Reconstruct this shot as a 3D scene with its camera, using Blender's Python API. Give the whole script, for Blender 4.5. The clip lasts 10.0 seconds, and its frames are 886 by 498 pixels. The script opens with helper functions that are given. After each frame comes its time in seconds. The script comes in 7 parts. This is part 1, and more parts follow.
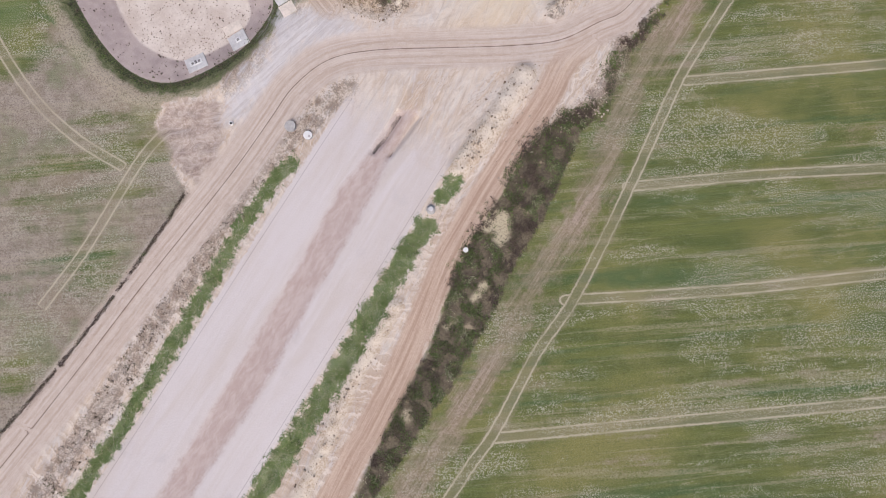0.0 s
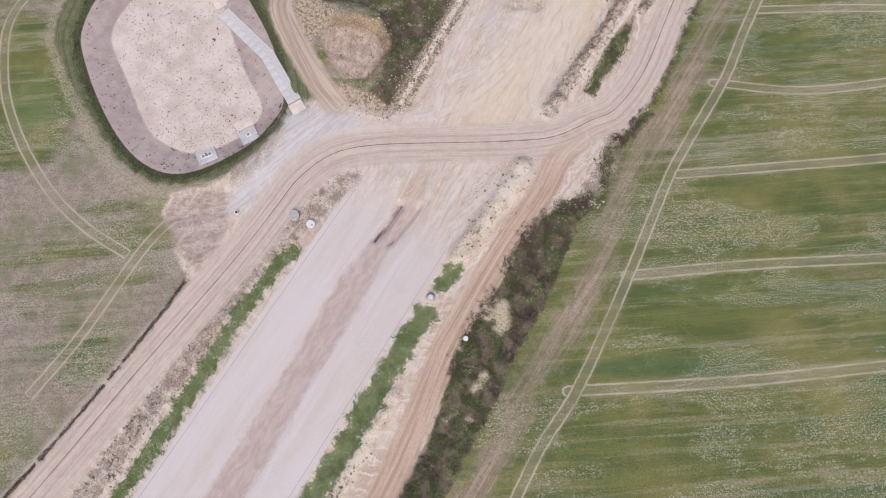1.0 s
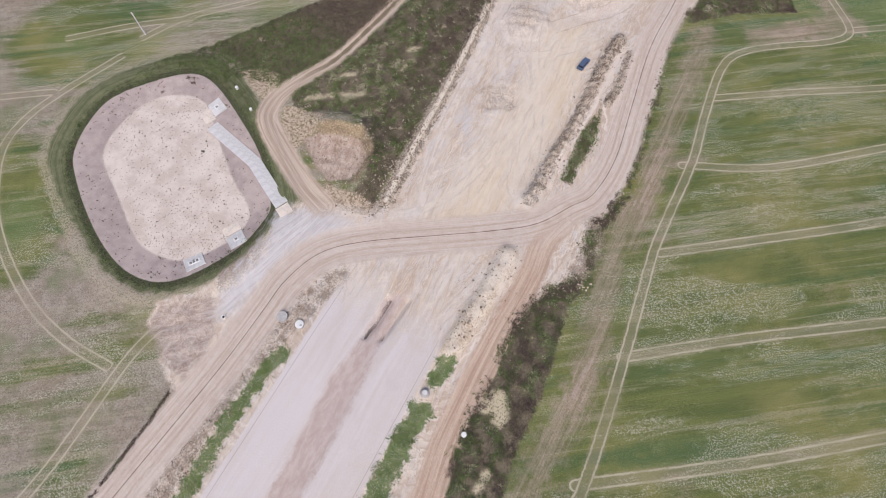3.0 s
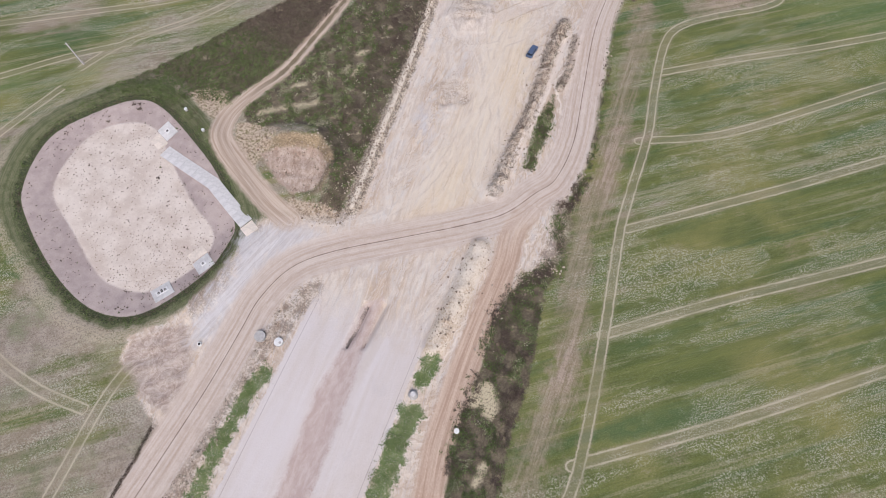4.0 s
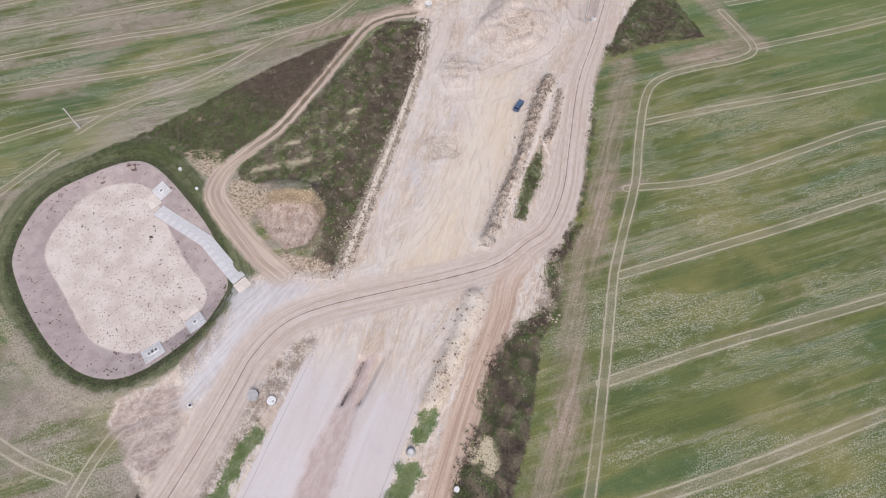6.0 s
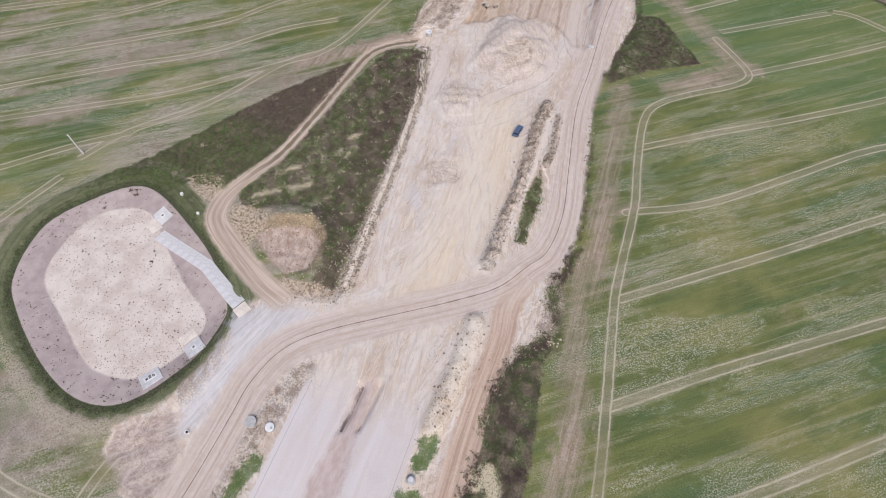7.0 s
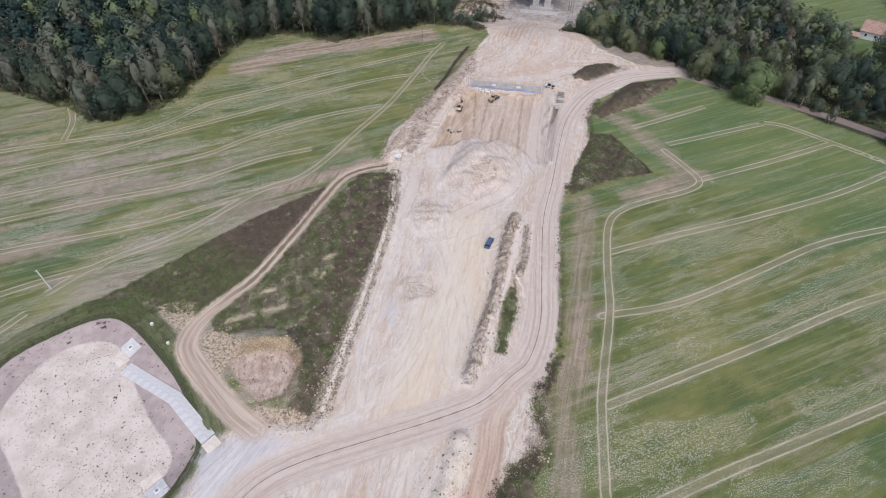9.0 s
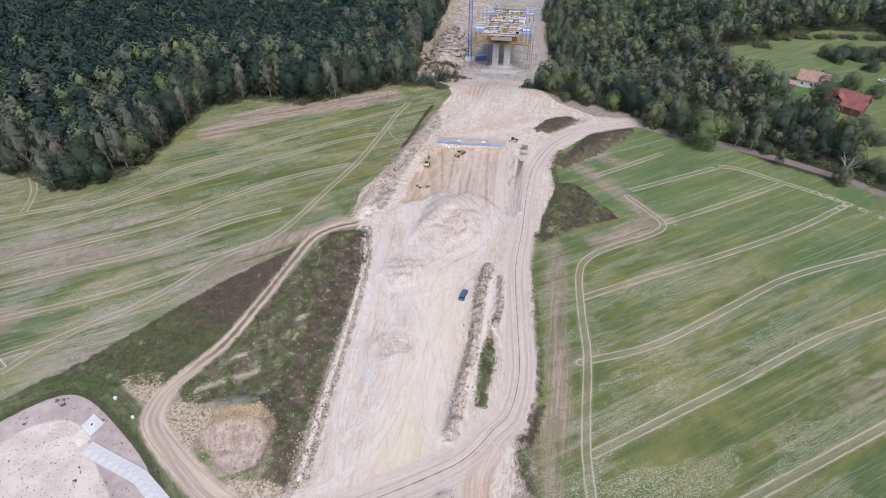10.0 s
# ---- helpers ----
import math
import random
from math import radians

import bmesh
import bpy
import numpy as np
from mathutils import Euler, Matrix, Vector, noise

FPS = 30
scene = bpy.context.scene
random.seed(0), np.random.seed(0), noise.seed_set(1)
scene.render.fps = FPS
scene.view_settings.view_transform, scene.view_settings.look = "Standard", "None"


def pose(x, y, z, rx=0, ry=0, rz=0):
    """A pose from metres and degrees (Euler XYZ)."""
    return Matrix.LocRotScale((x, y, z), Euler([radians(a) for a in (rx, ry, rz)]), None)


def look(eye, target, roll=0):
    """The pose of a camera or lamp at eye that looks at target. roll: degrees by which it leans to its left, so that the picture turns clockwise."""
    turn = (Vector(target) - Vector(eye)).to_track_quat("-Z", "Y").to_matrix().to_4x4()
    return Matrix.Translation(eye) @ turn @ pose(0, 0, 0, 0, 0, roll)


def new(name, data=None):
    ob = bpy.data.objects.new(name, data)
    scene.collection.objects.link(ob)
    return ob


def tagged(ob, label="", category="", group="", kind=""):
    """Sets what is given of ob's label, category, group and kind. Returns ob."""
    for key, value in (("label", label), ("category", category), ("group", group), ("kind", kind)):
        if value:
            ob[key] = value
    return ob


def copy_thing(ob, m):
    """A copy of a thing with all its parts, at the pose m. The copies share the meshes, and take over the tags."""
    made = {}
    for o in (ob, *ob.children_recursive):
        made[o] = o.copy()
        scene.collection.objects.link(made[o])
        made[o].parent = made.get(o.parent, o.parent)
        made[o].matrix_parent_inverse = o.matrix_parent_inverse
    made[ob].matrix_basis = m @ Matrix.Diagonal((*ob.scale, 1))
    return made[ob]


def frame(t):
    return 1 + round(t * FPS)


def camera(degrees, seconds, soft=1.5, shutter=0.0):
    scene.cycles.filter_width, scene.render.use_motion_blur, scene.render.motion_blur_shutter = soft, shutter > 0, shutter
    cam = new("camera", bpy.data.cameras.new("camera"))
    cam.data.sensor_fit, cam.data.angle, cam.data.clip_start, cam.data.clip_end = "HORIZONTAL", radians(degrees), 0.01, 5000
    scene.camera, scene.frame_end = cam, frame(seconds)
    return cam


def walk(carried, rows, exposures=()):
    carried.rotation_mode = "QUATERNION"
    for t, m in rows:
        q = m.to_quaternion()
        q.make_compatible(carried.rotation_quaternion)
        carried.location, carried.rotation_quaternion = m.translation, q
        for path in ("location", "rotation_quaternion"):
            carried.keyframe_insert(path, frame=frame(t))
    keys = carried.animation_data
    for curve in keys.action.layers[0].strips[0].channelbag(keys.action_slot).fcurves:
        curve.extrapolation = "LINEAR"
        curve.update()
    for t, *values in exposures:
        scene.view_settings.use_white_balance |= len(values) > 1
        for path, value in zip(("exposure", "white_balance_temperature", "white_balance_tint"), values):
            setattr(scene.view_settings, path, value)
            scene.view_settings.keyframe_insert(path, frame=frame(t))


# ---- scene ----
cam = camera(78.7, 10.0, soft=0.8)
# a drone hovers 110 m over the ground; it only tilts up and turns
PATH = [
    (0, pose(0, 0, 110, 6.00, -0.00, 31.20)),
    (0.5, pose(0, 0, 110, 8.72, -0.01, 31.30)),
    (1, pose(0, 0, 110, 15.31, -0.06, 31.44)),
    (1.5, pose(0, 0, 110, 20.34, -0.08, 31.43)),
    (2, pose(0, 0, 110, 24.51, -0.13, 31.46)),
    (2.2, pose(0, 0, 110, 25.03, -0.13, 31.43)),
    (3.3, pose(0, 0, 110, 24.93, 0.04, 24.96)),
    (3.5, pose(0, 0, 110, 24.90, 0.01, 22.81)),
    (4, pose(0, 0, 110, 24.87, 0.07, 20.62)),
    (4.5, pose(0, 0, 110, 26.31, 0.08, 20.66)),
    (5, pose(0, 0, 110, 30.16, 0.12, 20.67)),
    (5.2, pose(0, 0, 110, 30.21, 0.11, 20.41)),
    (6.3, pose(0, 0, 110, 30.43, 0.24, 18.69)),
    (6.5, pose(0, 0, 110, 30.80, 0.28, 18.72)),
    (7, pose(0, 0, 110, 32.83, 0.30, 18.84)),
    (7.5, pose(0, 0, 110, 34.50, 0.30, 18.96)),
    (8, pose(0, 0, 110, 37.16, 0.34, 18.97)),
    (8.5, pose(0, 0, 110, 41.35, 0.36, 18.77)),
    (9, pose(0, 0, 110, 44.81, 0.45, 14.72)),
    (9.5, pose(0, 0, 110, 47.84, 0.53, 11.18)),
    (10, pose(0, 0, 110, 50.44, 0.60, 10.74)),
]
walk(cam, PATH, exposures=((0, 0.38, 6200, 15), (4.5, 0.42, 6050, 13), (7.5, 0.44, 5950, 12.5), (9, 0.46, 5800, 12), (9.5, 0.53, 5750, 12), (10, 0.62, 5700, 12)))

# ---------------------------------------------------------------- light: bright overcast sky
world = bpy.data.worlds.new("sky")
scene.world = world
world.use_nodes = True
wt = world.node_tree
sky = wt.nodes.new("ShaderNodeTexSky")
sky.sky_type = "NISHITA"
sky.sun_disc = False
sky.sun_elevation, sky.sun_rotation = radians(52), radians(150)
sky.air_density, sky.dust_density, sky.ozone_density = 1.0, 4.0, 1.0
wt.nodes["Background"].inputs["Strength"].default_value = 0.11
wt.links.new(sky.outputs[0], wt.nodes["Background"].inputs["Color"])
sun_data = bpy.data.lights.new("sun", "SUN")
sun_data.energy, sun_data.angle, sun_data.color = 1.3, radians(24), (1.0, 0.95, 0.88)
sun = new("sun", sun_data)
sun.matrix_world = look((0, 0, 300), (0.62 * math.sin(radians(-30)) * 300, -0.62 * math.cos(radians(-30)) * 300 * -1, 0))

# ---------------------------------------------------------------- plan (metres; y runs along the new road)
SITE_WEST = [(-66, -170), (-61.4, -67.5), (-59.1, -51.6), (-57.7, -33.8), (-56.9, -14.7), (-57.1, -7.2), (-60.2, -6), (-63.9, -4.3), (-64.3, 2.5), (-71.4, 0.3), (-72.2, 5.6), (-65.4, 12.6), (-62, 22.7), (-61.3, 30.4), (-60.6, 35.1), (-59.6, 40.7), (-52.3, 44.7), (-43, 46.4), (-43.8, 54.8), (-45.3, 67.4), (-45.9, 83.7), (-47.9, 103.2), (-49.9, 117.7), (-55.3, 135.7), (-60.2, 143.6), (-61.6, 157.8), (-54.4, 179.4), (-48.7, 217.8), (-44, 249.5), (-64.3, 292.3), (-67.5, 382.7), (-75, 480), (-2, 480)]
SITE_EAST = [(-10.5, 391.3), (0.4, 307), (-6.9, 273.4), (6.7, 248), (23.4, 235.6), (38.6, 234.1), (38.3, 228.5), (23, 219), (9.1, 200.3), (6.2, 185.5), (8.8, 169.9), (5.6, 148.6), (0.7, 137), (4.3, 106.2), (6.3, 80.2), (4.7, 67.8), (6.4, 77.6), (3.7, 63.4), (5.9, 55.2), (1.3, 46.3), (6.8, 52), (1.4, 47.3), (-2, 38.8), (-1.8, 27), (-2.1, 13.7), (-0.9, 5), (2.3, -9), (2.3, -21.9), (4.8, -40.8), (14, -120), (20, -170)]
MEDIAN = [(-28, -170), (-28.2, -60.8), (-28.4, -36.6), (-29.1, -14.8), (-30.6, 8.9), (-29.5, 20.5), (-29.3, 30.2), (-26.1, 32.5), (-25.3, 20.5), (-24, 7.3), (-23.2, -14.5), (-22, -34), (-23, -57.6), (-22.5, -170)]
CROSS = [(-66, -150), (-57.9, -72.3), (-56.9, -62.2), (-55.6, -46.7), (-54.3, -28.7), (-52.6, -10.7), (-51.5, 2.5), (-51.1, 14.8), (-50.8, 22.9), (-47.8, 31.6), (-40.7, 38.5), (-26.7, 47.7), (-16.6, 54.3), (-7.9, 61), (-2.7, 68.9), (0.8, 74.6), (2, 86.7), (0.1, 103.8), (-2.2, 125.5), (-1.7, 144.9), (-1.6, 172), (0.2, 188.8), (7.7, 208.7), (20.7, 223.4), (38.4, 231.3)]
DIRT = [(9, -130), (1, -43), (0.3, -29.5), (-0.6, -17.2), (-2.1, -5.1), (-4.3, 8.4), (-4.7, 20.4), (-4.6, 31.6), (-4.2, 40.3), (-3.9, 49.2), (-4.5, 57.5), (-2.6, 64.5), (0.4, 72.5)]
LOOP = [(-53.7, 42), (-61.2, 44.9), (-71.4, 50.5), (-78.4, 55.2), (-81.2, 58.9), (-82, 65), (-79.3, 73.5), (-75.6, 82.3), (-73.3, 98.3), (-71.2, 117.3), (-68.9, 129.7), (-63.6, 136), (-57.2, 139.7)]
FARM = [(18.5, -90), (20.4, -31.3), (21.6, -16), (21, 1.7), (22, 15.8), (20.4, 41.1), (18.3, 63.3), (18, 72.6), (18.6, 94.4), (17.4, 108.2), (16.7, 125.5), (19.3, 134.1), (27.9, 141.7), (40.6, 150.3), (44.5, 156.4), (40.4, 163.4), (33.8, 171.5)]
TRAM_EAST = [[(20.7, 68), (39.1, 81.5), (53.7, 92.2), (78.7, 111.3), (99.7, 124.4), (141.7, 150.6)],
    [(21.4, 41.8), (41.8, 56.9), (64.1, 72.1), (108.7, 102.5)],
    [(22.4, 15.1), (49, 33.5), (73.8, 52.3), (123.4, 89.9)],
    [(23.5, -16), (51.6, 4.7), (85.2, 29.3), (152.4, 78.5)],
    [(18, 92.7), (36.2, 101.7), (59.6, 120.6), (78.6, 135.9), (111.2, 153.7), (176.4, 189.3)],
    [(19, 116.8), (37.4, 128.6), (55.3, 139.6), (85.2, 159.4), (109.1, 179.4)],
    [(44.8, 157.1), (71, 175.2), (90.8, 189.9)],
    [(34.5, 175.2), (53.5, 187.4), (69.5, 197.6)],
    [(22.6, 183.3), (35.4, 193.5), (49.8, 205.4)],
    [(69.6, 198.5), (77.7, 197.8), (91.8, 190.1), (109.3, 180.1), (118.4, 172.2)]]
TRAM_WEST = [[(-127.2, 62.8), (-121.2, 75.3), (-108.9, 89.3), (-102.4, 98.7), (-93.5, 116.1), (-85.3, 123.3), (-79.9, 133.6), (-75.3, 153.5), (-69, 181.4), (-65.1, 220.8), (-62.3, 236.6)],
    [(-145.8, 53.1), (-133.4, 65), (-119.3, 76.2)],
    [(-177, 123.2), (-150.2, 138.6), (-138.8, 160.6), (-124.4, 174.2), (-107.5, 191.8), (-87.9, 208.4), (-62.2, 230.3)],
    [(-172.4, 111), (-154.8, 123.7), (-137, 142.8), (-117.9, 162), (-101.5, 178.2), (-78.7, 196.6), (-65.8, 204)],
    [(-161.9, 99.8), (-144.9, 111.4), (-121.7, 129.5), (-109.2, 145.7), (-90.6, 163.8), (-72.1, 176.4)],
    [(-175, 123.6), (-182, 136.9), (-192.2, 147.1)],
    [(-152.9, 90.2), (-137, 101.5), (-119.3, 112.9), (-101.6, 131.4), (-85.9, 142.6)],
    [(-142.2, 78.8), (-124.1, 90), (-113.1, 98), (-101.2, 109.2), (-85.6, 123.9)],
    [(-127.3, 56.5), (-132.1, 40.6), (-134.4, 29.2), (-132.9, 19.6), (-126.8, 11.3), (-118.3, 3.5), (-106.7, -3.2), (-93.9, -8.1), (-82.4, -10), (-71.7, -9.9)],
    [(-68.3, 2.3), (-69.6, -6.5), (-68.7, -27.2), (-69.4, -42.8)],
    [(-152.1, 26), (-133.9, 38.3)],
    ]
SCRUB_1 = [(4.8, -40.8), (2.3, -21.9), (2.3, -9), (-0.9, 5), (-2.1, 13.7), (-1.2, 26), (-2, 38.8), (1.4, 47.3), (5.9, 50.1), (7.1, 37.3), (8.4, 25.6), (8.3, 13.2), (9.5, 3.3), (9.6, -12.3), (8.5, -32.1), (7.7, -39)]
SCRUB_2 = [(-55, 136.4), (-50.3, 120.2), (-49.3, 100.3), (-48.8, 82.8), (-47.6, 65.7), (-43.7, 47.7), (-49.2, 46.6), (-48.1, 53.3), (-54, 63.5), (-60.2, 67.3), (-66.9, 66.2), (-75.3, 60.9), (-79.4, 66.3), (-74.1, 79.5), (-71.2, 97.8), (-67.8, 118.5), (-64.3, 132.7)]
SCRUB_3 = [(-72.3, 124.1), (-87.9, 104.9), (-97.6, 88.9), (-109.9, 68.5), (-117.7, 57.4), (-107.7, 60.7), (-96.9, 60.4), (-93.5, 65.6), (-83.7, 66.4), (-76.9, 84.6), (-72.8, 112.7)]
SCRUB_4 = [(6.2, 162.5), (9, 175.7), (15.4, 176.9), (30.2, 157.1), (15.9, 149.4), (3.7, 138.4), (4, 152.6)]
SCRUB_5 = [(7.1, 190), (20.6, 216), (38.7, 225.3), (40.8, 222), (24.8, 199.7), (11.6, 187.3)]
SCRUB_6 = [(-2.4, 218.5), (2.1, 227.5), (7, 231.4), (13.2, 233), (17.2, 229.5), (12.6, 221.4), (6.3, 215.2), (-1, 215.6)]
SCRUB_7 = [(-6.6, 99.2), (-4.3, 90.5), (-4.8, 81.5), (-5.2, 74.4), (-7.7, 74.4), (-8.0, 80.5), (-8.5, 91.8)]
RIDGE = [(-10.7, 124.5), (-11.5, 115), (-11.2, 105.2), (-10.6, 95), (-11.0, 87.6), (-11.4, 80.4), (-11.8, 73.6), (-12.1, 66)]
RIDGE_LOW = [(-6.4, 120.6), (-5.7, 113.2), (-5.4, 107), (-6.1, 101.2)]
BANK_CREAM = [(-8.2, -5), (-7.9, -15), (-7.6, -23), (-6.2, -32), (-4.9, -40), (-4.3, -50)]
BANK_NORTH = [(-11.9, 26), (-11.1, 34), (-10.6, 42), (-10.4, 51)]
BASIN_RIM = [(-116.2, 26.4), (-119.3, 34.8), (-119.4, 44), (-112.6, 54.3), (-106.1, 59.8), (-98.8, 59.5), (-87.4, 54.1), (-75.4, 46.9), (-65.4, 37.4), (-63.8, 32.7), (-64.5, 25.1), (-67.3, 18.5), (-71.4, 12.2), (-76.6, 8.7), (-84.1, 8.1), (-93, 10.8), (-102.7, 15.8), (-111.5, 21.7)]
BASIN_FLOOR = [(-110.3, 29.2), (-112.9, 38.7), (-111.4, 47.6), (-105.2, 53.2), (-97.7, 53.7), (-88, 46.2), (-77.3, 38.3), (-69.6, 34), (-67.4, 29.5), (-68.8, 23.4), (-74, 16.2), (-81.3, 14.2), (-88.5, 15.7), (-99.1, 22.1)]
HEAP = [(-36, 154), (-38, 142), (-37, 135), (-29, 130), (-21, 129.5), (-14.5, 135), (-14, 144), (-18, 153), (-20.5, 158.5), (-27, 161), (-33, 159)]
HEAP_SMALL = [(-43, 117), (-42.3, 122.8), (-38.5, 125.5), (-31.5, 123.6), (-29.2, 118.9), (-31, 113.1), (-37.4, 110.9)]
SPOIL = [(-68.6, 56), (-65.7, 59.1), (-61.3, 61.1), (-56.7, 62.2), (-52.4, 59), (-51.6, 55.1), (-51.8, 51.4), (-56.4, 48.5), (-62.6, 51.2)]
PIT = [(-46.4, 153), (-43.4, 192.8), (-37.2, 197.2), (-10.4, 199.8), (-7.6, 194.2), (-6, 151.4), (-18.4, 163.4), (-32.8, 162)]
CUT_LINE = [(-57.8, 145.8), (-55.4, 174.9), (-48.3, 204.3)]
DITCH = [(-5.1, 156), (-5.7, 171.3), (-5.9, 192.2)]
DRY_A = [(-95, 66.3), (-92.6, 69.2), (-86.2, 70.3), (-83.4, 66.1), (-84.5, 60.5), (-91.2, 63.5)]
DRY_B = [(-79.3, 62.5), (-75.2, 53.8), (-68.5, 50.9), (-68, 56.2), (-66.4, 63.8), (-73.3, 63.6)]
CHALK = [(-60.5, 35), (-51, 40.6), (-46, 40), (-53.6, 32.8), (-55.8, 23.2), (-56.2, 12), (-58.2, 10.7), (-60, 14.1), (-58.6, 22.9)]
MEADOW = [(94.4, 331), (96.5, 297.8), (120, 294.1), (149.1, 310.2), (169.4, 302.1), (198.7, 376.8), (164.9, 376.8), (133.9, 356.4)]
LANE = [(38.4, 231.3), (58.2, 222.3), (79.3, 215.1), (98.3, 206.5), (115.1, 196.9), (124.7, 188.2)]
MARGINS = [[(12.2, -37.3), (13.9, -24), (14.4, -9.4), (13.6, 3), (13.3, 17.5), (14.2, 25), (14.8, 35), (14.3, 42), (11.6, 52), (10.1, 63.4), (8.9, 73)], [(9.7, 137.2), (10.5, 107.3), (11.9, 81.3), (11.6, 66.3)], [(13, 191), (20, 187), (27, 178), (34, 169), (42, 160)], [(16, 197), (24, 199), (31, 196)], [(22.1, 142.9), (34.2, 151.1), (45.1, 159.4)], [(-62, 138.5), (-70, 132.5), (-79, 125), (-88, 118.5)]]
CHURNED = [(-66, 10.5), (-61.5, 12.5), (-59, 8), (-55.6, 2.2), (-56.6, -4.7), (-59.3, -5), (-65.3, -2.3), (-70.5, 1), (-71, 5.6)]
GREENS = [(-118, 12), (-113, 3), (-133, 16), (-86, -23), (-75, -8), (-63, -30), (-68, -54), (-150, 47), (-140, 54), (-111, 2)]
VERGE_WEST = [(-42.6, -120), (-42.4, -68), (-42.0, -57), (-42.2, -46), (-42.3, -34), (-42.9, -22), (-43.8, -9), (-43.4, 3), (-42.3, 9)]
VERGE_EAST = [(-11.8, -120), (-11.6, -49), (-11.6, -38), (-11.1, -30), (-10.9, -20), (-11.4, -10), (-11.6, -2), (-11.7, 6), (-11.4, 12.2)]
VERGE_BIT = [(-11.6, 19), (-11.5, 22.6)]
WOOD_WEST = [(-600, 160), (-230, 150), (-206.1, 146.9), (-188.6, 144.5), (-174.1, 137.5), (-165.8, 143.6), (-156.1, 150.1), (-151.3, 161.5), (-153.7, 189.2), (-152.7, 214), (-136.8, 225.5), (-110, 223.6), (-88, 242.3), (-74.1, 255.1), (-50.4, 253.3), (-45.8, 259.7), (-64, 300), (-72, 380), (-85, 700), (-600, 700)]
WOOD_EAST = [(0, 700), (-6, 420), (4, 310), (-9.8, 272.9), (6.6, 251.2), (23.6, 244.6), (38.4, 238.1), (45, 229.6), (64.9, 220.9), (87.3, 203.7), (108, 192.9), (124.7, 188.2), (170, 170), (450, 120), (450, 700)]

DRY_C = [(-57, 47.5), (-50, 47.8), (-43.5, 48.2), (-43, 45.6), (-50, 43.5), (-56, 44.6)]
CHALK_B = [(-36.7, 84), (-33.3, 80), (-32.6, 73), (-37.4, 79)]
CREAM = [(-24, 52), (-22, 75), (-21, 100), (-24, 118)]
BERM = [(-41.6, 50), (-43.2, 66), (-44.6, 84), (-46.4, 103), (-48.6, 120), (-53, 136)]
TYRES = [
    [(-50, 42), (-35, 50), (-27, 65), (-24, 90), (-25, 115)], [(-10, 62), (-14, 72), (-20, 90), (-30, 110), (-36, 130), (-44, 150)],
    [(-6, 64), (-16, 66), (-22, 80), (-28, 100), (-42, 120), (-50, 140)], [(-33, 26), (-32, 45), (-36, 60), (-40, 80), (-43, 105), (-52, 135)],
    [(-20, 28), (-20, 45), (-14, 56), (-8, 60)], [(-20, 120), (-13, 135), (-11, 150), (-9, 165), (-9.5, 198)], [(-36, 205), (-15, 214), (-5, 222), (8, 226)],
    [(-40, 213), (-30, 230), (-26, 250), (-25, 275)], [(-34, 24), (-40, 36), (-47, 33)], [(-18, 26), (-14, 40), (-9, 52)],
    [(-47, 128), (-40, 112), (-30, 108), (-20, 116), (-14, 128)], [(-36, 60), (-30, 72), (-31, 90), (-37, 104)],
    [(-4, 290), (0, 315), (0, 345), (-6, 390)], [(-40, 262), (-33, 285), (-36, 300)], [(-20, 225), (-12, 245), (-14, 270)]]
RUBBLE = [[(-48, -80), (-47.5, -30), (-46.5, 0), (-45, 14), (-41, 29)], [(4.5, 50), (6, 60), (3.5, 68)], [(-62, 16), (-60, 28), (-59, 36)], [(-52, 150), (-54, 175), (-50, 200)], [(18.6, 230), (13.4, 221), (7, 215.5)], [(-56, 46.4), (-50, 45.6), (-43.4, 47)]]
GARDEN = [(113, 279), (125, 318), (172, 308), (150, 220), (131, 203), (128, 213), (140, 250), (124, 250), (119, 266)]
WOOD_WEST = WOOD_WEST[:-7] + [(-74.1, 255.1), (-67, 256.5), (-69, 275), (-74, 300), (-76, 335), (-78, 375), (-86, 700), (-600, 700)]
SCRUB_2 = [(x + 2.4, y) for x, y in SCRUB_2[:5]] + SCRUB_2[5:]
RIBBON = [[(-32.6, 162.8), (-25.8, 160.0), (-19.6, 154.4), (-14.6, 146.9), (-14.3, 138.4), (-17.5, 132.4), (-23.2, 126.3), (-29.2, 118.9)], [(-13.5, 196), (-11.9, 168.1), (-10.4, 156.5), (-7.2, 149.4), (-5.6, 153.1)], [(-46.4, 140.0), (-45.0, 128), (-44.6, 115)]]
PIT_BANK = [(-57, 146), (-55, 173), (-52.8, 200), (-50, 226), (-46, 232), (-42, 214), (-45.5, 198), (-47.5, 186), (-49, 152)]
HEADLAND = [(-139, 192), (-131, 205), (-119, 216), (-104, 224.5), (-88, 233), (-74, 241)]
VALLEY_TRACK = [(-6.6, 436), (-6.9, 382), (-2.2, 345), (-3.8, 321), (-10.8, 302)]
PIT_STEPS = [[(-38.5, 195), (-33.4, 168)], [(-19.4, 196), (-18.4, 182), (-15.5, 158)], [(-32.6, 190), (-31.0, 167)], [(-46.5, 190), (-39.5, 196.5), (-12, 199.5)], [(-24.5, 180), (-24, 164)], [(-27.5, 174), (-26.2, 164)], [(-41, 194.5), (-37, 189)]] + [[(-37 + 2.3 * k, 290), (-35.5 + 2.1 * k, 248)] for k in range(6)]
ROAD_END = 34.0


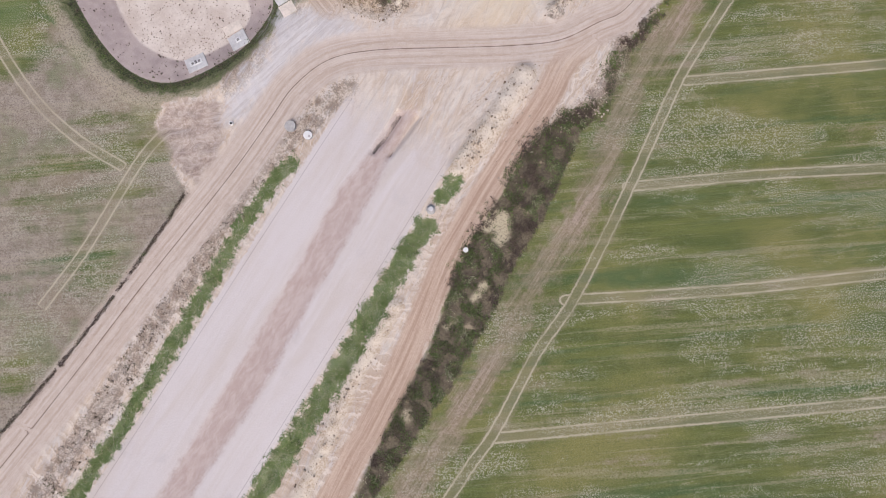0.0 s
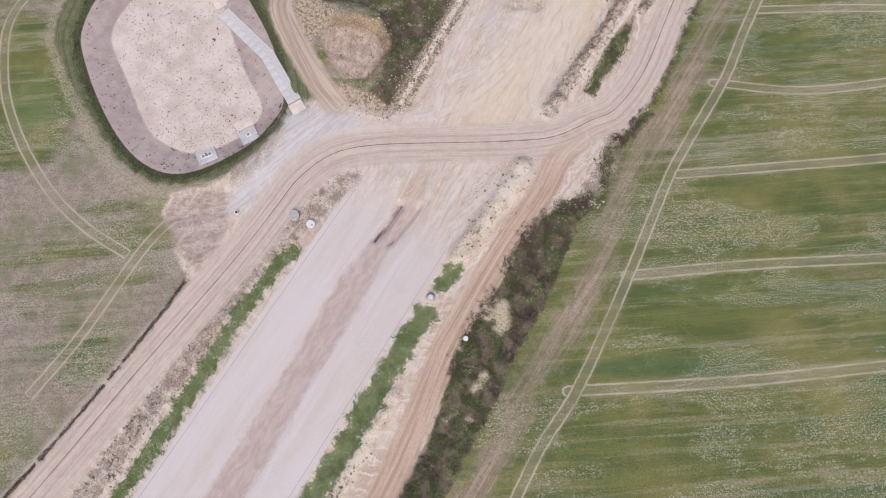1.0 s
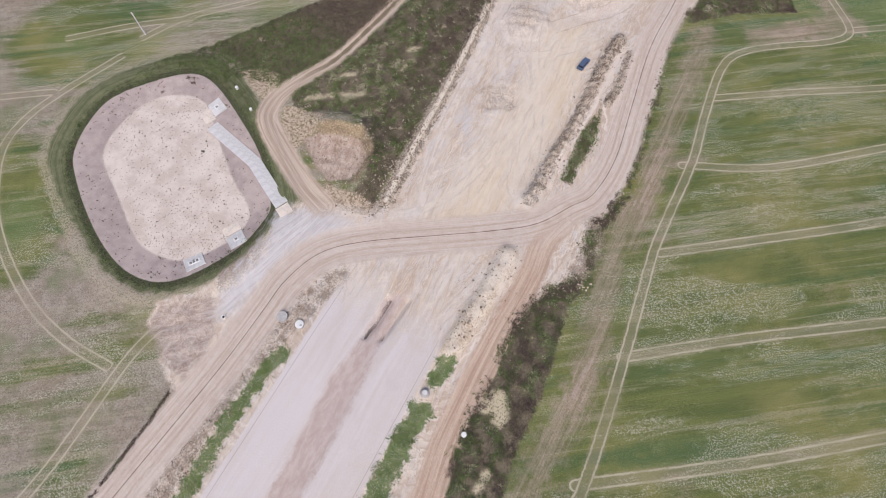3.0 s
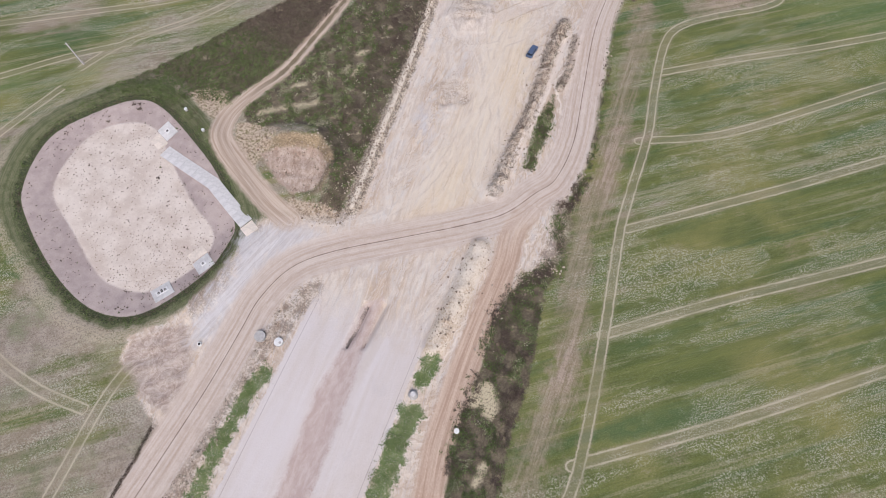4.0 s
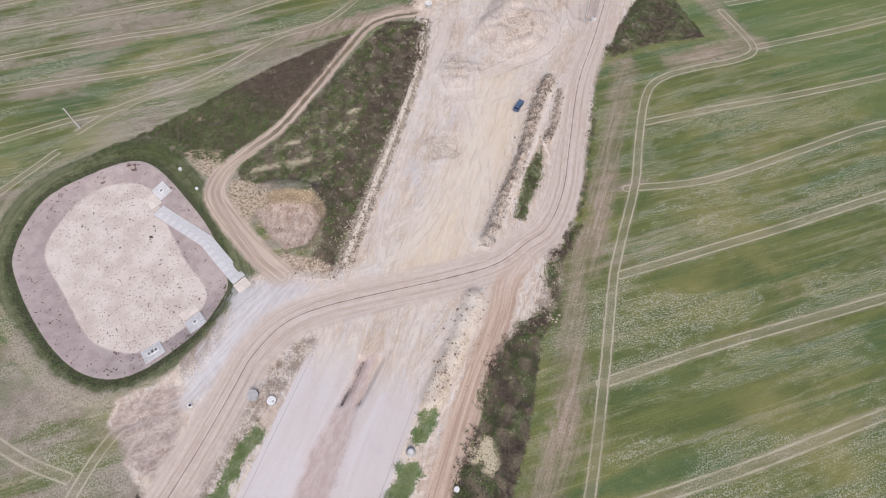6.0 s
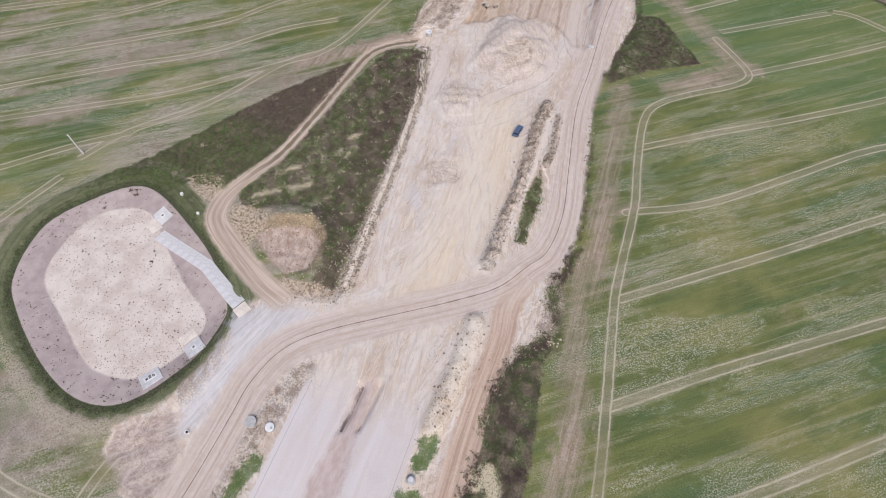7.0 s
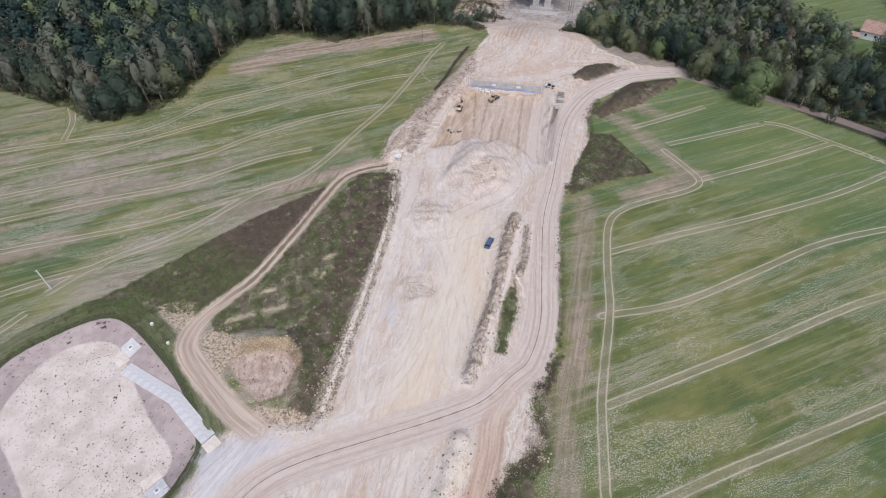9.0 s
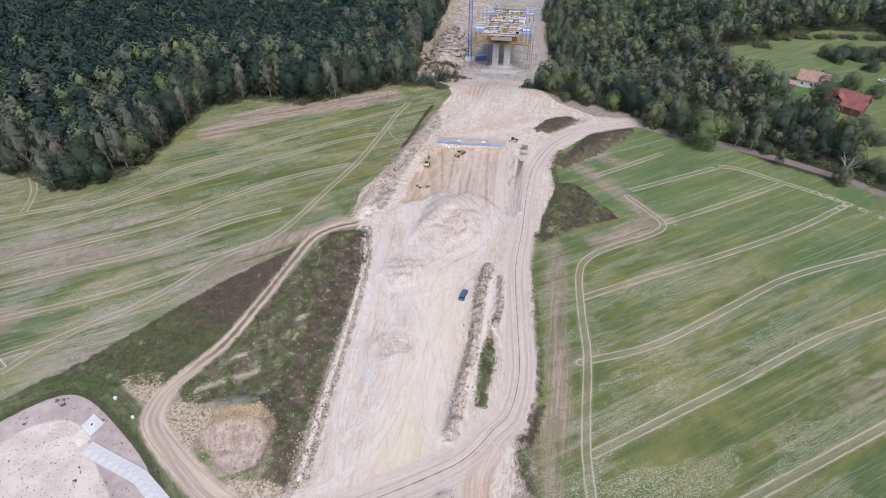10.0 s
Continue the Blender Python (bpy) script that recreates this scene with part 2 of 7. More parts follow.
# ---------------------------------------------------------------- node helpers
class Nodes:
    """Builds one material from short expressions."""

    def __init__(self, name):
        self.mat = bpy.data.materials.new(name)
        self.mat.use_nodes = True
        self.tree = self.mat.node_tree
        self.bsdf = self.tree.nodes["Principled BSDF"]

    def put(self, socket, value):
        if isinstance(value, bpy.types.NodeSocket):
            self.tree.links.new(value, socket)
        else:
            socket.default_value = value

    def math(self, op, a, b=0.0, c=0.0, clamp=False):
        n = self.tree.nodes.new("ShaderNodeMath")
        n.operation, n.use_clamp = op, clamp
        for s, v in zip(n.inputs, (a, b, c)):
            self.put(s, v)
        return n.outputs[0]

    def add(self, a, b):
        return self.math("ADD", a, b)

    def sub(self, a, b):
        return self.math("SUBTRACT", a, b)

    def mul(self, a, b):
        return self.math("MULTIPLY", a, b)

    def step(self, x, lo, hi, to0=0.0, to1=1.0):
        n = self.tree.nodes.new("ShaderNodeMapRange")
        n.interpolation_type = "SMOOTHSTEP"
        for k, v in zip(("Value", "From Min", "From Max", "To Min", "To Max"), (x, lo, hi, to0, to1)):
            self.put(n.inputs[k], v)
        return n.outputs[0]

    def inside(self, d, edge):
        return self.step(d, -edge, edge, 1.0, 0.0)

    def mix(self, f, a, b, blend="MIX"):
        n = self.tree.nodes.new("ShaderNodeMix")
        n.data_type, n.blend_type = "RGBA", blend
        self.put(n.inputs[0], f)
        self.put(n.inputs[6], a)
        self.put(n.inputs[7], b)
        return n.outputs[2]

    def place(self):
        return self.tree.nodes.new("ShaderNodeNewGeometry").outputs["Position"]

    def local(self):
        return self.tree.nodes.new("ShaderNodeTexCoord").outputs["Object"]

    def turned(self, vec, angle=0.0, scale=(1, 1, 1)):
        a = self.tree.nodes.new("ShaderNodeMapping")
        a.vector_type = "POINT"
        a.inputs["Rotation"].default_value = (0, 0, radians(angle))
        self.put(a.inputs["Vector"], vec)
        b = self.tree.nodes.new("ShaderNodeMapping")
        b.inputs["Scale"].default_value = scale
        self.put(b.inputs["Vector"], a.outputs[0])
        return b.outputs[0]

    def noise(self, vec, scale, detail=3.0, rough=0.55, warp=0.0):
        n = self.tree.nodes.new("ShaderNodeTexNoise")
        for k, v in (("Vector", vec), ("Scale", scale), ("Detail", detail), ("Roughness", rough), ("Distortion", warp)):
            self.put(n.inputs[k], v)
        return n.outputs[0]

    def cells(self, vec, scale):
        n = self.tree.nodes.new("ShaderNodeTexVoronoi")
        self.put(n.inputs["Vector"], vec)
        self.put(n.inputs["Scale"], scale)
        return n.outputs["Distance"]

    def attr(self, name):
        n = self.tree.nodes.new("ShaderNodeAttribute")
        n.attribute_name = name
        s = self.tree.nodes.new("ShaderNodeSeparateXYZ")
        self.put(s.inputs[0], n.outputs["Vector"])
        return s.outputs

    def plan(self, name):
        n = self.tree.nodes.new("ShaderNodeAttribute")
        n.attribute_name = name
        return n.outputs["Vector"]

    def ripple(self, w, scale=1.0, detail=3.0, rough=0.6):
        """Noise along one number."""
        n = self.tree.nodes.new("ShaderNodeTexNoise")
        n.noise_dimensions = "1D"
        for k, v in (("W", w), ("Scale", scale), ("Detail", detail), ("Roughness", rough)):
            self.put(n.inputs[k], v)
        return n.outputs["Fac"]

    def xyz(self, vec):
        s = self.tree.nodes.new("ShaderNodeSeparateXYZ")
        self.put(s.inputs[0], vec)
        return s.outputs

    def chance(self):
        return self.tree.nodes.new("ShaderNodeObjectInfo").outputs["Random"]

    def bump(self, height, strength=0.5, distance=0.1):
        n = self.tree.nodes.new("ShaderNodeBump")
        self.put(n.inputs["Height"], height)
        n.inputs["Strength"].default_value, n.inputs["Distance"].default_value = strength, distance
        self.put(self.bsdf.inputs["Normal"], n.outputs[0])

    def done(self, color, rough=0.9, metal=0.0, spec=0.25):
        for k, v in (("Base Color", color), ("Roughness", rough), ("Metallic", metal), ("Specular IOR Level", spec)):
            self.put(self.bsdf.inputs[k], v)
        return self.mat


def tone(r, g, b, k=0.86):
    """A base colour from the eight-bit colour of a surface under even light."""
    f = lambda v: ((v / 255 + 0.055) / 1.055) ** 2.4 if v > 10 else v / 255 / 12.92
    return (f(r) * k, f(g) * k, f(b) * k, 1.0)


def plain(name, rgb, rough=0.7, metal=0.0, grain=6.0, vary=0.18, bump=0.0):
    """Painted or cast surface: grain and blotches in object space."""
    n = Nodes(name)
    p = n.local()
    a, b = n.noise(p, grain, 4.0), n.noise(p, grain * 0.17, 2.0)
    dark = tuple(v * (1 - vary * 1.6) for v in rgb[:3]) + (1,)
    light = tuple(min(0.95, v * (1 + vary)) for v in rgb[:3]) + (1,)
    c = n.mix(n.step(n.add(n.mul(a, 0.55), n.mul(b, 0.45)), 0.3, 0.7), dark, light)
    if bump:
        n.bump(a, bump, 0.02)
    return n.done(c, rough, metal)


# ---------------------------------------------------------------- plan arithmetic
def sided(pts, poly):
    """Distance to a closed outline, negative within."""
    best = np.full(len(pts), 1e9)
    odd = np.zeros(len(pts), bool)
    px, py = pts[:, 0], pts[:, 1]
    for (ax, ay), (bx, by) in zip(poly, poly[1:] + poly[:1]):
        ex, ey = bx - ax, by - ay
        k = np.clip(((px - ax) * ex + (py - ay) * ey) / (ex * ex + ey * ey + 1e-9), 0, 1)
        best = np.minimum(best, (px - ax - k * ex) ** 2 + (py - ay - k * ey) ** 2)
        if ay != by:
            odd ^= ((ay > py) != (by > py)) & (px < ex * (py - ay) / ey + ax)
    return np.where(odd, -1, 1) * np.sqrt(best)


def along(pts, line):
    """Distance to an open line, the signed distance across it and the way along it."""
    best = np.full(len(pts), 1e9)
    side, way, run = np.zeros(len(pts)), np.zeros(len(pts)), 0.0
    px, py = pts[:, 0], pts[:, 1]
    for (ax, ay), (bx, by) in zip(line, line[1:]):
        ex, ey = bx - ax, by - ay
        size = math.hypot(ex, ey)
        k = np.clip(((px - ax) * ex + (py - ay) * ey) / (size * size + 1e-9), 0, 1)
        d = (px - ax - k * ex) ** 2 + (py - ay - k * ey) ** 2
        near = d < best
        best = np.where(near, d, best)
        cross = (ex * (py - ay) - ey * (px - ax)) / (size + 1e-9)
        side = np.where(near, np.sign(cross) * np.sqrt(d), side)
        way = np.where(near, run + k * size, way)
        run += size
    return np.sqrt(best), side, way


def rounded(line, steps=5, closed=False):
    """A Catmull-Rom curve through the corners of a line."""
    q = np.array(line, float)
    q = np.vstack([q[-1], q, q[:2]]) if closed else np.vstack([2 * q[0] - q[1], q, 2 * q[-1] - q[-2]])
    out = []
    for a, b, c, d in zip(q, q[1:], q[2:], q[3:]):
        for k in np.arange(steps) / steps:
            out.append(0.5 * (2 * b + (c - a) * k + (2 * a - 5 * b + 4 * c - d) * k * k + (3 * b - a - 3 * c + d) * k ** 3))
    if not closed:
        out.append(q[-2])
    return [tuple(p) for p in out]


def waves(pts, size, seed, octaves=4):
    """Cheap smooth noise in about -1..1 with features of that size in metres."""
    rng = np.random.default_rng(seed)
    out, amp, total = np.zeros(len(pts)), 1.0, 0.0
    for _ in range(octaves):
        for _ in range(5):
            a, p = rng.uniform(0, 2 * np.pi, 2)
            f = 2 * np.pi / size * rng.uniform(0.6, 1.5)
            out += amp / 3 * np.sin(f * (np.cos(a) * pts[:, 0] + np.sin(a) * pts[:, 1]) + p)
        total, amp, size = total + amp, amp * 0.55, size * 0.47
    return out / total


def ease(x, lo, hi):
    k = np.clip((x - lo) / (hi - lo), 0, 1)
    return k * k * (3 - 2 * k)


SITE = SITE_WEST + SITE_EAST
CROSS_C, DIRT_C, LOOP_C, FARM_C = rounded(CROSS), rounded(DIRT), rounded(LOOP), rounded(FARM)
RIM_C, FLOOR_C = rounded(BASIN_RIM, 4, True), rounded(BASIN_FLOOR, 4, True)
RAMP_LINE = [(-91.8, 48.8), (-83.2, 46.6), (-75.2, 44.5), (-67.6, 40.4), (-62.2, 37.6)]
PALE_STRIPE = [(-8.4, 118.8), (-8.8, 108.4), (-8.8, 97.7), (-9.4, 90.2), (-9.8, 81.2), (-10.5, 73.3)]


def dug_out(pts):
    """Distance to the scooped hollows in the heaps."""
    x, y = pts[:, 0], pts[:, 1]
    d = np.minimum(np.hypot(x + 36.6, (y - 119.5) * 0.9) - 4.5, np.hypot(x + 24.5, (y - 141) * 0.7) - 4.5)
    d = np.minimum(d, np.hypot(x + 31.0, y - 90) - 4.0)
    return d + 2.6 * waves(pts, 6, 17, 3)


def bare_spots(pts):
    """Distance to the pale gaps in the scrub."""
    streaks = (([(-75, 66.8), (-71, 70), (-67, 72.4), (-63, 74.8)], 0.7), ([(-71.5, 77.2), (-68.8, 79.4)], 0.6), ([(-58.4, 86.6), (-57.4, 91)], 0.5), ([(-60, 93.4), (-58, 95.6)], 0.7),
               ([(-0.4, 19.0), (1.0, 21.4), (2.8, 18.6)], 1.9), ([(4.8, 8.0), (4.6, 4.0)], 0.7), ([(3.6, -0.6), (3.0, -3.0)], 0.6), ([(5.0, -22.0), (5.6, -23.2)], 0.8))
    return np.min([along(pts, line)[0] - half for line, half in streaks], axis=0)


def height(pts):
    """The lie of the land."""
    x, y = pts[:, 0], pts[:, 1]
    site = sided(pts, SITE)
    h = 0.35 * waves(pts, 90, 1, 2) + 0.05 * waves(pts, 5, 2, 3) * ease(site, 0, 2)
    loose = ease(-site, 0, 3)
    road = np.maximum(np.abs(x + 26.9) - 13.0, y - ROAD_END)
    h += loose * (1 - ease(-road, -2, 0)) * 0.16 * waves(pts, 4, 3, 4)
    h += 0.35 * ease(-road, -2.5, 0.3) * (1 - ease(y, 6, 32))
    med = sided(pts, MEDIAN)
    h += ease(-med, -0.3, 0.8) * (-0.25 + 0.12 * waves(pts, 2.5, 4, 3))
    for line in ([(-29.0, 19.7), (-28.6, 24.1), (-28.6, 29.4)], [(-25.7, 21.0), (-25.4, 26.1), (-25.3, 31.2)]):
        h -= 1.3 * ease(-along(pts, line)[0], -0.75, -0.15)
    for line, half in ((CROSS_C, 4.5), (DIRT_C, 3.0), (LOOP_C, 2.6)):
        d = along(pts, line)[0]
        h = h * (1 - 0.8 * ease(-d, -half - 1, -half + 1.5)) - 0.1 * ease(-d, -half, -half + 1)
    lumps = waves(pts, 3.5, 5, 4)
    heap = sided(pts, HEAP) + 1.8 * waves(pts, 11, 65, 3)
    h += ease(-heap, -1.5, 7) * (2.4 + 1.6 * ease(y, 134, 156)) + ease(-heap, -2, 3) * (0.7 * waves(pts, 9, 66, 2) + 0.2 * lumps)
    dug = dug_out(pts)
    h -= 0.45 * ease(-dug, 0, 1.4) - 0.15 * ease(-dug, 2.2, 3.2)
    for line in RIBBON:
        d = along(pts, rounded(line, 4))[0]
        h += 0.12 * np.exp(-((d - 2.0) / 0.6) ** 2) * (1 + waves(pts, 4, 20, 3))
    h += ease(-sided(pts, HEAP_SMALL), -1.5, 4) * (1.5 + 0.4 * lumps + 0.4 * waves(pts, 7, 67, 2))
    h += ease(-along(pts, [(-31, 84), (-31.5, 96)])[0], -4.5, -1) * (0.35 + 0.3 * lumps)
    ridge = along(pts, rounded(RIDGE))[0]
    h += np.exp(-(ridge / 1.45) ** 2) * (1.5 + 0.7 * waves(pts, 2.2, 7, 3) + 0.45 * np.sin(2.1 * y + 1.6 * waves(pts, 5, 68, 2)))
    h += np.exp(-(along(pts, rounded(RIDGE_LOW))[0] / 1.1) ** 2) * (0.8 + 0.7 * waves(pts, 2.2, 8, 3))
    spoil = sided(pts, SPOIL)
    scarp = ease(y + 0.6 * x, 14, 25)
    h += scarp * (2.9 + 0.5 * lumps) * ease(spoil, -0.3, 2.0) * (1 - ease(spoil, 2.4, 8.5))
    h += ease(-spoil, -0.5, 2.0) * (0.35 * waves(pts, 7, 9, 3) + 0.12 * lumps - 0.25)
    h += ease(-along(pts, BANK_NORTH)[0], -2.9, -0.9) * (1.1 + 0.3 * lumps)
    h += np.exp(-(along(pts, BANK_CREAM)[0] / 1.5) ** 2) * (0.9 + 0.3 * lumps)
    h += np.exp(-((along(pts, CUT_LINE)[0]) / 3.6) ** 2) * (1.2 + 0.8 * lumps)
    h += ease(-sided(pts, PIT_BANK), -1, 2) * (0.35 + 0.35 * waves(pts, 3.0, 18, 4))
    h += ease(-sided(pts, CHURNED), -1, 3) * 0.35 * waves(pts, 4.5, 14, 3)
    h += np.exp(-(along(pts, BERM)[0] / 0.9) ** 2) * (0.9 + 0.5 * lumps)
    pit = sided(pts, PIT) + 1.8 * waves(pts, 8, 19, 3)
    h -= 1.5 * ease(-pit, -1, 2.5)
    h -= np.exp(-(along(pts, DITCH)[0] / 1.3) ** 2) * 1.2
    for poly, top in ((SCRUB_5, 2.2), (SCRUB_6, 1.6), (SCRUB_4, 0.8)):
        h += ease(-sided(pts, poly), -1, 5) * top
    hill = np.exp(-((x + 63) / 8) ** 2 - ((y - 352) / 26) ** 2)
    h += hill * (9 + 1.2 * waves(pts, 7, 15, 3)) + np.exp(-((x + 62) / 9) ** 2 - ((y - 306) / 7) ** 2) * 4.0
    furrow = ease(y, 246, 254) * (1 - ease(y, 284, 292)) * (1 - ease(np.abs(x + 30), 7, 9))
    h += furrow * 0.28 * np.sin(x * 3.4 + 0.3 * waves(pts, 12, 16, 2))
    rim, floor = sided(pts, RIM_C), sided(pts, FLOOR_C)
    h += np.exp(-((rim - 4.0) / 3.2) ** 2) * 0.9 * (rim > -1)
    slope = np.clip(-rim / (np.maximum(floor, 0) - rim + 1e-6), 0, 1)
    h = np.where(rim < 0, 0.25 - 1.1 * slope + 0.03 * lumps, h)
    d, _, u = along(pts, RAMP_LINE)
    bed = ease(-d, -2.6, -1.7) * (rim < 1.5)
    h = h * (1 - bed) + bed * (-0.82 + 1.15 * ease(u, 2, 27))
    wide = ease(pts[:, 1], 250, 305) * ease(-x, -90, -50)
    h -= 12.0 * wide
    return h

# ---------------------------------------------------------------- ground sheet
def spread(dense_lo, dense_hi, step, far, growth=1.16):
    mid = list(np.arange(dense_lo, dense_hi, step))
    up, down, s = [mid[-1]], [mid[0]], step
    while up[-1] < far:
        s *= growth
        up.append(up[-1] + s)
        down.append(down[-1] - s)
    return np.array(down[:0:-1] + mid + up[1:])


gx = spread(-192.0, 90.0, 0.66, 3200.0)
gy = spread(-76.0, 150.0, 0.66, 3200.0)
south_rows, north_far = gy[gy < 150.0], gy[gy > 150.0] + 165.0
gy = np.concatenate([south_rows, np.arange(south_rows[-1] + 0.66, north_far[0], 0.95), north_far])
GX, GY = np.meshgrid(gx, gy)
PTS = np.stack([GX.ravel(), GY.ravel()], 1)
far_flat = ease(np.hypot(PTS[:, 0], PTS[:, 1]), 700, 1200)
HGT = height(PTS) * (1 - far_flat) - 6.0 * far_flat


def ground_z(x, y):
    """Height of the sheet at a place."""
    i = int(np.clip(np.searchsorted(gx, x) - 1, 0, len(gx) - 2))
    j = int(np.clip(np.searchsorted(gy, y) - 1, 0, len(gy) - 2))
    u, v = (x - gx[i]) / (gx[i + 1] - gx[i]), (y - gy[j]) / (gy[j + 1] - gy[j])
    z = HGT.reshape(len(gy), len(gx))
    return float((z[j, i] * (1 - u) + z[j, i + 1] * u) * (1 - v) + (z[j + 1, i] * (1 - u) + z[j + 1, i + 1] * u) * v)


def ground_zs(p):
    return np.array([ground_z(a, b) for a, b in p])


SCRUBS = [SCRUB_1, SCRUB_2, SCRUB_3, SCRUB_4, SCRUB_5, SCRUB_6, SCRUB_7]
d_site = sided(PTS, SITE)
d_road = np.maximum(np.abs(PTS[:, 0] + 26.95) - 13.05, PTS[:, 1] - ROAD_END)
d_med = sided(PTS, MEDIAN)
d_cross, s_cross, u_cross = along(PTS, CROSS_C)
d_dirt, s_dirt, u_dirt = along(PTS, DIRT_C)
d_loop, s_loop, u_loop = along(PTS, LOOP_C)
d_farm = along(PTS, FARM_C)[0]


def open_ended(line):
    """Distance to a line, without the rounded caps past its ends."""
    q = rounded(line, 4) if len(line) > 2 else line
    d, _, u = along(PTS, q)
    size = sum(math.dist(a, b) for a, b in zip(q, q[1:]))
    return np.where((u < 0.02) | (u > size - 0.02), 9.0, d)


def longer(line, by):
    (ax, ay), (bx, by_) = line[0], line[1]
    k = by / math.hypot(bx - ax, by_ - ay)
    return [(ax - (bx - ax) * k, ay - (by_ - ay) * k)] + list(line)


trams = [longer(l, 0.1) if k < 6 else l for k, l in enumerate(TRAM_EAST)] + [longer(l, 90) if k in (2, 3, 4, 6, 7) else l for k, l in enumerate(TRAM_WEST)]
d_rut = np.min([open_ended(l) for l in trams], axis=0)
d_scrub = np.min([sided(PTS, s) + (0.5 if s is SCRUB_7 else 0) for s in SCRUBS], axis=0)
d_verge = np.minimum(along(PTS, VERGE_WEST)[0] - 1.6, along(PTS, VERGE_EAST)[0] - 2.2)
d_verge = np.minimum(d_verge, along(PTS, VERGE_BIT)[0] - 1.8)
d_rim, d_floor = sided(PTS, RIM_C), sided(PTS, FLOOR_C)
d_dry = np.min([sided(PTS, DRY_A), sided(PTS, DRY_B), sided(PTS, DRY_C)], axis=0)
d_bank = np.minimum(along(PTS, BANK_CREAM)[0] - 1.5, along(PTS, BANK_NORTH)[0] - 2.4)
d_heap = np.minimum(sided(PTS, HEAP) + 1.8 * waves(PTS, 11, 65, 3), sided(PTS, HEAP_SMALL))
d_pit, d_spoil, d_chalk = sided(PTS, PIT) + 1.8 * waves(PTS, 8, 19, 3), sided(PTS, SPOIL), np.minimum(sided(PTS, CHALK), sided(PTS, CHALK_B) + 2.2)
d_cream, d_berm = along(PTS, rounded(CREAM))[0] - 8.5, along(PTS, BERM)[0]
d_rubble = np.minimum(np.min([along(PTS, rounded(l))[0] for l in RUBBLE], axis=0) - 2.0, sided(PTS, PIT_BANK) + 1.0)
d_churn = sided(PTS, CHURNED)
d_stripe = along(PTS, PALE_STRIPE)[0] - 0.8
d_ribbon = np.min([open_ended(l) for l in RIBBON], axis=0)
d_dug, d_tufts = dug_out(PTS), bare_spots(PTS)
d_slot = np.minimum(along(PTS, [(-29.0, 19.7), (-28.6, 24.1), (-28.6, 29.4)])[0], along(PTS, [(-25.7, 21.0), (-25.4, 26.1), (-25.3, 31.2)])[0] + 0.26)
d_tyre = np.min([along(PTS, rounded(l, 5))[0] for l in TYRES], axis=0)
d_margin = np.min([along(PTS, l)[0] for l in MARGINS], axis=0)
d_wood = np.minimum(sided(PTS, WOOD_WEST), np.maximum(sided(PTS, WOOD_EAST), -np.minimum(sided(PTS, MEADOW), sided(PTS, GARDEN))))
d_margin = np.minimum(d_margin, along(PTS, rounded(HEADLAND, 3))[0] - 4.0)
d_lane = np.minimum(along(PTS, LANE)[0], along(PTS, rounded(VALLEY_TRACK, 3))[0] - 0.2)
d_gully = np.minimum(along(PTS, DITCH)[0] - 0.5, along(PTS, [(-53.9, 195.3), (-52.6, 217), (-50.6, 234.4)])[0])
d_stepped = np.min([along(PTS, l)[0] for l in PIT_STEPS], axis=0)
d_hill = np.minimum(np.hypot((PTS[:, 0] + 64) / 26, (PTS[:, 1] - 380) / 90), np.hypot((PTS[:, 0] + 62) / 15, (PTS[:, 1] - 285) / 28)) - 1
d_hedge = np.where(PTS[:, 1] < -7, d_site, 9.0)
west = ease(-PTS[:, 0], 20, 45)
south = ease(-(PTS[:, 1] + 0.55 * (PTS[:, 0] + 120)), -55, -5) * west
dryness = 0.37 * (1 - west) + west * (0.51 * (1 - south) + 0.88 * south)
for gx0, gy0 in GREENS:
    dryness = dryness - 0.34 * west * np.exp(-((PTS[:, 0] - gx0) ** 2 + (PTS[:, 1] - gy0) ** 2) / 150)
dryness = dryness - 0.28 * (1 - west) * ease(PTS[:, 1] + 0.4 * PTS[:, 0], 130, 190)
dryness = dryness - 0.19 * west * ease(PTS[:, 1], 110, 165)
dryness = np.where((PTS[:, 0] > -15) & (PTS[:, 0] < 50) & (PTS[:, 1] > 232), 0.85, dryness)
dryness = np.where((PTS[:, 0] > 80) & (PTS[:, 1] > 235), 0.02, dryness)
on_cross, on_dirt = (d_cross - 5) < np.minimum(d_dirt - 3, d_loop - 3), (d_dirt - 3) < (d_loop - 3)
s_way = np.where(on_cross, s_cross, np.where(on_dirt, s_dirt, s_loop))
u_way = np.where(on_cross, u_cross, np.where(on_dirt, u_dirt, u_loop))
d_ridge = np.minimum(along(PTS, rounded(RIDGE))[0] - 1.6, along(PTS, rounded(RIDGE_LOW))[0] - 1.0)
d_ridge = np.minimum(d_ridge, sided(PTS, PIT_BANK) + 2.0 + 2.5 * waves(PTS, 9, 71, 3))
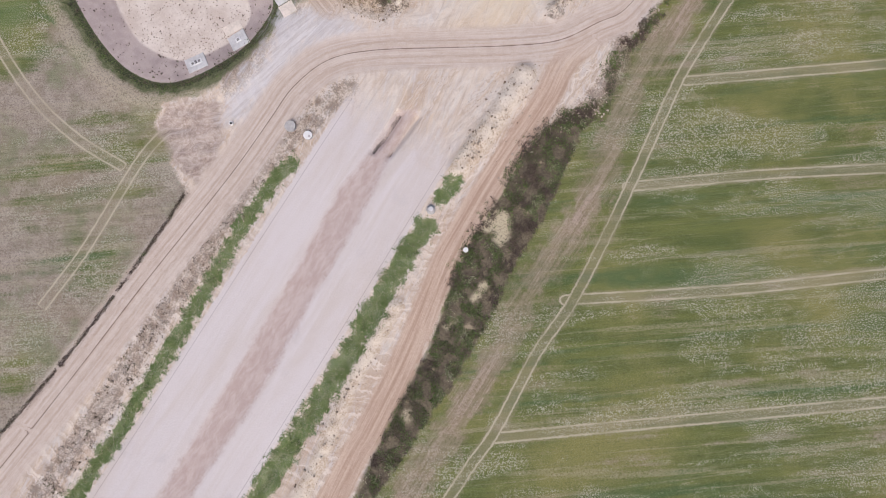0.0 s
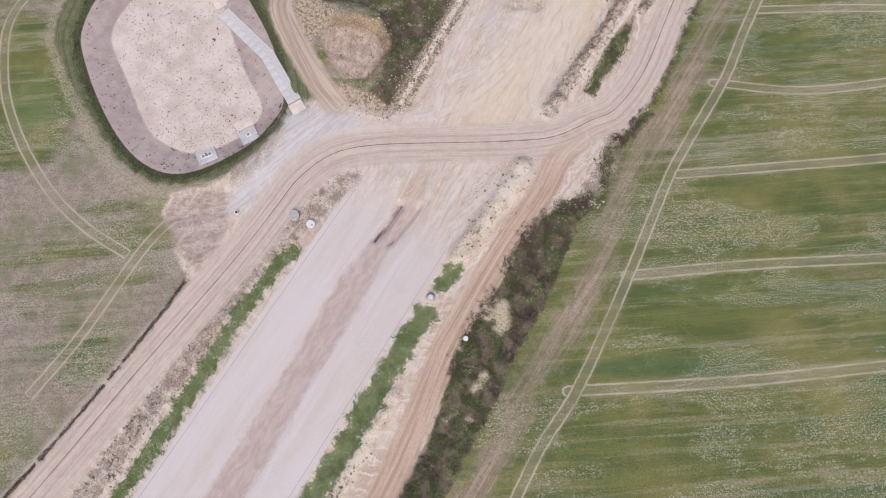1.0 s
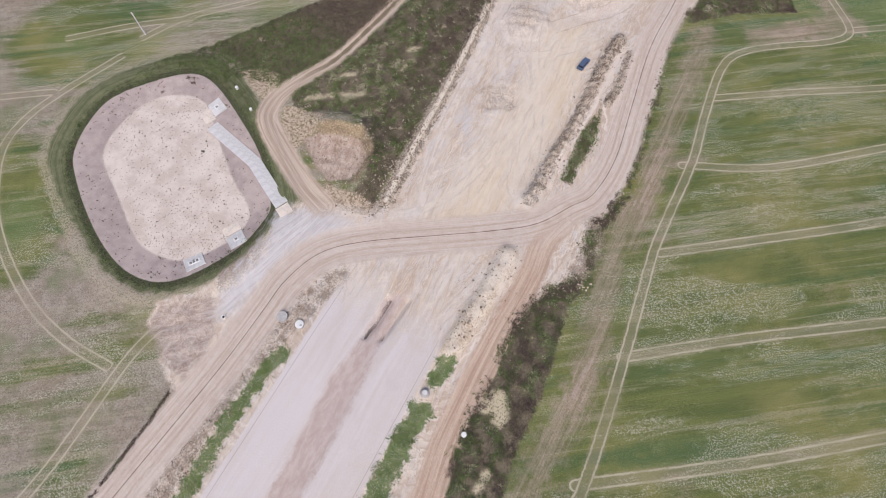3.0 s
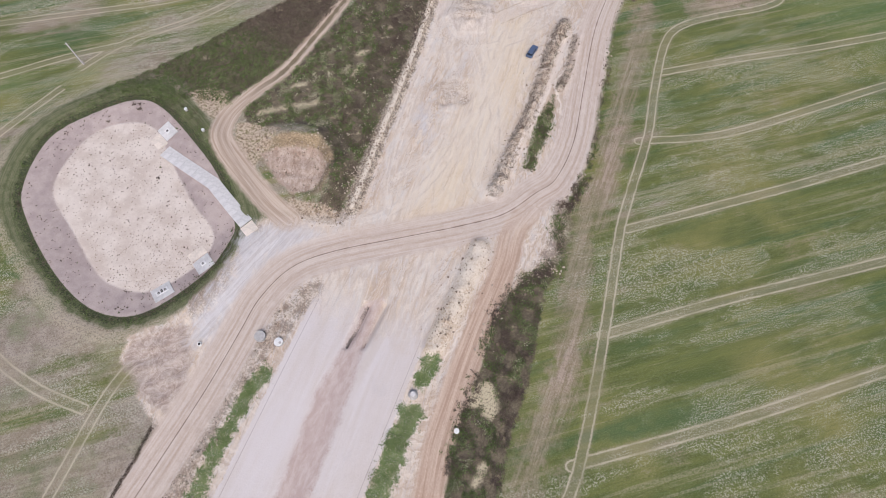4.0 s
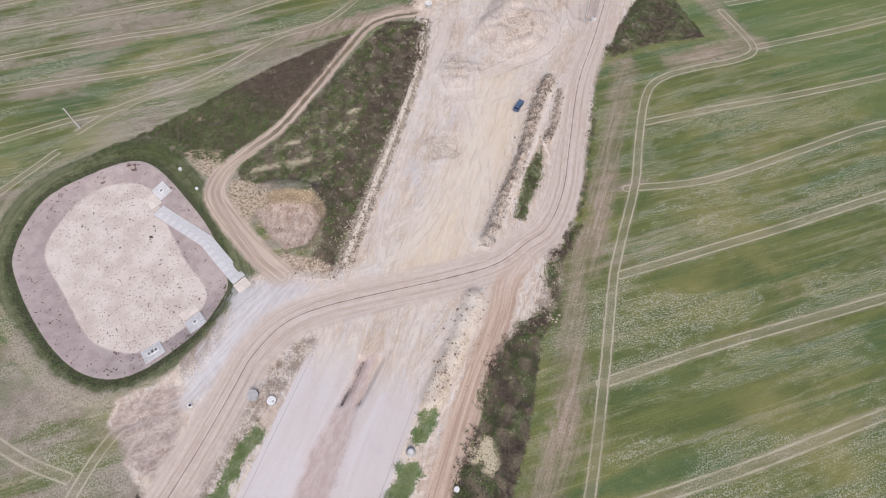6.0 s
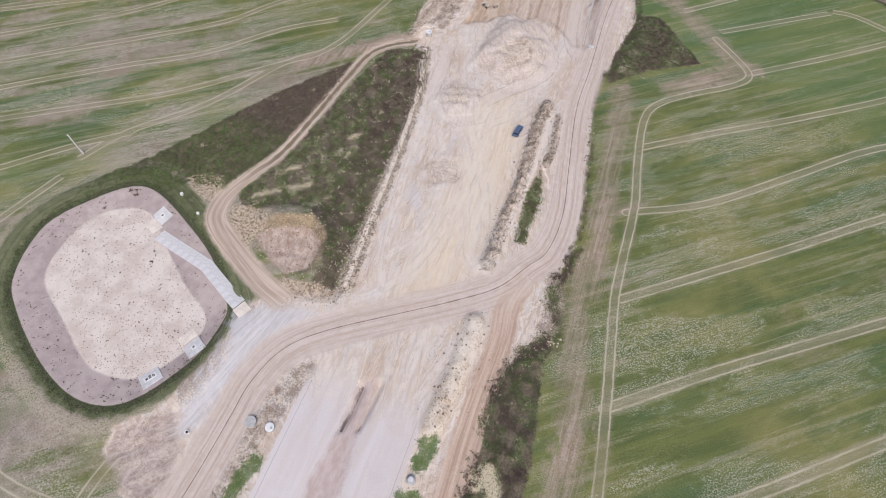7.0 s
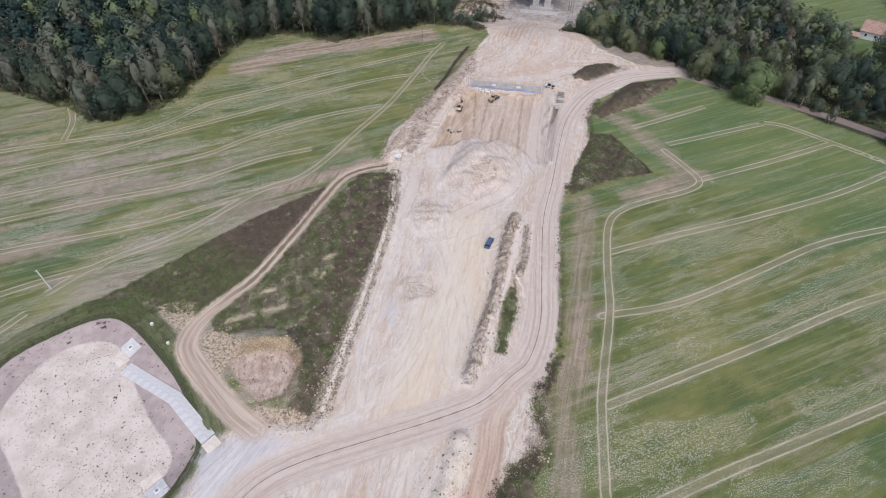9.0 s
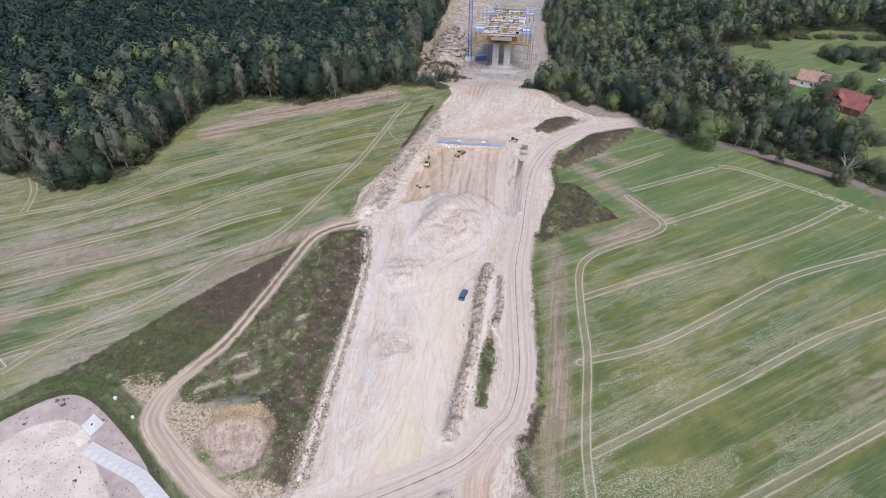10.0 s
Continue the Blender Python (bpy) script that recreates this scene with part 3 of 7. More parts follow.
LAYERS = {
    "plan_a": (d_site, d_road, d_med), "plan_b": (d_cross, d_dirt, d_loop), "plan_c": (d_rut, d_scrub, d_verge),
    "plan_d": (d_rim, d_floor, d_dry), "plan_e": (d_heap, d_pit, d_spoil), "plan_f": (d_margin, d_wood, d_lane),
    "plan_g": (dryness, s_way, u_way), "plan_h": (d_chalk, d_hedge, d_ridge), "plan_i": (d_cream, d_tyre, d_berm), "plan_j": (d_rubble, d_churn, d_slot), "plan_k": (d_gully, d_stepped, d_hill), "plan_l": (d_ribbon, d_dug, d_tufts), "plan_m": (d_bank, d_stripe, d_farm),
    "plan_xy": (PTS[:, 0], PTS[:, 1], HGT), "plan_way": (s_way * 1.5, u_way * 0.05, 0 * u_way),
}


def ground_material():
    n = Nodes("land")
    p = n.plan("plan_xy")
    site, road, med = n.attr("plan_a")
    cross, dirt, loop = n.attr("plan_b")
    rut, scrub, verge = n.attr("plan_c")
    rim, floor, dry = n.attr("plan_d")
    heap, pit, spoil = n.attr("plan_e")
    margin, wood, lane = n.attr("plan_f")
    dryness_, side, way = n.attr("plan_g")
    chalk, hedge, ridge = n.attr("plan_h")
    cream, tyre_d, berm = n.attr("plan_i")
    rubbly, churn, slot = n.attr("plan_j")
    gully, stepped, hill = n.attr("plan_k")
    ribbon, dug, tufts = n.attr("plan_l")
    bank, stripe, farm = n.attr("plan_m")
    fine = n.noise(p, 2.6, 5.0, 0.65)
    grit = n.noise(p, 7.0, 2.0, 0.6)
    mid = n.noise(p, 0.45, 4.0, 0.6)
    broad = n.noise(p, 0.06, 3.0, 0.55)
    wob = n.sub(mid, 0.5)
    jag = n.sub(fine, 0.5)
    # fields: drilled rows run one way; lush and thin bands along them
    row = n.turned(p, -37, (0.010, 0.125, 1))
    band = n.noise(row, 1.0, 4.0, 0.6, 0.6)
    band2 = n.noise(n.turned(p, -36, (0.04, 0.42, 1)), 1.0, 4.0, 0.6, 0.3)
    drill = n.noise(n.turned(p, -36, (0.25, 3.0, 1)), 1.0, 3.0, 0.6)
    lush = n.mix(n.step(band2, 0.35, 0.68), tone(92, 102, 54), tone(114, 118, 63))
    lush = n.mix(n.step(n.noise(p, 0.035, 4.0, 0.6), 0.44, 0.68, 0.0, 0.8), lush, tone(138, 133, 80))
    lush = n.mix(n.step(band, 0.48, 0.32, 0.0, 0.85), lush, tone(80, 102, 62))
    lush = n.mix(n.step(dryness_, 0.24, 0.06, 0.0, 0.75), lush, n.mix(n.step(band, 0.36, 0.62), tone(92, 114, 66), tone(112, 124, 72)))
    soil = n.mix(n.step(n.add(n.mul(mid, 0.5), n.mul(fine, 0.5)), 0.40, 0.62), tone(149, 134, 122), tone(175, 160, 148))
    soil = n.mix(n.mul(n.step(broad, 0.5, 0.72), 0.7), soil, tone(150, 128, 114))
    soil = n.mix(n.step(n.add(n.mul(n.noise(p, 0.05, 4.0, 0.65), 0.8), n.mul(fine, 0.2)), 0.50, 0.61, 0.0, 0.6), soil, tone(112, 122, 82))
    thin = n.add(n.mul(band, 0.40), n.add(n.mul(band2, 0.30), n.mul(broad, 0.30)))
    thin = n.step(n.add(n.add(thin, n.mul(n.sub(dryness_, 0.5), 0.56)), n.mul(jag, 0.14)), 0.45, 0.58)
    patch = n.noise(n.turned(p, -36, (0.028, 0.10, 1)), 1.0, 4.0, 0.62, 0.8)
    straw = n.mul(n.step(n.add(n.mul(n.noise(p, 3.3, 3.0, 0.72), 0.8), n.mul(drill, 0.2)), 0.50, 0.56), n.step(n.add(n.mul(patch, 0.85), n.mul(mid, 0.15)), 0.455, 0.57))
    straw = n.mul(straw, n.step(n.math("ABSOLUTE", n.sub(dryness_, 0.42)), 0.1, 0.4, 1.0, 0.25))
    field = n.mix(n.mul(thin, n.step(dryness_, 0.5, 0.8, 0.76, 0.9)), lush, soil)
    field = n.mix(n.mul(straw, 0.62), field, tone(194, 189, 170))
    long = n.noise(n.turned(p, -36, (0.02, 0.55, 1)), 1.0, 4.0, 0.62, 0.7)
    field = n.mix(n.mul(n.step(long, 0.52, 0.64), n.step(fine, 0.34, 0.6, 0.12, 0.36)), field, tone(178, 166, 142))
    dark = n.step(n.add(n.mul(drill, 0.4), n.mul(fine, 0.6)), 0.50, 0.36)
    field = n.mix(n.mul(dark, 0.55), field, n.mix(0.5, field, tone(54, 58, 36)))
    tuft = n.noise(p, 4.2, 3.0, 0.7)
    field = n.mix(n.step(tuft, 0.50, 0.38, 0.0, 0.28), field, n.mix(0.55, field, tone(50, 54, 36)))
    field = n.mix(n.step(tuft, 0.55, 0.65, 0.0, 0.2), field, n.mix(0.5, field, tone(206, 204, 176)))
    # bare strip on the headland
    strip = n.inside(n.add(n.sub(margin, n.step(n.xyz(p)[1], 130.0, 142.0, 2.7, 3.4)), n.mul(n.add(wob, n.sub(n.noise(p, 0.14, 3.0, 0.6), 0.5)), 9.0)), 2.2)
    rake = n.noise(n.turned(p, 2, (1.1, 0.06, 1)), 1.0, 5.0, 0.65, 0.5)
    rake = n.add(rake, n.mul(n.step(n.xyz(p)[1], 128.0, 136.0), n.sub(band2, rake)))
    strip = n.mul(strip, n.math("MAXIMUM", n.step(n.noise(p, 0.035, 3.0, 0.6), 0.42, 0.58, 0.55, 1.0), n.step(n.xyz(p)[0], -50.0, -60.0)))
    c = n.mix(n.mul(strip, n.step(n.add(n.mul(rake, 0.5), n.add(n.mul(mid, 0.3), n.mul(fine, 0.2))), 0.36, 0.58, 0.45, 0.92)), field, n.mix(n.step(n.add(n.mul(rake, 0.5), n.add(n.mul(mid, 0.2), n.mul(fine, 0.3))), 0.38, 0.62), tone(146, 124, 108), tone(184, 164, 148)))
    # wheel marks in the crop
    wheel = n.inside(n.add(n.sub(n.math("ABSOLUTE", n.sub(rut, n.add(0.95, n.mul(wob, 0.3)))), 0.17), n.mul(jag, 0.6)), 0.16)
    farm_wheel = n.inside(n.add(n.sub(n.math("ABSOLUTE", n.sub(farm, n.add(0.95, n.mul(wob, 0.5)))), 0.17), n.mul(jag, 0.6)), 0.16)
    wheel = n.math("MAXIMUM", n.mul(wheel, n.step(farm, 0.7, 1.3)), farm_wheel)
    between = n.inside(n.add(n.sub(n.math("MINIMUM", rut, farm), 1.4), n.mul(n.add(wob, jag), 2.4)), 0.5)
    c = n.mix(n.mul(between, 0.34), c, tone(160, 148, 124))
    c = n.mix(n.mul(n.mul(wheel, n.step(dryness_, 0.6, 0.9, 1.0, 0.4)), n.step(n.noise(p, 0.12, 3.0), 0.30, 0.58, 0.35, 0.82)), c, n.mix(fine, tone(178, 164, 140), tone(210, 200, 176)))
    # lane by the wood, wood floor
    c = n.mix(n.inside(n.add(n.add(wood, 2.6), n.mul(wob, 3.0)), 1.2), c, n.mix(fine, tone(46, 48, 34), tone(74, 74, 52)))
    c = n.mix(n.inside(n.add(n.sub(lane, 2.2), n.mul(wob, 1.0)), 0.6), c, n.mix(n.step(n.xyz(p)[0], 42.0, 70.0), tone(176, 160, 146), n.mix(mid, tone(116, 102, 94), tone(148, 134, 124))))
    # rough ground under the scrub
    under = n.mix(n.step(n.add(n.mul(mid, 0.5), n.mul(fine, 0.5)), 0.38, 0.62), tone(84, 74, 62), tone(122, 111, 90))
    under = n.mix(n.mul(n.step(n.noise(p, 0.22, 4.0, 0.65), 0.60, 0.68), 0.7), under, tone(178, 162, 134))
    c = n.mix(n.inside(n.add(scrub, n.mul(wob, 3.0)), 0.5), c, under)
    c = n.mix(n.mul(n.inside(n.add(tufts, n.mul(n.add(wob, jag), 4.0)), 0.6), n.step(fine, 0.36, 0.52, 0.2, 0.9)), c, tone(204, 190, 158))
    off_site = n.step(site, -1.0, 0.6)
    ringm = n.mul(n.inside(n.add(n.sub(rim, n.step(n.xyz(p)[1], 8.0, 26.0, 2.8, 6.4)), n.mul(wob, 2.6)), 0.7), off_site)
    fringe = n.mul(n.inside(n.add(n.sub(rim, n.step(n.xyz(p)[1], 8.0, 26.0, 6.0, 9.0)), n.mul(wob, 4.0)), 0.8), off_site)
    c = n.mix(n.mul(fringe, n.step(fine, 0.4, 0.6, 0.1, 0.75)), c, tone(176, 164, 142))
    swath = n.ripple(n.add(n.mul(rim, 1.5), n.mul(wob, 1.2)))
    c = n.mix(ringm, c, n.mix(n.step(n.add(n.mul(swath, 0.4), n.mul(n.add(fine, mid), 0.3)), 0.40, 0.60), tone(92, 98, 66), tone(124, 122, 92)))
    c = n.mix(n.mul(n.inside(n.add(n.sub(rim, 1.6), n.mul(n.add(wob, jag), 1.6)), 0.4), n.mul(off_site, 0.85)), c, n.mix(n.step(fine, 0.38, 0.6), tone(56, 60, 42), tone(84, 92, 58)))
    # bare building site: marl, tyre streaks, damp patches
    tyre = n.noise(n.turned(p, 0, (0.6, 0.04, 1)), 1.0, 4.0, 0.58, 1.2)
    marl = n.mix(n.step(n.add(n.mul(mid, 0.5), n.mul(broad, 0.5)), 0.36, 0.64), tone(192, 175, 160), tone(218, 206, 194))
    marl = n.mix(n.mul(n.step(tyre, 0.5, 0.66), 0.55), marl, tone(200, 192, 190))
    marl = n.mix(n.mul(n.step(tyre, 0.46, 0.34), 0.45), marl, tone(186, 162, 142))
    swirl = n.noise(n.turned(p, -24, (0.5, 0.09, 1)), 1.0, 5.0, 0.65, 2.2)
    marl = n.mix(n.mul(n.step(swirl, 0.53, 0.68), 0.6), marl, tone(206, 203, 206))
    marl = n.mix(n.mul(n.step(swirl, 0.45, 0.33), 0.5), marl, tone(212, 190, 164))
    flow = n.noise(n.turned(p, 6, (0.20, 0.045, 1)), 1.0, 5.0, 0.62, 3.2)
    marl = n.mix(n.step(flow, 0.52, 0.66, 0.0, 0.75), marl, tone(205, 200, 197))
    marl = n.mix(n.step(flow, 0.47, 0.34, 0.0, 0.7), marl, tone(194, 172, 152))
    wisp = n.noise(n.turned(p, -6, (0.5, 0.06, 1)), 1.0, 4.0, 0.6, 2.6)
    marl = n.mix(n.step(wisp, 0.55, 0.66, 0.0, 0.55), marl, tone(226, 216, 204))
    marl = n.mix(n.step(wisp, 0.45, 0.34, 0.0, 0.5), marl, tone(176, 157, 141))
    lines = n.noise(n.turned(p, 4, (3.2, 0.10, 1)), 1.0, 3.0, 0.6, 0.8)
    # wheels swept the marl into long curved bands, round the heaps and along the ways
    sweep = n.ripple(n.add(n.mul(tyre_d, 0.75), n.mul(n.add(wob, broad), 2.2)), 1.0, 4.0, 0.66)
    marl = n.mix(n.step(sweep, 0.53, 0.66, 0.0, 0.7), marl, tone(226, 217, 208))
    marl = n.mix(n.step(sweep, 0.47, 0.34, 0.0, 0.6), marl, tone(186, 168, 154))
    round_heap = n.ripple(n.add(n.mul(heap, 0.8), n.mul(wob, 1.4)), 1.0, 4.0, 0.66)
    near_heap = n.inside(n.sub(heap, 6.0), 5.0)
    marl = n.mix(n.mul(near_heap, n.step(round_heap, 0.52, 0.66, 0.0, 0.7)), marl, tone(218, 212, 208))
    marl = n.mix(n.mul(near_heap, n.step(round_heap, 0.47, 0.34, 0.0, 0.6)), marl, tone(188, 172, 160))
    far_side = n.step(n.xyz(p)[1], 196.0, 214.0)
    marl = n.mix(n.mul(far_side, n.step(n.noise(p, 0.06, 5.0, 0.65, 0.8), 0.46, 0.62, 0.0, 0.6)), marl, tone(194, 170, 150))
    rubble = n.step(n.add(n.mul(fine, 0.6), n.mul(grit, 0.4)), 0.47, 0.36)
    rough_zone = n.math("MULTIPLY", n.step(n.noise(p, 0.16, 4.0, 0.6), 0.44, 0.60), n.step(n.math("MINIMUM", road, n.sub(cross, 5.0)), 0.3, 2.5))
    marl = n.mix(n.mul(n.mul(rubble, rough_zone), 0.75), marl, tone(120, 104, 88))
    marl = n.mix(n.mul(n.inside(n.add(n.add(cream, 2.0), n.mul(wob, 12.0)), 4.0), n.step(wisp, 0.38, 0.6, 0.45, 0.85)), marl, n.mix(n.step(tyre, 0.4, 0.62), tone(216, 200, 178), tone(222, 209, 190)))
    marl = n.mix(n.step(n.xyz(p)[1], 290.0, 306.0, 0.0, 0.85), marl, n.mix(n.step(n.add(n.mul(mid, 0.5), n.mul(fine, 0.5)), 0.40, 0.60), tone(128, 123, 119), tone(178, 175, 173)))
    marl = n.mix(1.0, marl, (1.03, 0.995, 0.93, 1), "MULTIPLY")
    in_site = n.inside(n.add(site, n.mul(n.add(n.mul(wob, 1.6), jag), 2.2)), 0.5)
    in_site = n.mul(in_site, n.step(n.add(scrub, n.mul(wob, 3.0)), -0.5, 0.3))
    c = n.mix(in_site, c, marl)
    # dark strip along the hedge line: its shadow put into the soil colour
    c = n.mix(n.mul(n.inside(n.add(n.sub(n.math("ABSOLUTE", n.add(hedge, 0.2)), 0.4), n.mul(wob, 1.6)), 0.3), 0.6), c, n.mix(fine, tone(70, 62, 48), tone(132, 118, 94)))
    # looser places
    broken = n.mix(n.step(n.add(n.mul(fine, 0.55), n.mul(mid, 0.45)), 0.44, 0.61), tone(112, 96, 82), tone(206, 190, 172))
    c = n.mix(n.mul(n.inside(n.add(rubbly, n.mul(n.add(wob, jag), 4.4)), 0.8), 0.62), c, broken)
    c = n.mix(n.mul(n.inside(n.add(churn, n.mul(wob, 5.0)), 1.3), 0.85), c, n.mix(n.step(n.noise(n.turned(p, 40, (0.5, 0.16, 1)), 1.0, 4.0, 0.6, 2.0), 0.36, 0.64), tone(160, 141, 130), tone(196, 179, 167)))
    streak = n.noise(n.plan("plan_way"), 1.0, 5.0, 0.65, 0.5)
    c = n.mix(n.inside(n.add(dry, n.mul(n.add(wob, jag), 2.2)), 0.4), c, n.mix(n.step(n.noise(p, 1.6, 5.0, 0.72), 0.40, 0.58), n.mix(n.mul(n.step(mid, 0.42, 0.58), n.step(n.xyz(p)[0], -50.0, -58.0)), tone(146, 126, 104), tone(130, 120, 86)), tone(200, 181, 158)))
    bankc = n.mix(n.step(n.add(n.mul(fine, 0.5), n.mul(mid, 0.5)), 0.36, 0.58), tone(190, 168, 144), tone(224, 210, 190))
    bankc = n.mix(n.step(n.noise(p, 1.5, 5.0, 0.75), 0.40, 0.33, 0.0, 0.7), bankc, tone(122, 102, 84))
    c = n.mix(n.inside(n.add(bank, n.mul(n.add(wob, jag), 2.0)), 0.35), c, bankc)
    c = n.mix(n.mul(n.inside(n.add(n.sub(chalk, 1.4), n.mul(n.add(wob, n.sub(wisp, 0.5)), 8.0)), 2.6), 0.8), c, n.mix(n.step(n.noise(n.turned(p, 14, (1.4, 0.10, 1)), 1.0, 4.0, 0.6, 0.8), 0.36, 0.62), tone(196, 190, 187), tone(214, 210, 209)))
    c = n.mix(n.inside(n.add(heap, n.mul(wob, 4.0)), 1.2), c, n.mix(n.step(n.add(n.mul(swirl, 0.5), n.mul(fine, 0.5)), 0.40, 0.60), tone(190, 172, 156), tone(220, 206, 192)))
    c = n.mix(n.mul(n.inside(n.add(dug, n.mul(n.add(wob, jag), 3.0)), 1.0), 0.75), c, n.mix(n.step(n.add(n.mul(fine, 0.6), n.mul(mid, 0.4)), 0.40, 0.60), tone(182, 160, 138), tone(208, 192, 174)))
    c = n.mix(n.mul(n.inside(n.add(n.sub(n.math("ABSOLUTE", dug), 0.25), n.mul(n.add(wob, jag), 1.6)), 0.3), 0.18), c, tone(146, 124, 102))
    c = n.mix(n.mul(n.inside(n.add(pit, n.mul(wob, 3.0)), 0.8), n.step(n.add(n.xyz(p)[0], n.mul(wob, 12.0)), -40.0, -30.0, 0.95, 0.6)), c, n.mix(n.step(n.xyz(p)[0], -38.0, -30.0), n.mix(n.step(n.noise(n.turned(p, 0, (0.5, 0.1, 1)), 1.0, 4.0, 0.6, 1.0), 0.38, 0.62), tone(174, 150, 126), tone(200, 179, 156)), n.mix(n.step(n.noise(n.turned(p, -3, (0.6, 0.05, 1)), 1.0, 4.0, 0.6, 1.0), 0.38, 0.62), tone(180, 156, 136), tone(206, 188, 170))))
    c = n.mix(n.mul(n.inside(n.add(n.sub(stepped, 0.35), n.mul(n.add(wob, jag), 1.4)), 0.3), 0.6), c, tone(138, 114, 94))
    c = n.mix(n.mul(n.mul(n.inside(n.add(n.sub(stepped, 3.0), n.mul(wob, 4.0)), 1.5), n.step(lines, 0.4, 0.6)), 0.5), c, tone(182, 156, 132))
    c = n.mix(n.mul(n.inside(n.add(n.sub(gully, 0.7), n.mul(n.add(wob, jag), 1.2)), 0.4), 0.85), c, n.mix(fine, tone(84, 72, 60), tone(128, 112, 98)))
    c = n.mix(n.mul(n.inside(n.add(hill, n.mul(wob, 0.5)), 0.15), 0.8), c, n.mix(n.step(n.add(n.mul(mid, 0.6), n.mul(fine, 0.4)), 0.4, 0.6), tone(150, 128, 108), tone(206, 192, 176)))
    # scarp round the spoil: ochre soil, darkened to carry the scarp's own shadow
    face = n.mul(n.inside(n.add(n.sub(n.math("ABSOLUTE", n.sub(spoil, 1.0)), 1.2), n.mul(wob, 1.4)), 0.5), n.step(n.add(n.xyz(p)[1], n.mul(n.xyz(p)[0], 0.6)), 16.0, 22.0))
    c = n.mix(n.mul(face, 0.9), c, n.mix(n.step(n.add(n.mul(fine, 0.6), n.mul(mid, 0.4)), 0.40, 0.60), tone(130, 112, 90), tone(178, 156, 126)))
    c = n.mix(n.inside(n.add(spoil, n.mul(wob, 2.0)), 0.5), c, n.mix(n.step(n.add(n.mul(mid, 0.6), n.mul(swirl, 0.4)), 0.38, 0.62), tone(172, 148, 130), tone(202, 182, 166)))
    sheer = n.inside(n.add(n.sub(n.math("ABSOLUTE", n.sub(n.noise(n.turned(p, 70, (0.35, 0.9, 1)), 0.5, 2.0, 0.6, 0.4), 0.5)), 0.015), n.mul(jag, 0.03)), 0.012)
    c = n.mix(n.mul(n.mul(sheer, n.inside(spoil, 0.8)), 0.5), c, tone(140, 116, 98))
    clods = n.mix(n.step(n.add(n.mul(fine, 0.65), n.mul(mid, 0.35)), 0.42, 0.56), tone(92, 78, 66), tone(198, 180, 160))
    c = n.mix(n.mul(n.inside(n.add(ridge, n.mul(n.add(wob, jag), 1.8)), 0.4), 0.9), c, clods)
    c = n.mix(n.mul(n.inside(n.add(stripe, n.mul(wob, 1.2)), 0.25), 0.95), c, n.mix(n.step(tyre, 0.4, 0.6), tone(212, 196, 180), tone(224, 212, 200)))
    # shade in creases and light on crests of loose soil, painted as noise lines
    crease_shade = n.step(n.math("ABSOLUTE", n.sub(n.noise(p, 0.34, 3.0, 0.6, 1.4), 0.5)), 0.05, 0.015)
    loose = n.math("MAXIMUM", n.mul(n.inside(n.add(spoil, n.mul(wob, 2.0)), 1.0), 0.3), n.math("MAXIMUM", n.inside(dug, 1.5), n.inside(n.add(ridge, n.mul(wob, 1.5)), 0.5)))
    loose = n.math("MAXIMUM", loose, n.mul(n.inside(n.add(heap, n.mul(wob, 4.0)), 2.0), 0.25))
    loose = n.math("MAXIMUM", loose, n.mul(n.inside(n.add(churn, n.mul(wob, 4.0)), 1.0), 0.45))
    c = n.mix(n.mul(n.mul(crease_shade, loose), 0.62), c, tone(128, 106, 88))
    crest_light = n.step(n.math("ABSOLUTE", n.sub(n.noise(p, 0.42, 3.0, 0.6, 1.8), 0.5)), 0.05, 0.015)
    c = n.mix(n.mul(n.mul(crest_light, loose), 0.55), c, tone(222, 208, 190))
    twin = n.inside(n.add(n.sub(n.math("ABSOLUTE", n.sub(tyre_d, n.add(1.1, n.mul(wob, 1.0)))), 0.22), n.mul(jag, 0.5)), 0.2)
    c = n.mix(n.mul(n.mul(twin, in_site), n.step(n.noise(p, 0.1, 3.0), 0.40, 0.62, 0.0, 0.45)), c, tone(178, 159, 143))
    c = n.mix(n.mul(n.mul(n.inside(n.add(n.sub(tyre_d, 2.6), n.mul(wob, 2.0)), 1.0), in_site), 0.22), c, tone(224, 216, 206))
    # berm soil, with shadowed flanks and a bright crest line painted in
    bermc = n.mix(n.step(n.add(n.mul(fine, 0.7), n.mul(mid, 0.3)), 0.44, 0.58), tone(88, 76, 64), tone(206, 190, 168))
    c = n.mix(n.mul(n.inside(n.add(n.sub(berm, 1.9), n.mul(n.add(wob, jag), 2.0)), 0.4), 0.8), c, bermc)
    c = n.mix(n.mul(n.inside(n.add(n.sub(berm, 0.6), n.mul(wob, 0.8)), 0.2), 0.95), c, tone(226, 214, 196))
    c = n.mix(n.mul(n.inside(n.add(n.sub(ribbon, 1.8), n.mul(n.add(wob, jag), 2.0)), 0.8), 0.5), c, n.mix(n.step(jag, -0.1, 0.1), tone(204, 188, 175), tone(216, 202, 190)))
    c = n.mix(n.mul(n.inside(n.add(n.sub(n.math("ABSOLUTE", n.sub(ribbon, 2.1)), 0.14), n.mul(n.add(jag, wob), 0.9)), 0.25), 0.4), c, tone(158, 138, 120))
    # driven ways
    haul = n.mix(n.step(n.add(n.mul(streak, 0.7), n.mul(mid, 0.3)), 0.32, 0.68), tone(192, 172, 156), tone(213, 199, 186))
    c = n.mix(n.mul(n.inside(n.add(n.sub(cross, 4.6), n.mul(wob, 1.6)), 0.9), 0.9), c, haul)
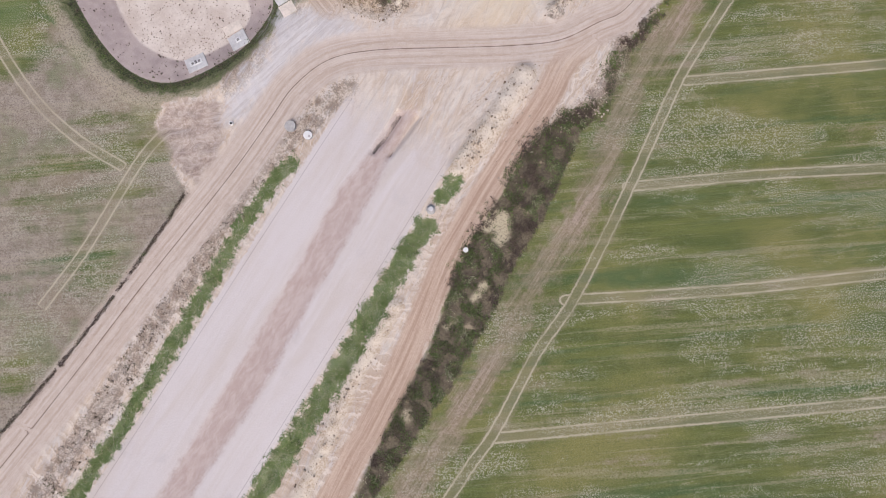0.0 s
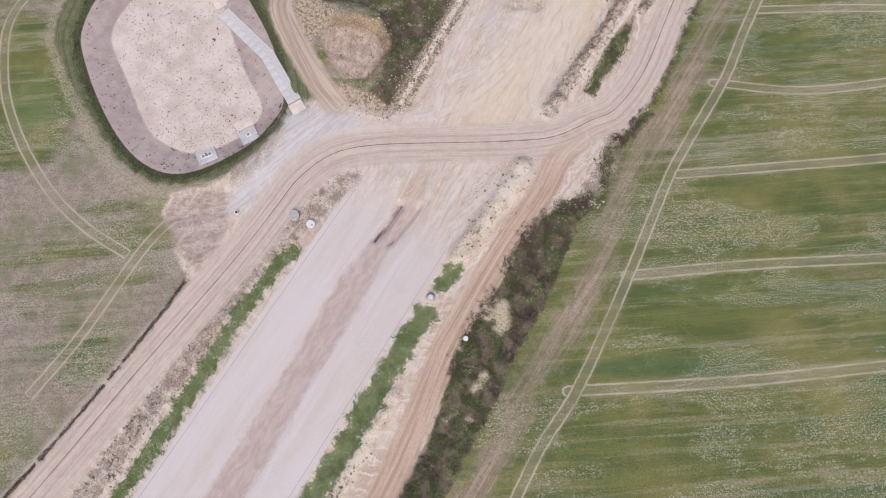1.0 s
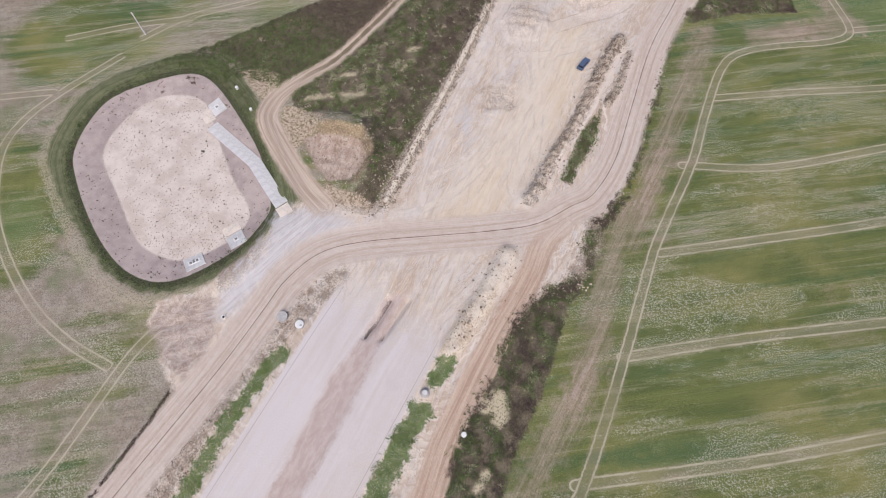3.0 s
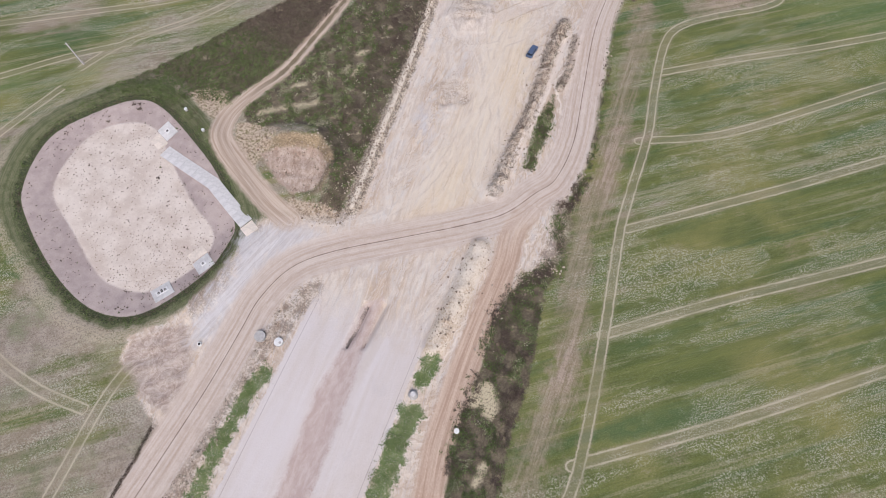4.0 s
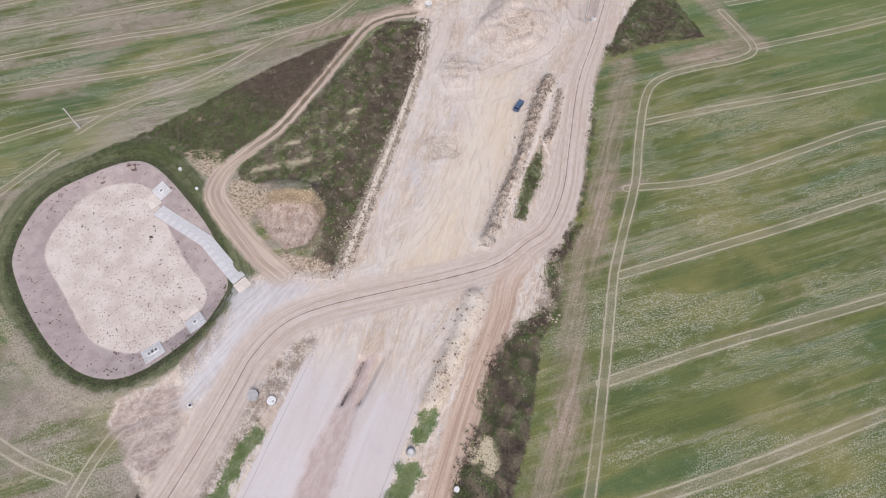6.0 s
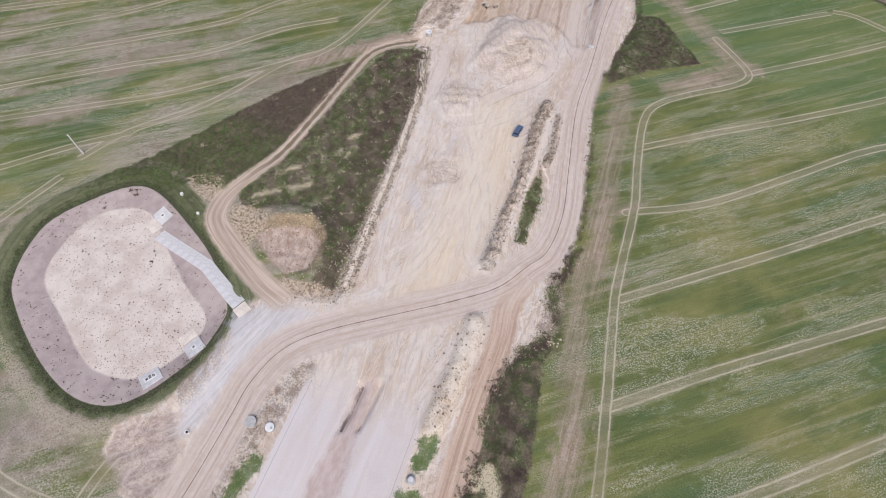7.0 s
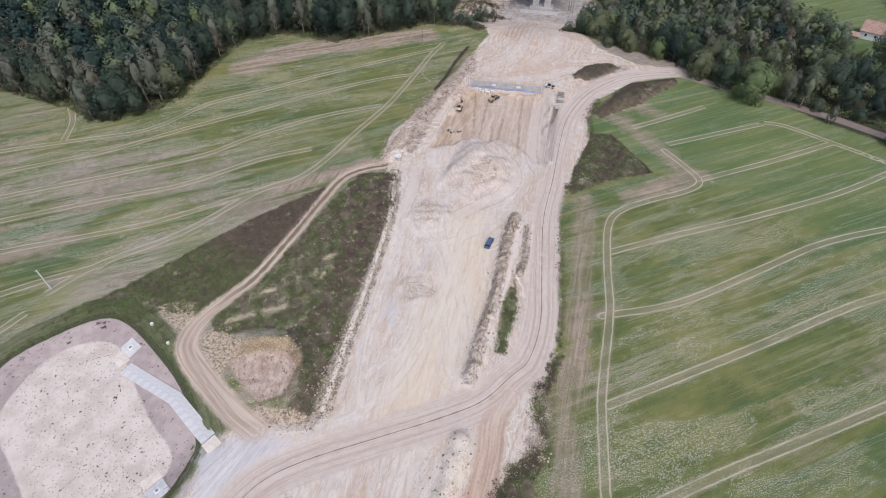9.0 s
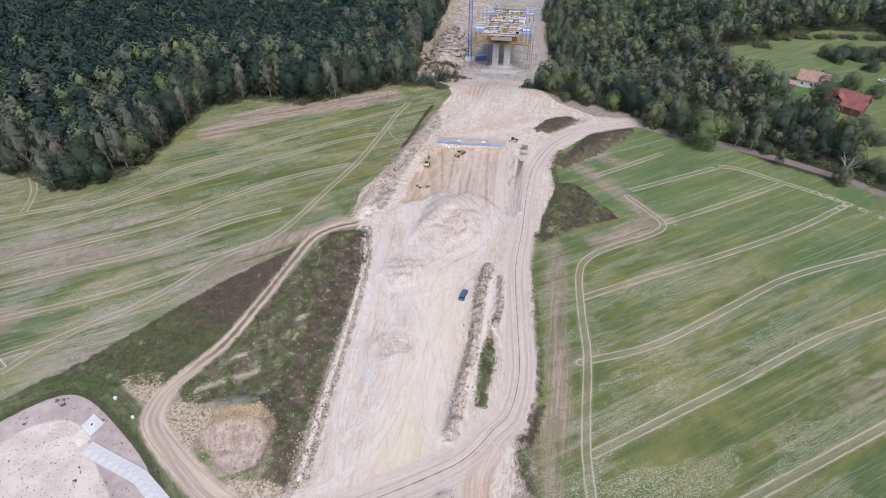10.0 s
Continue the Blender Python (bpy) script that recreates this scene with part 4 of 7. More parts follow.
    c = n.mix(n.mul(n.inside(n.add(n.sub(n.math("ABSOLUTE", n.sub(side, 0.15)), 0.10), n.mul(wob, 0.22)), 0.10), n.mul(n.inside(n.sub(cross, 1.0), 0.2), 0.8)), c, tone(112, 92, 78))
    pair = n.inside(n.add(n.sub(n.math("ABSOLUTE", n.sub(n.math("ABSOLUTE", side), n.add(1.75, n.mul(wob, 0.8)))), 0.22), n.mul(jag, 0.4)), 0.2)
    c = n.mix(n.mul(n.mul(pair, n.inside(n.sub(cross, 3.6), 0.4)), n.step(mid, 0.35, 0.6, 0.15, 0.55)), c, tone(172, 148, 128))
    tan = n.mix(n.step(n.add(n.mul(streak, 0.75), n.mul(fine, 0.25)), 0.34, 0.66), tone(176, 148, 127), tone(208, 185, 164))
    c = n.mix(n.mul(n.inside(n.add(n.sub(dirt, 2.9), n.mul(wob, 1.8)), 0.6), n.step(n.xyz(p)[1], 48.0, 70.0, 1.0, 0.15)), c, tan)
    c = n.mix(n.mul(n.inside(n.add(n.sub(loop, n.step(way, 30.0, 56.0, 2.9, 1.9)), n.mul(wob, 1.8)), 0.6), n.math("MAXIMUM", n.step(n.math("MINIMUM", n.sub(cross, 4.0), 12.0), 0.0, 12.0, 0.15, 0.95), 0.0)), c, n.mix(n.step(streak, 0.36, 0.64), tone(180, 157, 137), tone(211, 192, 173)))
    c = n.mix(n.mul(n.inside(n.add(n.sub(loop, 0.6), n.mul(wob, 1.2)), 0.3), n.step(way, 40.0, 58.0, 0.0, 0.9)), c, n.mix(fine, tone(88, 82, 58), tone(138, 122, 96)))
    # new carriageways: crushed stone, with the trench between them
    pave = n.mix(n.step(n.noise(n.turned(p, 0, (0.28, 0.025, 1)), 1.0, 4.0, 0.6, 0.5), 0.34, 0.66), tone(209, 197, 188), tone(217, 208, 204))
    pave = n.mix(n.mul(n.step(n.noise(p, 0.12, 3.0), 0.62, 0.74), 0.4), pave, tone(196, 188, 186))
    pave = n.mix(n.mul(n.step(grit, 0.5, 0.75), 0.16), pave, tone(158, 146, 138))
    edge = n.inside(n.add(n.sub(n.math("ABSOLUTE", n.add(road, 1.1)), 0.05), n.mul(jag, 0.22)), 0.07)
    pave = n.mix(n.mul(edge, 0.55), pave, tone(126, 114, 106))
    fade = n.inside(n.add(road, n.mul(n.add(wob, jag), 1.1)), 0.22)
    fade = n.mul(fade, n.step(n.add(n.xyz(p)[1], n.mul(wob, 14.0)), 20.0, 33.0, 0.94, 0.0))
    c = n.mix(fade, c, pave)
    trench = n.mix(n.step(n.noise(n.turned(p, 0, (1.0, 0.35, 1)), 0.9, 5.0, 0.66, 0.4), 0.34, 0.66), tone(184, 161, 150), tone(200, 182, 173))
    trench = n.mix(n.step(n.add(n.mul(fine, 0.6), n.mul(mid, 0.4)), 0.40, 0.32, 0.0, 0.5), trench, tone(150, 126, 114))
    c = n.mix(n.mul(n.inside(n.add(med, n.mul(n.add(wob, jag), 2.2)), 0.7), 0.85), c, trench)
    c = n.mix(n.mul(n.inside(n.add(n.sub(slot, 0.32), n.mul(n.add(jag, wob), 0.6)), 0.16), 0.8), c, tone(84, 79, 78))
    # green verges, thick with weeds
    weed = n.mix(n.step(n.add(n.mul(fine, 0.5), n.mul(mid, 0.5)), 0.38, 0.6), tone(86, 104, 56), tone(120, 130, 82))
    weed = n.mix(n.mul(n.step(grit, 0.54, 0.68), n.step(n.noise(p, 0.3, 3.0), 0.36, 0.58)), weed, tone(198, 194, 178))
    c = n.mix(n.inside(n.add(verge, n.mul(n.add(n.mul(wob, 1.6), jag), 3.4)), 0.5), c, weed)
    # settling basin: sealed slopes and a stony floor
    seal = n.mix(n.step(n.add(n.mul(mid, 0.5), n.mul(broad, 0.5)), 0.38, 0.62), tone(170, 154, 148), tone(190, 174, 166))
    bed = n.mix(n.step(n.noise(p, 0.2, 4.0, 0.6), 0.36, 0.64), tone(205, 189, 175), tone(223, 210, 197))
    bed = n.mix(n.mul(n.step(n.cells(p, 1.1), 0.24, 0.14), 0.55), bed, tone(128, 110, 98))
    bed = n.mix(n.mul(n.step(n.noise(p, 1.3, 4.0, 0.7), 0.56, 0.66), 0.45), bed, tone(232, 222, 206))
    c = n.mix(n.inside(n.add(rim, n.mul(jag, 0.35)), 0.12), c, seal)
    c = n.mix(n.inside(n.add(floor, n.mul(jag, 0.8)), 0.35), c, bed)
    speck = n.noise(p, 4.6, 3.0, 0.7)
    c = n.mix(n.step(speck, 0.52, 0.38, 0.0, 0.12), c, n.mix(1.0, c, (0.52, 0.50, 0.47, 1), "MULTIPLY"))
    c = n.mix(n.step(speck, 0.54, 0.66, 0.0, 0.08), c, n.mix(0.5, c, (0.8, 0.78, 0.74, 1)))
    rough = n.add(0.82, n.mul(fine, 0.16))
    relief = n.add(n.mul(fine, 0.5), n.add(n.mul(grit, 0.2), n.mul(streak, 0.3)))
    n.bump(relief, 0.5, 0.22)
    return n.done(c, rough, 0.0, 0.2)


LAND = ground_material()


def sheet_part(name, keep, parent=None):
    """Cuts the faces marked in keep out of the sheet as an object of their own."""
    ny, nx = len(gy), len(gx)
    j, i = np.nonzero(keep)
    quads = np.stack([j * nx + i, j * nx + i + 1, (j + 1) * nx + i + 1, (j + 1) * nx + i], 1)
    used, faces = np.unique(quads, return_inverse=True)
    faces = faces.reshape(-1, 4)
    me = bpy.data.meshes.new(name)
    me.vertices.add(len(used))
    me.vertices.foreach_set("co", np.column_stack([PTS[used], HGT[used]]).astype(np.float32).ravel())
    me.loops.add(faces.size)
    me.loops.foreach_set("vertex_index", faces.astype(np.int32).ravel())
    me.polygons.add(len(faces))
    me.polygons.foreach_set("loop_start", np.arange(0, faces.size, 4, dtype=np.int32))
    me.update(calc_edges=True)
    me.polygons.foreach_set("use_smooth", np.ones(len(faces), bool))
    for key, layer in LAYERS.items():
        a = me.attributes.new(key, "FLOAT_VECTOR", "POINT")
        a.data.foreach_set("vector", np.stack(layer, 1)[used].astype(np.float32).ravel())
    me.materials.append(LAND)
    ob = new(name, me)
    if parent:
        ob.parent = parent
        ob.matrix_parent_inverse = parent.matrix_basis.inverted()
    return ob


def at_faces(v):
    g = v.reshape(len(gy), len(gx))
    return (g[:-1, :-1] + g[1:, 1:] + g[1:, :-1] + g[:-1, 1:]) / 4


f_rim, f_floor = at_faces(d_rim), at_faces(d_floor)
is_basin = f_rim < 0
is_floor = is_basin & (f_floor < 0)
is_road = (at_faces(d_road) < 0) & ~is_basin
is_cross = (at_faces(d_cross) < 4.4) & ~is_road & ~is_basin
is_dirt = (at_faces(d_dirt) < 2.9) & ~is_road & ~is_cross
is_loop = (at_faces(d_loop) < 2.8) & ~is_cross & ~is_road & ~is_basin
rest = ~(is_basin | is_road | is_cross | is_dirt | is_loop)
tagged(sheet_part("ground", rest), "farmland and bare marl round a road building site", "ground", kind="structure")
tagged(sheet_part("road", is_road), "two unpaved pale stone carriageways with a trench between", "road", kind="structure")
tagged(sheet_part("haul_road", is_cross), "pale rutted haul road of pressed marl", "road", kind="structure")
tagged(sheet_part("dirt_track", is_dirt), "tan dirt track with tyre streaks", "dirt track", kind="structure")
tagged(sheet_part("access_track", is_loop), "curving sandy access track with two ruts", "dirt track", kind="structure")
basin = tagged(new("settling_basin"), "shallow settling basin with grey sealed slopes and sandy floor", "basin")
basin.location = (-90, 33, -1.5)
sheet_part("lining", is_basin & ~is_floor, basin)
sheet_part("basin_floor", is_floor, basin)

# ---------------------------------------------------------------- leaves and scrub
def mesh_of(name, verts, faces, mats, tint=None, smooth=False, slots=None):
    """A mesh from arrays of places and of equal-sized faces."""
    me = bpy.data.meshes.new(name)
    k = faces.shape[1]
    me.vertices.add(len(verts))
    me.vertices.foreach_set("co", verts.astype(np.float32).ravel())
    me.loops.add(faces.size)
    me.loops.foreach_set("vertex_index", faces.astype(np.int32).ravel())
    me.polygons.add(len(faces))
    me.polygons.foreach_set("loop_start", np.arange(0, faces.size, k, dtype=np.int32))
    me.update(calc_edges=True)
    if smooth:
        me.polygons.foreach_set("use_smooth", np.ones(len(faces), bool))
    if tint is not None:
        me.attributes.new("tint", "FLOAT", "POINT").data.foreach_set("value", tint.astype(np.float32))
    for m in mats:
        me.materials.append(m)
    if slots is not None:
        me.polygons.foreach_set("material_index", slots.astype(np.int32))
    return me


def leaf_cards(rng, centres, sizes, lift=0.4, outward=None):
    """One bent leaf clump (two triangles with a fold) at every centre, turned at random, looking up by lift or mostly outward."""
    n = len(centres)
    up = rng.normal(size=(n, 3))
    if outward is None:
        up[:, 2] = np.abs(up[:, 2]) + lift
    else:
        up = up * 0.34 + outward + (0, 0, lift)
    up /= np.linalg.norm(up, axis=1)[:, None]
    a = np.cross(up, rng.normal(size=(n, 3)))
    a /= np.linalg.norm(a, axis=1)[:, None]
    b = np.cross(up, a)
    s = sizes[:, None]
    fold = rng.uniform(-0.35, 0.35, (n, 1))
    v = np.stack([centres - a * s, centres - b * s * 0.62 + up * s * fold, centres + a * s, centres + b * s * 0.62 + up * s * fold], 1)
    q = np.arange(n)[:, None] * 4
    faces = np.concatenate([q + [0, 1, 2], q + [0, 2, 3]])
    return v.reshape(-1, 3), faces


def leaf_material(name, stops, rough=0.75, VARY=0.1, each=0.0):
    """Leaf clumps: tint along each plant picks the colour, every clump varies a little."""
    n = Nodes(name)
    a = n.tree.nodes.new("ShaderNodeAttribute")
    a.attribute_name = "tint"
    g = n.tree.nodes.new("ShaderNodeNewGeometry")
    one = n.chance()
    t = n.add(a.outputs["Fac"], n.mul(n.sub(g.outputs["Random Per Island"], 0.5), VARY))
    t = n.add(t, n.mul(n.sub(one, 0.5), each))
    r = n.tree.nodes.new("ShaderNodeValToRGB")
    n.put(r.inputs[0], t)
    e = r.color_ramp.elements
    while len(e) < len(stops):
        e.new(0.5)
    for k, (at, col) in zip(e, stops):
        k.position, k.color = at, col
    dim = n.mix(n.mul(g.outputs["Random Per Island"], 0.2), r.outputs[0], n.mix(1.0, r.outputs[0], (0.55, 0.6, 0.5, 1), "MULTIPLY"))
    mat = n.done(dim, rough, 0.0, 0.12)
    thin = n.tree.nodes.new("ShaderNodeBsdfTranslucent")
    n.put(thin.inputs["Color"], dim)
    both = n.tree.nodes.new("ShaderNodeMixShader")
    both.inputs[0].default_value = 0.2
    n.put(both.inputs[1], n.bsdf.outputs[0])
    n.put(both.inputs[2], thin.outputs[0])
    n.put(n.tree.nodes["Material Output"].inputs["Surface"], both.outputs[0])
    return mat


# lowest stop leans blue: haze over the distant wood is mixed into the leaf colour
LEAF = leaf_material("leaf", ((0.0, tone(52, 69, 65)), (0.25, tone(88, 100, 82)), (0.46, tone(128, 132, 98)), (0.56, tone(122, 138, 90)), (0.7, tone(114, 119, 102)), (0.85, tone(120, 119, 104)), (1.0, tone(124, 112, 95))), each=0.16)
SCRUB = leaf_material("scrub", ((0.0, tone(94, 80, 74)), (0.25, tone(122, 106, 95)), (0.45, tone(98, 100, 74)), (0.65, tone(104, 124, 66)), (0.85, tone(152, 154, 118)), (1.0, tone(200, 190, 166))), VARY=0.3)
BARK = plain("bark", tone(120, 108, 92), 0.9, grain=3.0, vary=0.3, bump=0.4)
PALE_BARK = plain("pale_bark", tone(178, 170, 156), 0.85, grain=3.0, vary=0.25, bump=0.3)


def scatter(rng, poly, per_m2, keep=None, room=0.0):
    """Random places within an outline."""
    q = np.array(poly)
    lo, hi = q.min(0), q.max(0)
    n = int((hi - lo).prod() * per_m2)
    p = rng.uniform(lo, hi, (n, 2))
    return p[sided(p, poly) < -room]


def bushes(name, label, places, rng, radius, tall, leaves, size, tints, category="scrub"):
    """Low growth: at each place a tuft of leaf clumps; one object."""
    z = ground_zs(places)
    k = rng.uniform(0.55, 1.3, len(places))
    off = rng.normal(size=(len(places), leaves, 3)) * np.array([0.5, 0.5, 0.35])
    off *= (np.array([radius, radius, tall]) * k[:, None])[:, None, :]
    off[:, :, 2] = np.abs(off[:, :, 2]) + 0.05
    c = (np.column_stack([places, z])[:, None, :] + off).reshape(-1, 3)
    s = (rng.uniform(0.6, 1.2, (len(places), leaves)) * size * k[:, None]).ravel()
    v, f = leaf_cards(rng, c, s, 0.5)
    tint = np.repeat(tints, leaves * 4)
    ob = new(name, mesh_of(name, v, f, [SCRUB], tint))
    return tagged(ob, label, category, kind="stuff")


rng = np.random.default_rng(11)


def patchy(p, size, seed, lo=-0.3):
    return waves(p, size, seed, 3) > lo


def tints_for(p, seed, centre, swing):
    return np.clip(centre + swing * waves(p, 9, seed, 4) + rng.normal(size=len(p)) * 0.07, 0, 1)


p = scatter(rng, SCRUB_1, 7.0)
p = p[patchy(p, 6, 21, -0.12) & (bare_spots(p) > 1.2 * waves(p, 3.5, 70, 3))]
bushes("scrub_strip", "dark brown and green scrub along the field edge", p, rng, 0.6, 0.55, 9, 0.15, np.clip(tints_for(p, 22, 0.24, 0.55) + 0.34 * ease(-sided(p, SCRUB_1), -1.6, -0.2) * (waves(p, 12, 69, 2) > -0.3), 0, 1))
p = scatter(rng, SCRUB_2, 4.2)
p = p[patchy(p, 6, 23, -0.18) & (sided(p, SPOIL) > 2.4) & (sided(p, DRY_B) > 0) & (bare_spots(p) > 1.2 * waves(p, 3.5, 70, 3))]
t2 = np.clip(tints_for(p, 24, 0.50, 0.5) + 0.24 * ease(-p[:, 1], -115, -80) - 0.3 * ease(p[:, 0], -62, -52), 0, 1)
t2 = np.where(rng.random(len(t2)) < 0.045, 1.0, t2)
bushes("scrub_slope", "dense green and brown scrub on waste ground", p, rng, 0.6, 0.5, 9, 0.18, t2)
p = scatter(rng, SCRUB_3, 4.2)
t3 = np.clip(0.58 - 0.36 * ease(p[:, 1] + 0.25 * (p[:, 0] + 85), 84, 96) + 0.14 * waves(p, 8, 25, 3), 0, 1)
bushes("weed_field", "weedy fallow ground, green with a brown end", p, rng, 0.6, 0.32, 8, 0.17, t3)
p = np.vstack([scatter(rng, SCRUB_4, 2.8), scatter(rng, SCRUB_7, 5.0)])
bushes("scrub_corner", "green brown scrub in an unused field corner", p, rng, 0.6, 0.5, 9, 0.19, np.where(p[:, 1] < 120, tints_for(p, 26, 0.58, 0.35), tints_for(p, 26, 0.50, 0.55)))
p = np.vstack([scatter(rng, SCRUB_5, 3.2), scatter(rng, SCRUB_6, 2.4)])
p = p[np.minimum(sided(p, SCRUB_5), sided(p, SCRUB_6)) < -1.2 + 2.4 * waves(p, 5, 64, 3)]
bushes("scrub_mounds", "brown dead weeds on old soil mounds", p, rng, 0.7, 0.6, 8, 0.18, tints_for(p, 27, 0.28, 0.35))
ring = scatter(rng, [(-135, -5), (-50, -5), (-50, 78), (-135, 78)], 3.2)
dr = sided(ring, RIM_C)
ring = ring[(dr > 0.3) & (dr < 2.0 + 1.2 * waves(ring, 8, 28, 3) + 3.0 * ease(ring[:, 1], 44, 58)) & (sided(ring, SITE) > -0.6) & (along(ring, LOOP_C)[0] > 3.2) & (along(ring, RAMP_LINE)[0] > 2.2)]
bushes("basin_hedge", "dark green weeds ringing the basin", ring, rng, 0.5, 0.36, 8, 0.13, np.clip(tints_for(ring, 29, 0.56, 0.25) - 0.3 * ease(-sided(ring, RIM_C), -1.6, -0.3), 0, 1))
verge = []
for line, half, y0, count in ((VERGE_WEST, 1.5, -80, 3400), (VERGE_EAST, 2.2, -80, 4800), (VERGE_BIT, 1.4, 0, 110)):
    q = np.array(line)
    c = rng.uniform((q[:, 0].min() - half - 1, max(y0, q[:, 1].min() - 1)), (q[:, 0].max() + half + 1, q[:, 1].max() + 1), (count, 2))
    verge.append(c[along(c, line)[0] < half * (0.7 + 1.3 * waves(c, 5, 30, 4))])
p = np.vstack(verge)
tv = np.clip(0.60 + 0.14 * waves(p, 4, 31, 3) + np.where(rng.random(len(p)) < 0.38, 0.3, 0) - 0.1 * (rng.random(len(p)) < 0.25), 0, 1)
bushes("verge_weeds", "green weeds with pale flower heads on the verge", p, rng, 0.4, 0.13, 7, 0.085, tv, "weeds")
q = np.column_stack([np.zeros(1700), rng.uniform(-78, -8, 1700)])
hx = np.interp(q[:, 1], [b for a, b in SITE_WEST[:6]], [a for a, b in SITE_WEST[:6]])
q[:, 0] = hx - 0.5 + rng.normal(size=len(q)) * 0.2
q = q[patchy(q, 7, 32, -0.35)]
bushes("hedge_line", "thin brown hedge line between field and haul road", q, rng, 0.3, 0.3, 6, 0.09, tints_for(q, 33, 0.22, 0.35), "hedge")
b = rng.uniform((-49.5, -75), (-44.5, 26), (1100, 2))
b = b[(waves(b, 7, 34, 3) > 0.10) & (along(b, CROSS_C)[0] > 4.6)]
b2 = rng.uniform((-12.5, 66), (-3.5, 124), (2600, 2))
b2 = b2[np.minimum(along(b2, rounded(RIDGE))[0] - 2.0, along(b2, rounded(RIDGE_LOW))[0] - 1.2) < 0]
b2 = b2[waves(b2, 5, 35, 3) > 0.0]
p = np.vstack([b, b2])
bushes("dry_weeds", "scattered brown dry weeds on bare soil", p, rng, 0.3, 0.25, 6, 0.11, tints_for(p, 36, 0.24, 0.3), "weeds")
w = rng.uniform((-120, 8), (-63, 61), (1500, 2))
wr, wf = sided(w, RIM_C), sided(w, FLOOR_C)
w = w[(wr < -0.5) & ((wf > 0) | (rng.random(len(w)) < 0.38)) & (waves(w, 14, 37, 3) > -0.35) & (along(w, RAMP_LINE)[0] > 2.6)]
bushes("basin_weeds", "small dark weeds and stones dotted over the basin", w, rng, 0.17, 0.14, 4, 0.16, np.clip(rng.normal(size=len(w)) * 0.12 + 0.2, 0, 1), "weeds")
w = np.array([(-63.2, 31.0), (-63.4, 29.2), (-63.9, 27.2), (-64.6, 24.4), (-65.6, 21.6), (-66.9, 18.9), (-64.3, 34.6)])
w = np.repeat(w, 9, axis=0) + rng.normal(size=(len(w) * 9, 2)) * (0.4, 0.8)
bushes("rim_weeds", "dark weeds behind the aprons on the basin rim", w, rng, 0.4, 0.4, 8, 0.15, np.clip(rng.normal(size=len(w)) * 0.15 + 0.4, 0, 1), "weeds")
w = np.array([(-106.5, 58.0), (-104.6, 57.4), (-105.2, 58.6), (-110.0, 51.4), (-89.0, 41.5)])
bushes("basin_bushes", "small dark bushes on the basin lining", w, rng, 0.55, 0.5, 26, 0.2, np.full(len(w), 0.18), "bush")


# ---------------------------------------------------------------- trees
def tube(bm, path, radii, sides=7):
    """A tapering limb along a path."""
    rings = []
    for k, (c, r) in enumerate(zip(path, radii)):
        c = Vector(c)
        d = (Vector(path[min(k + 1, len(path) - 1)]) - Vector(path[max(k - 1, 0)])).normalized()
        a = d.orthogonal().normalized()
        b = d.cross(a)
        rings.append([bm.verts.new(c + (a * math.cos(t) + b * math.sin(t)) * r) for t in (2 * math.pi * i / sides for i in range(sides))])
    for lo, hi in zip(rings, rings[1:]):
        for i in range(sides):
            bm.faces.new((lo[i], lo[(i + 1) % sides], hi[(i + 1) % sides], hi[i]))
    bm.faces.new(rings[-1])
    bm.faces.new(rings[0][::-1])


def crown_points(rng, tall, wide, low, count, slim):
    """Places of leaf clumps and the way each looks: lumps of leaves over an uneven dome."""
    lumps, n = [], 34 if not slim else 30
    for k in range(n):
        up = 1 - ((k + rng.uniform(0.2, 0.8)) / n) ** 0.8
        reach = max(0.06, math.sin(math.pi * (0.16 + 0.84 * up) ** (1.0 if not slim else 0.8))) ** 0.62
        a, r = k * 2.4 + rng.uniform(-0.4, 0.4), wide * 0.5 * reach * rng.uniform(0.62, 0.92)
        z = low + (0.94 - low) * up
        lumps.append((r * math.cos(a), r * math.sin(a), z * tall, wide * rng.uniform(0.13, 0.21) * (0.8 if slim else 1), r))
    weights = np.array([b[3] ** 2 for b in lumps])
    pick = rng.choice(n, count, p=weights / weights.sum())
    q = np.array(lumps)[pick]
    d = rng.normal(size=(count, 3))
    d /= np.linalg.norm(d, axis=1)[:, None]
    mid = np.array([0, 0, (low + 0.45 * (1 - low)) * tall])
    dome = (q[:, :3] - mid) / (np.array([wide, wide, tall * (1 - low)]) * 0.5)
    dome /= np.linalg.norm(dome, axis=1)[:, None] + 1e-6
    d = np.where(((d * dome).sum(1) < -0.25)[:, None], -d, d)
    out = q[:, :3] + d * (q[:, 3] * rng.uniform(0.75, 1.1, count))[:, None] * (1, 1, 1.35 if slim else 1.0)
    out[:, 2] = np.minimum(out[:, 2], tall)
    ways = d * 0.62 + dome * 0.7 + (0, 0, 0.15)
    return out, ways / np.linalg.norm(ways, axis=1)[:, None], [b[:4] for b in lumps]


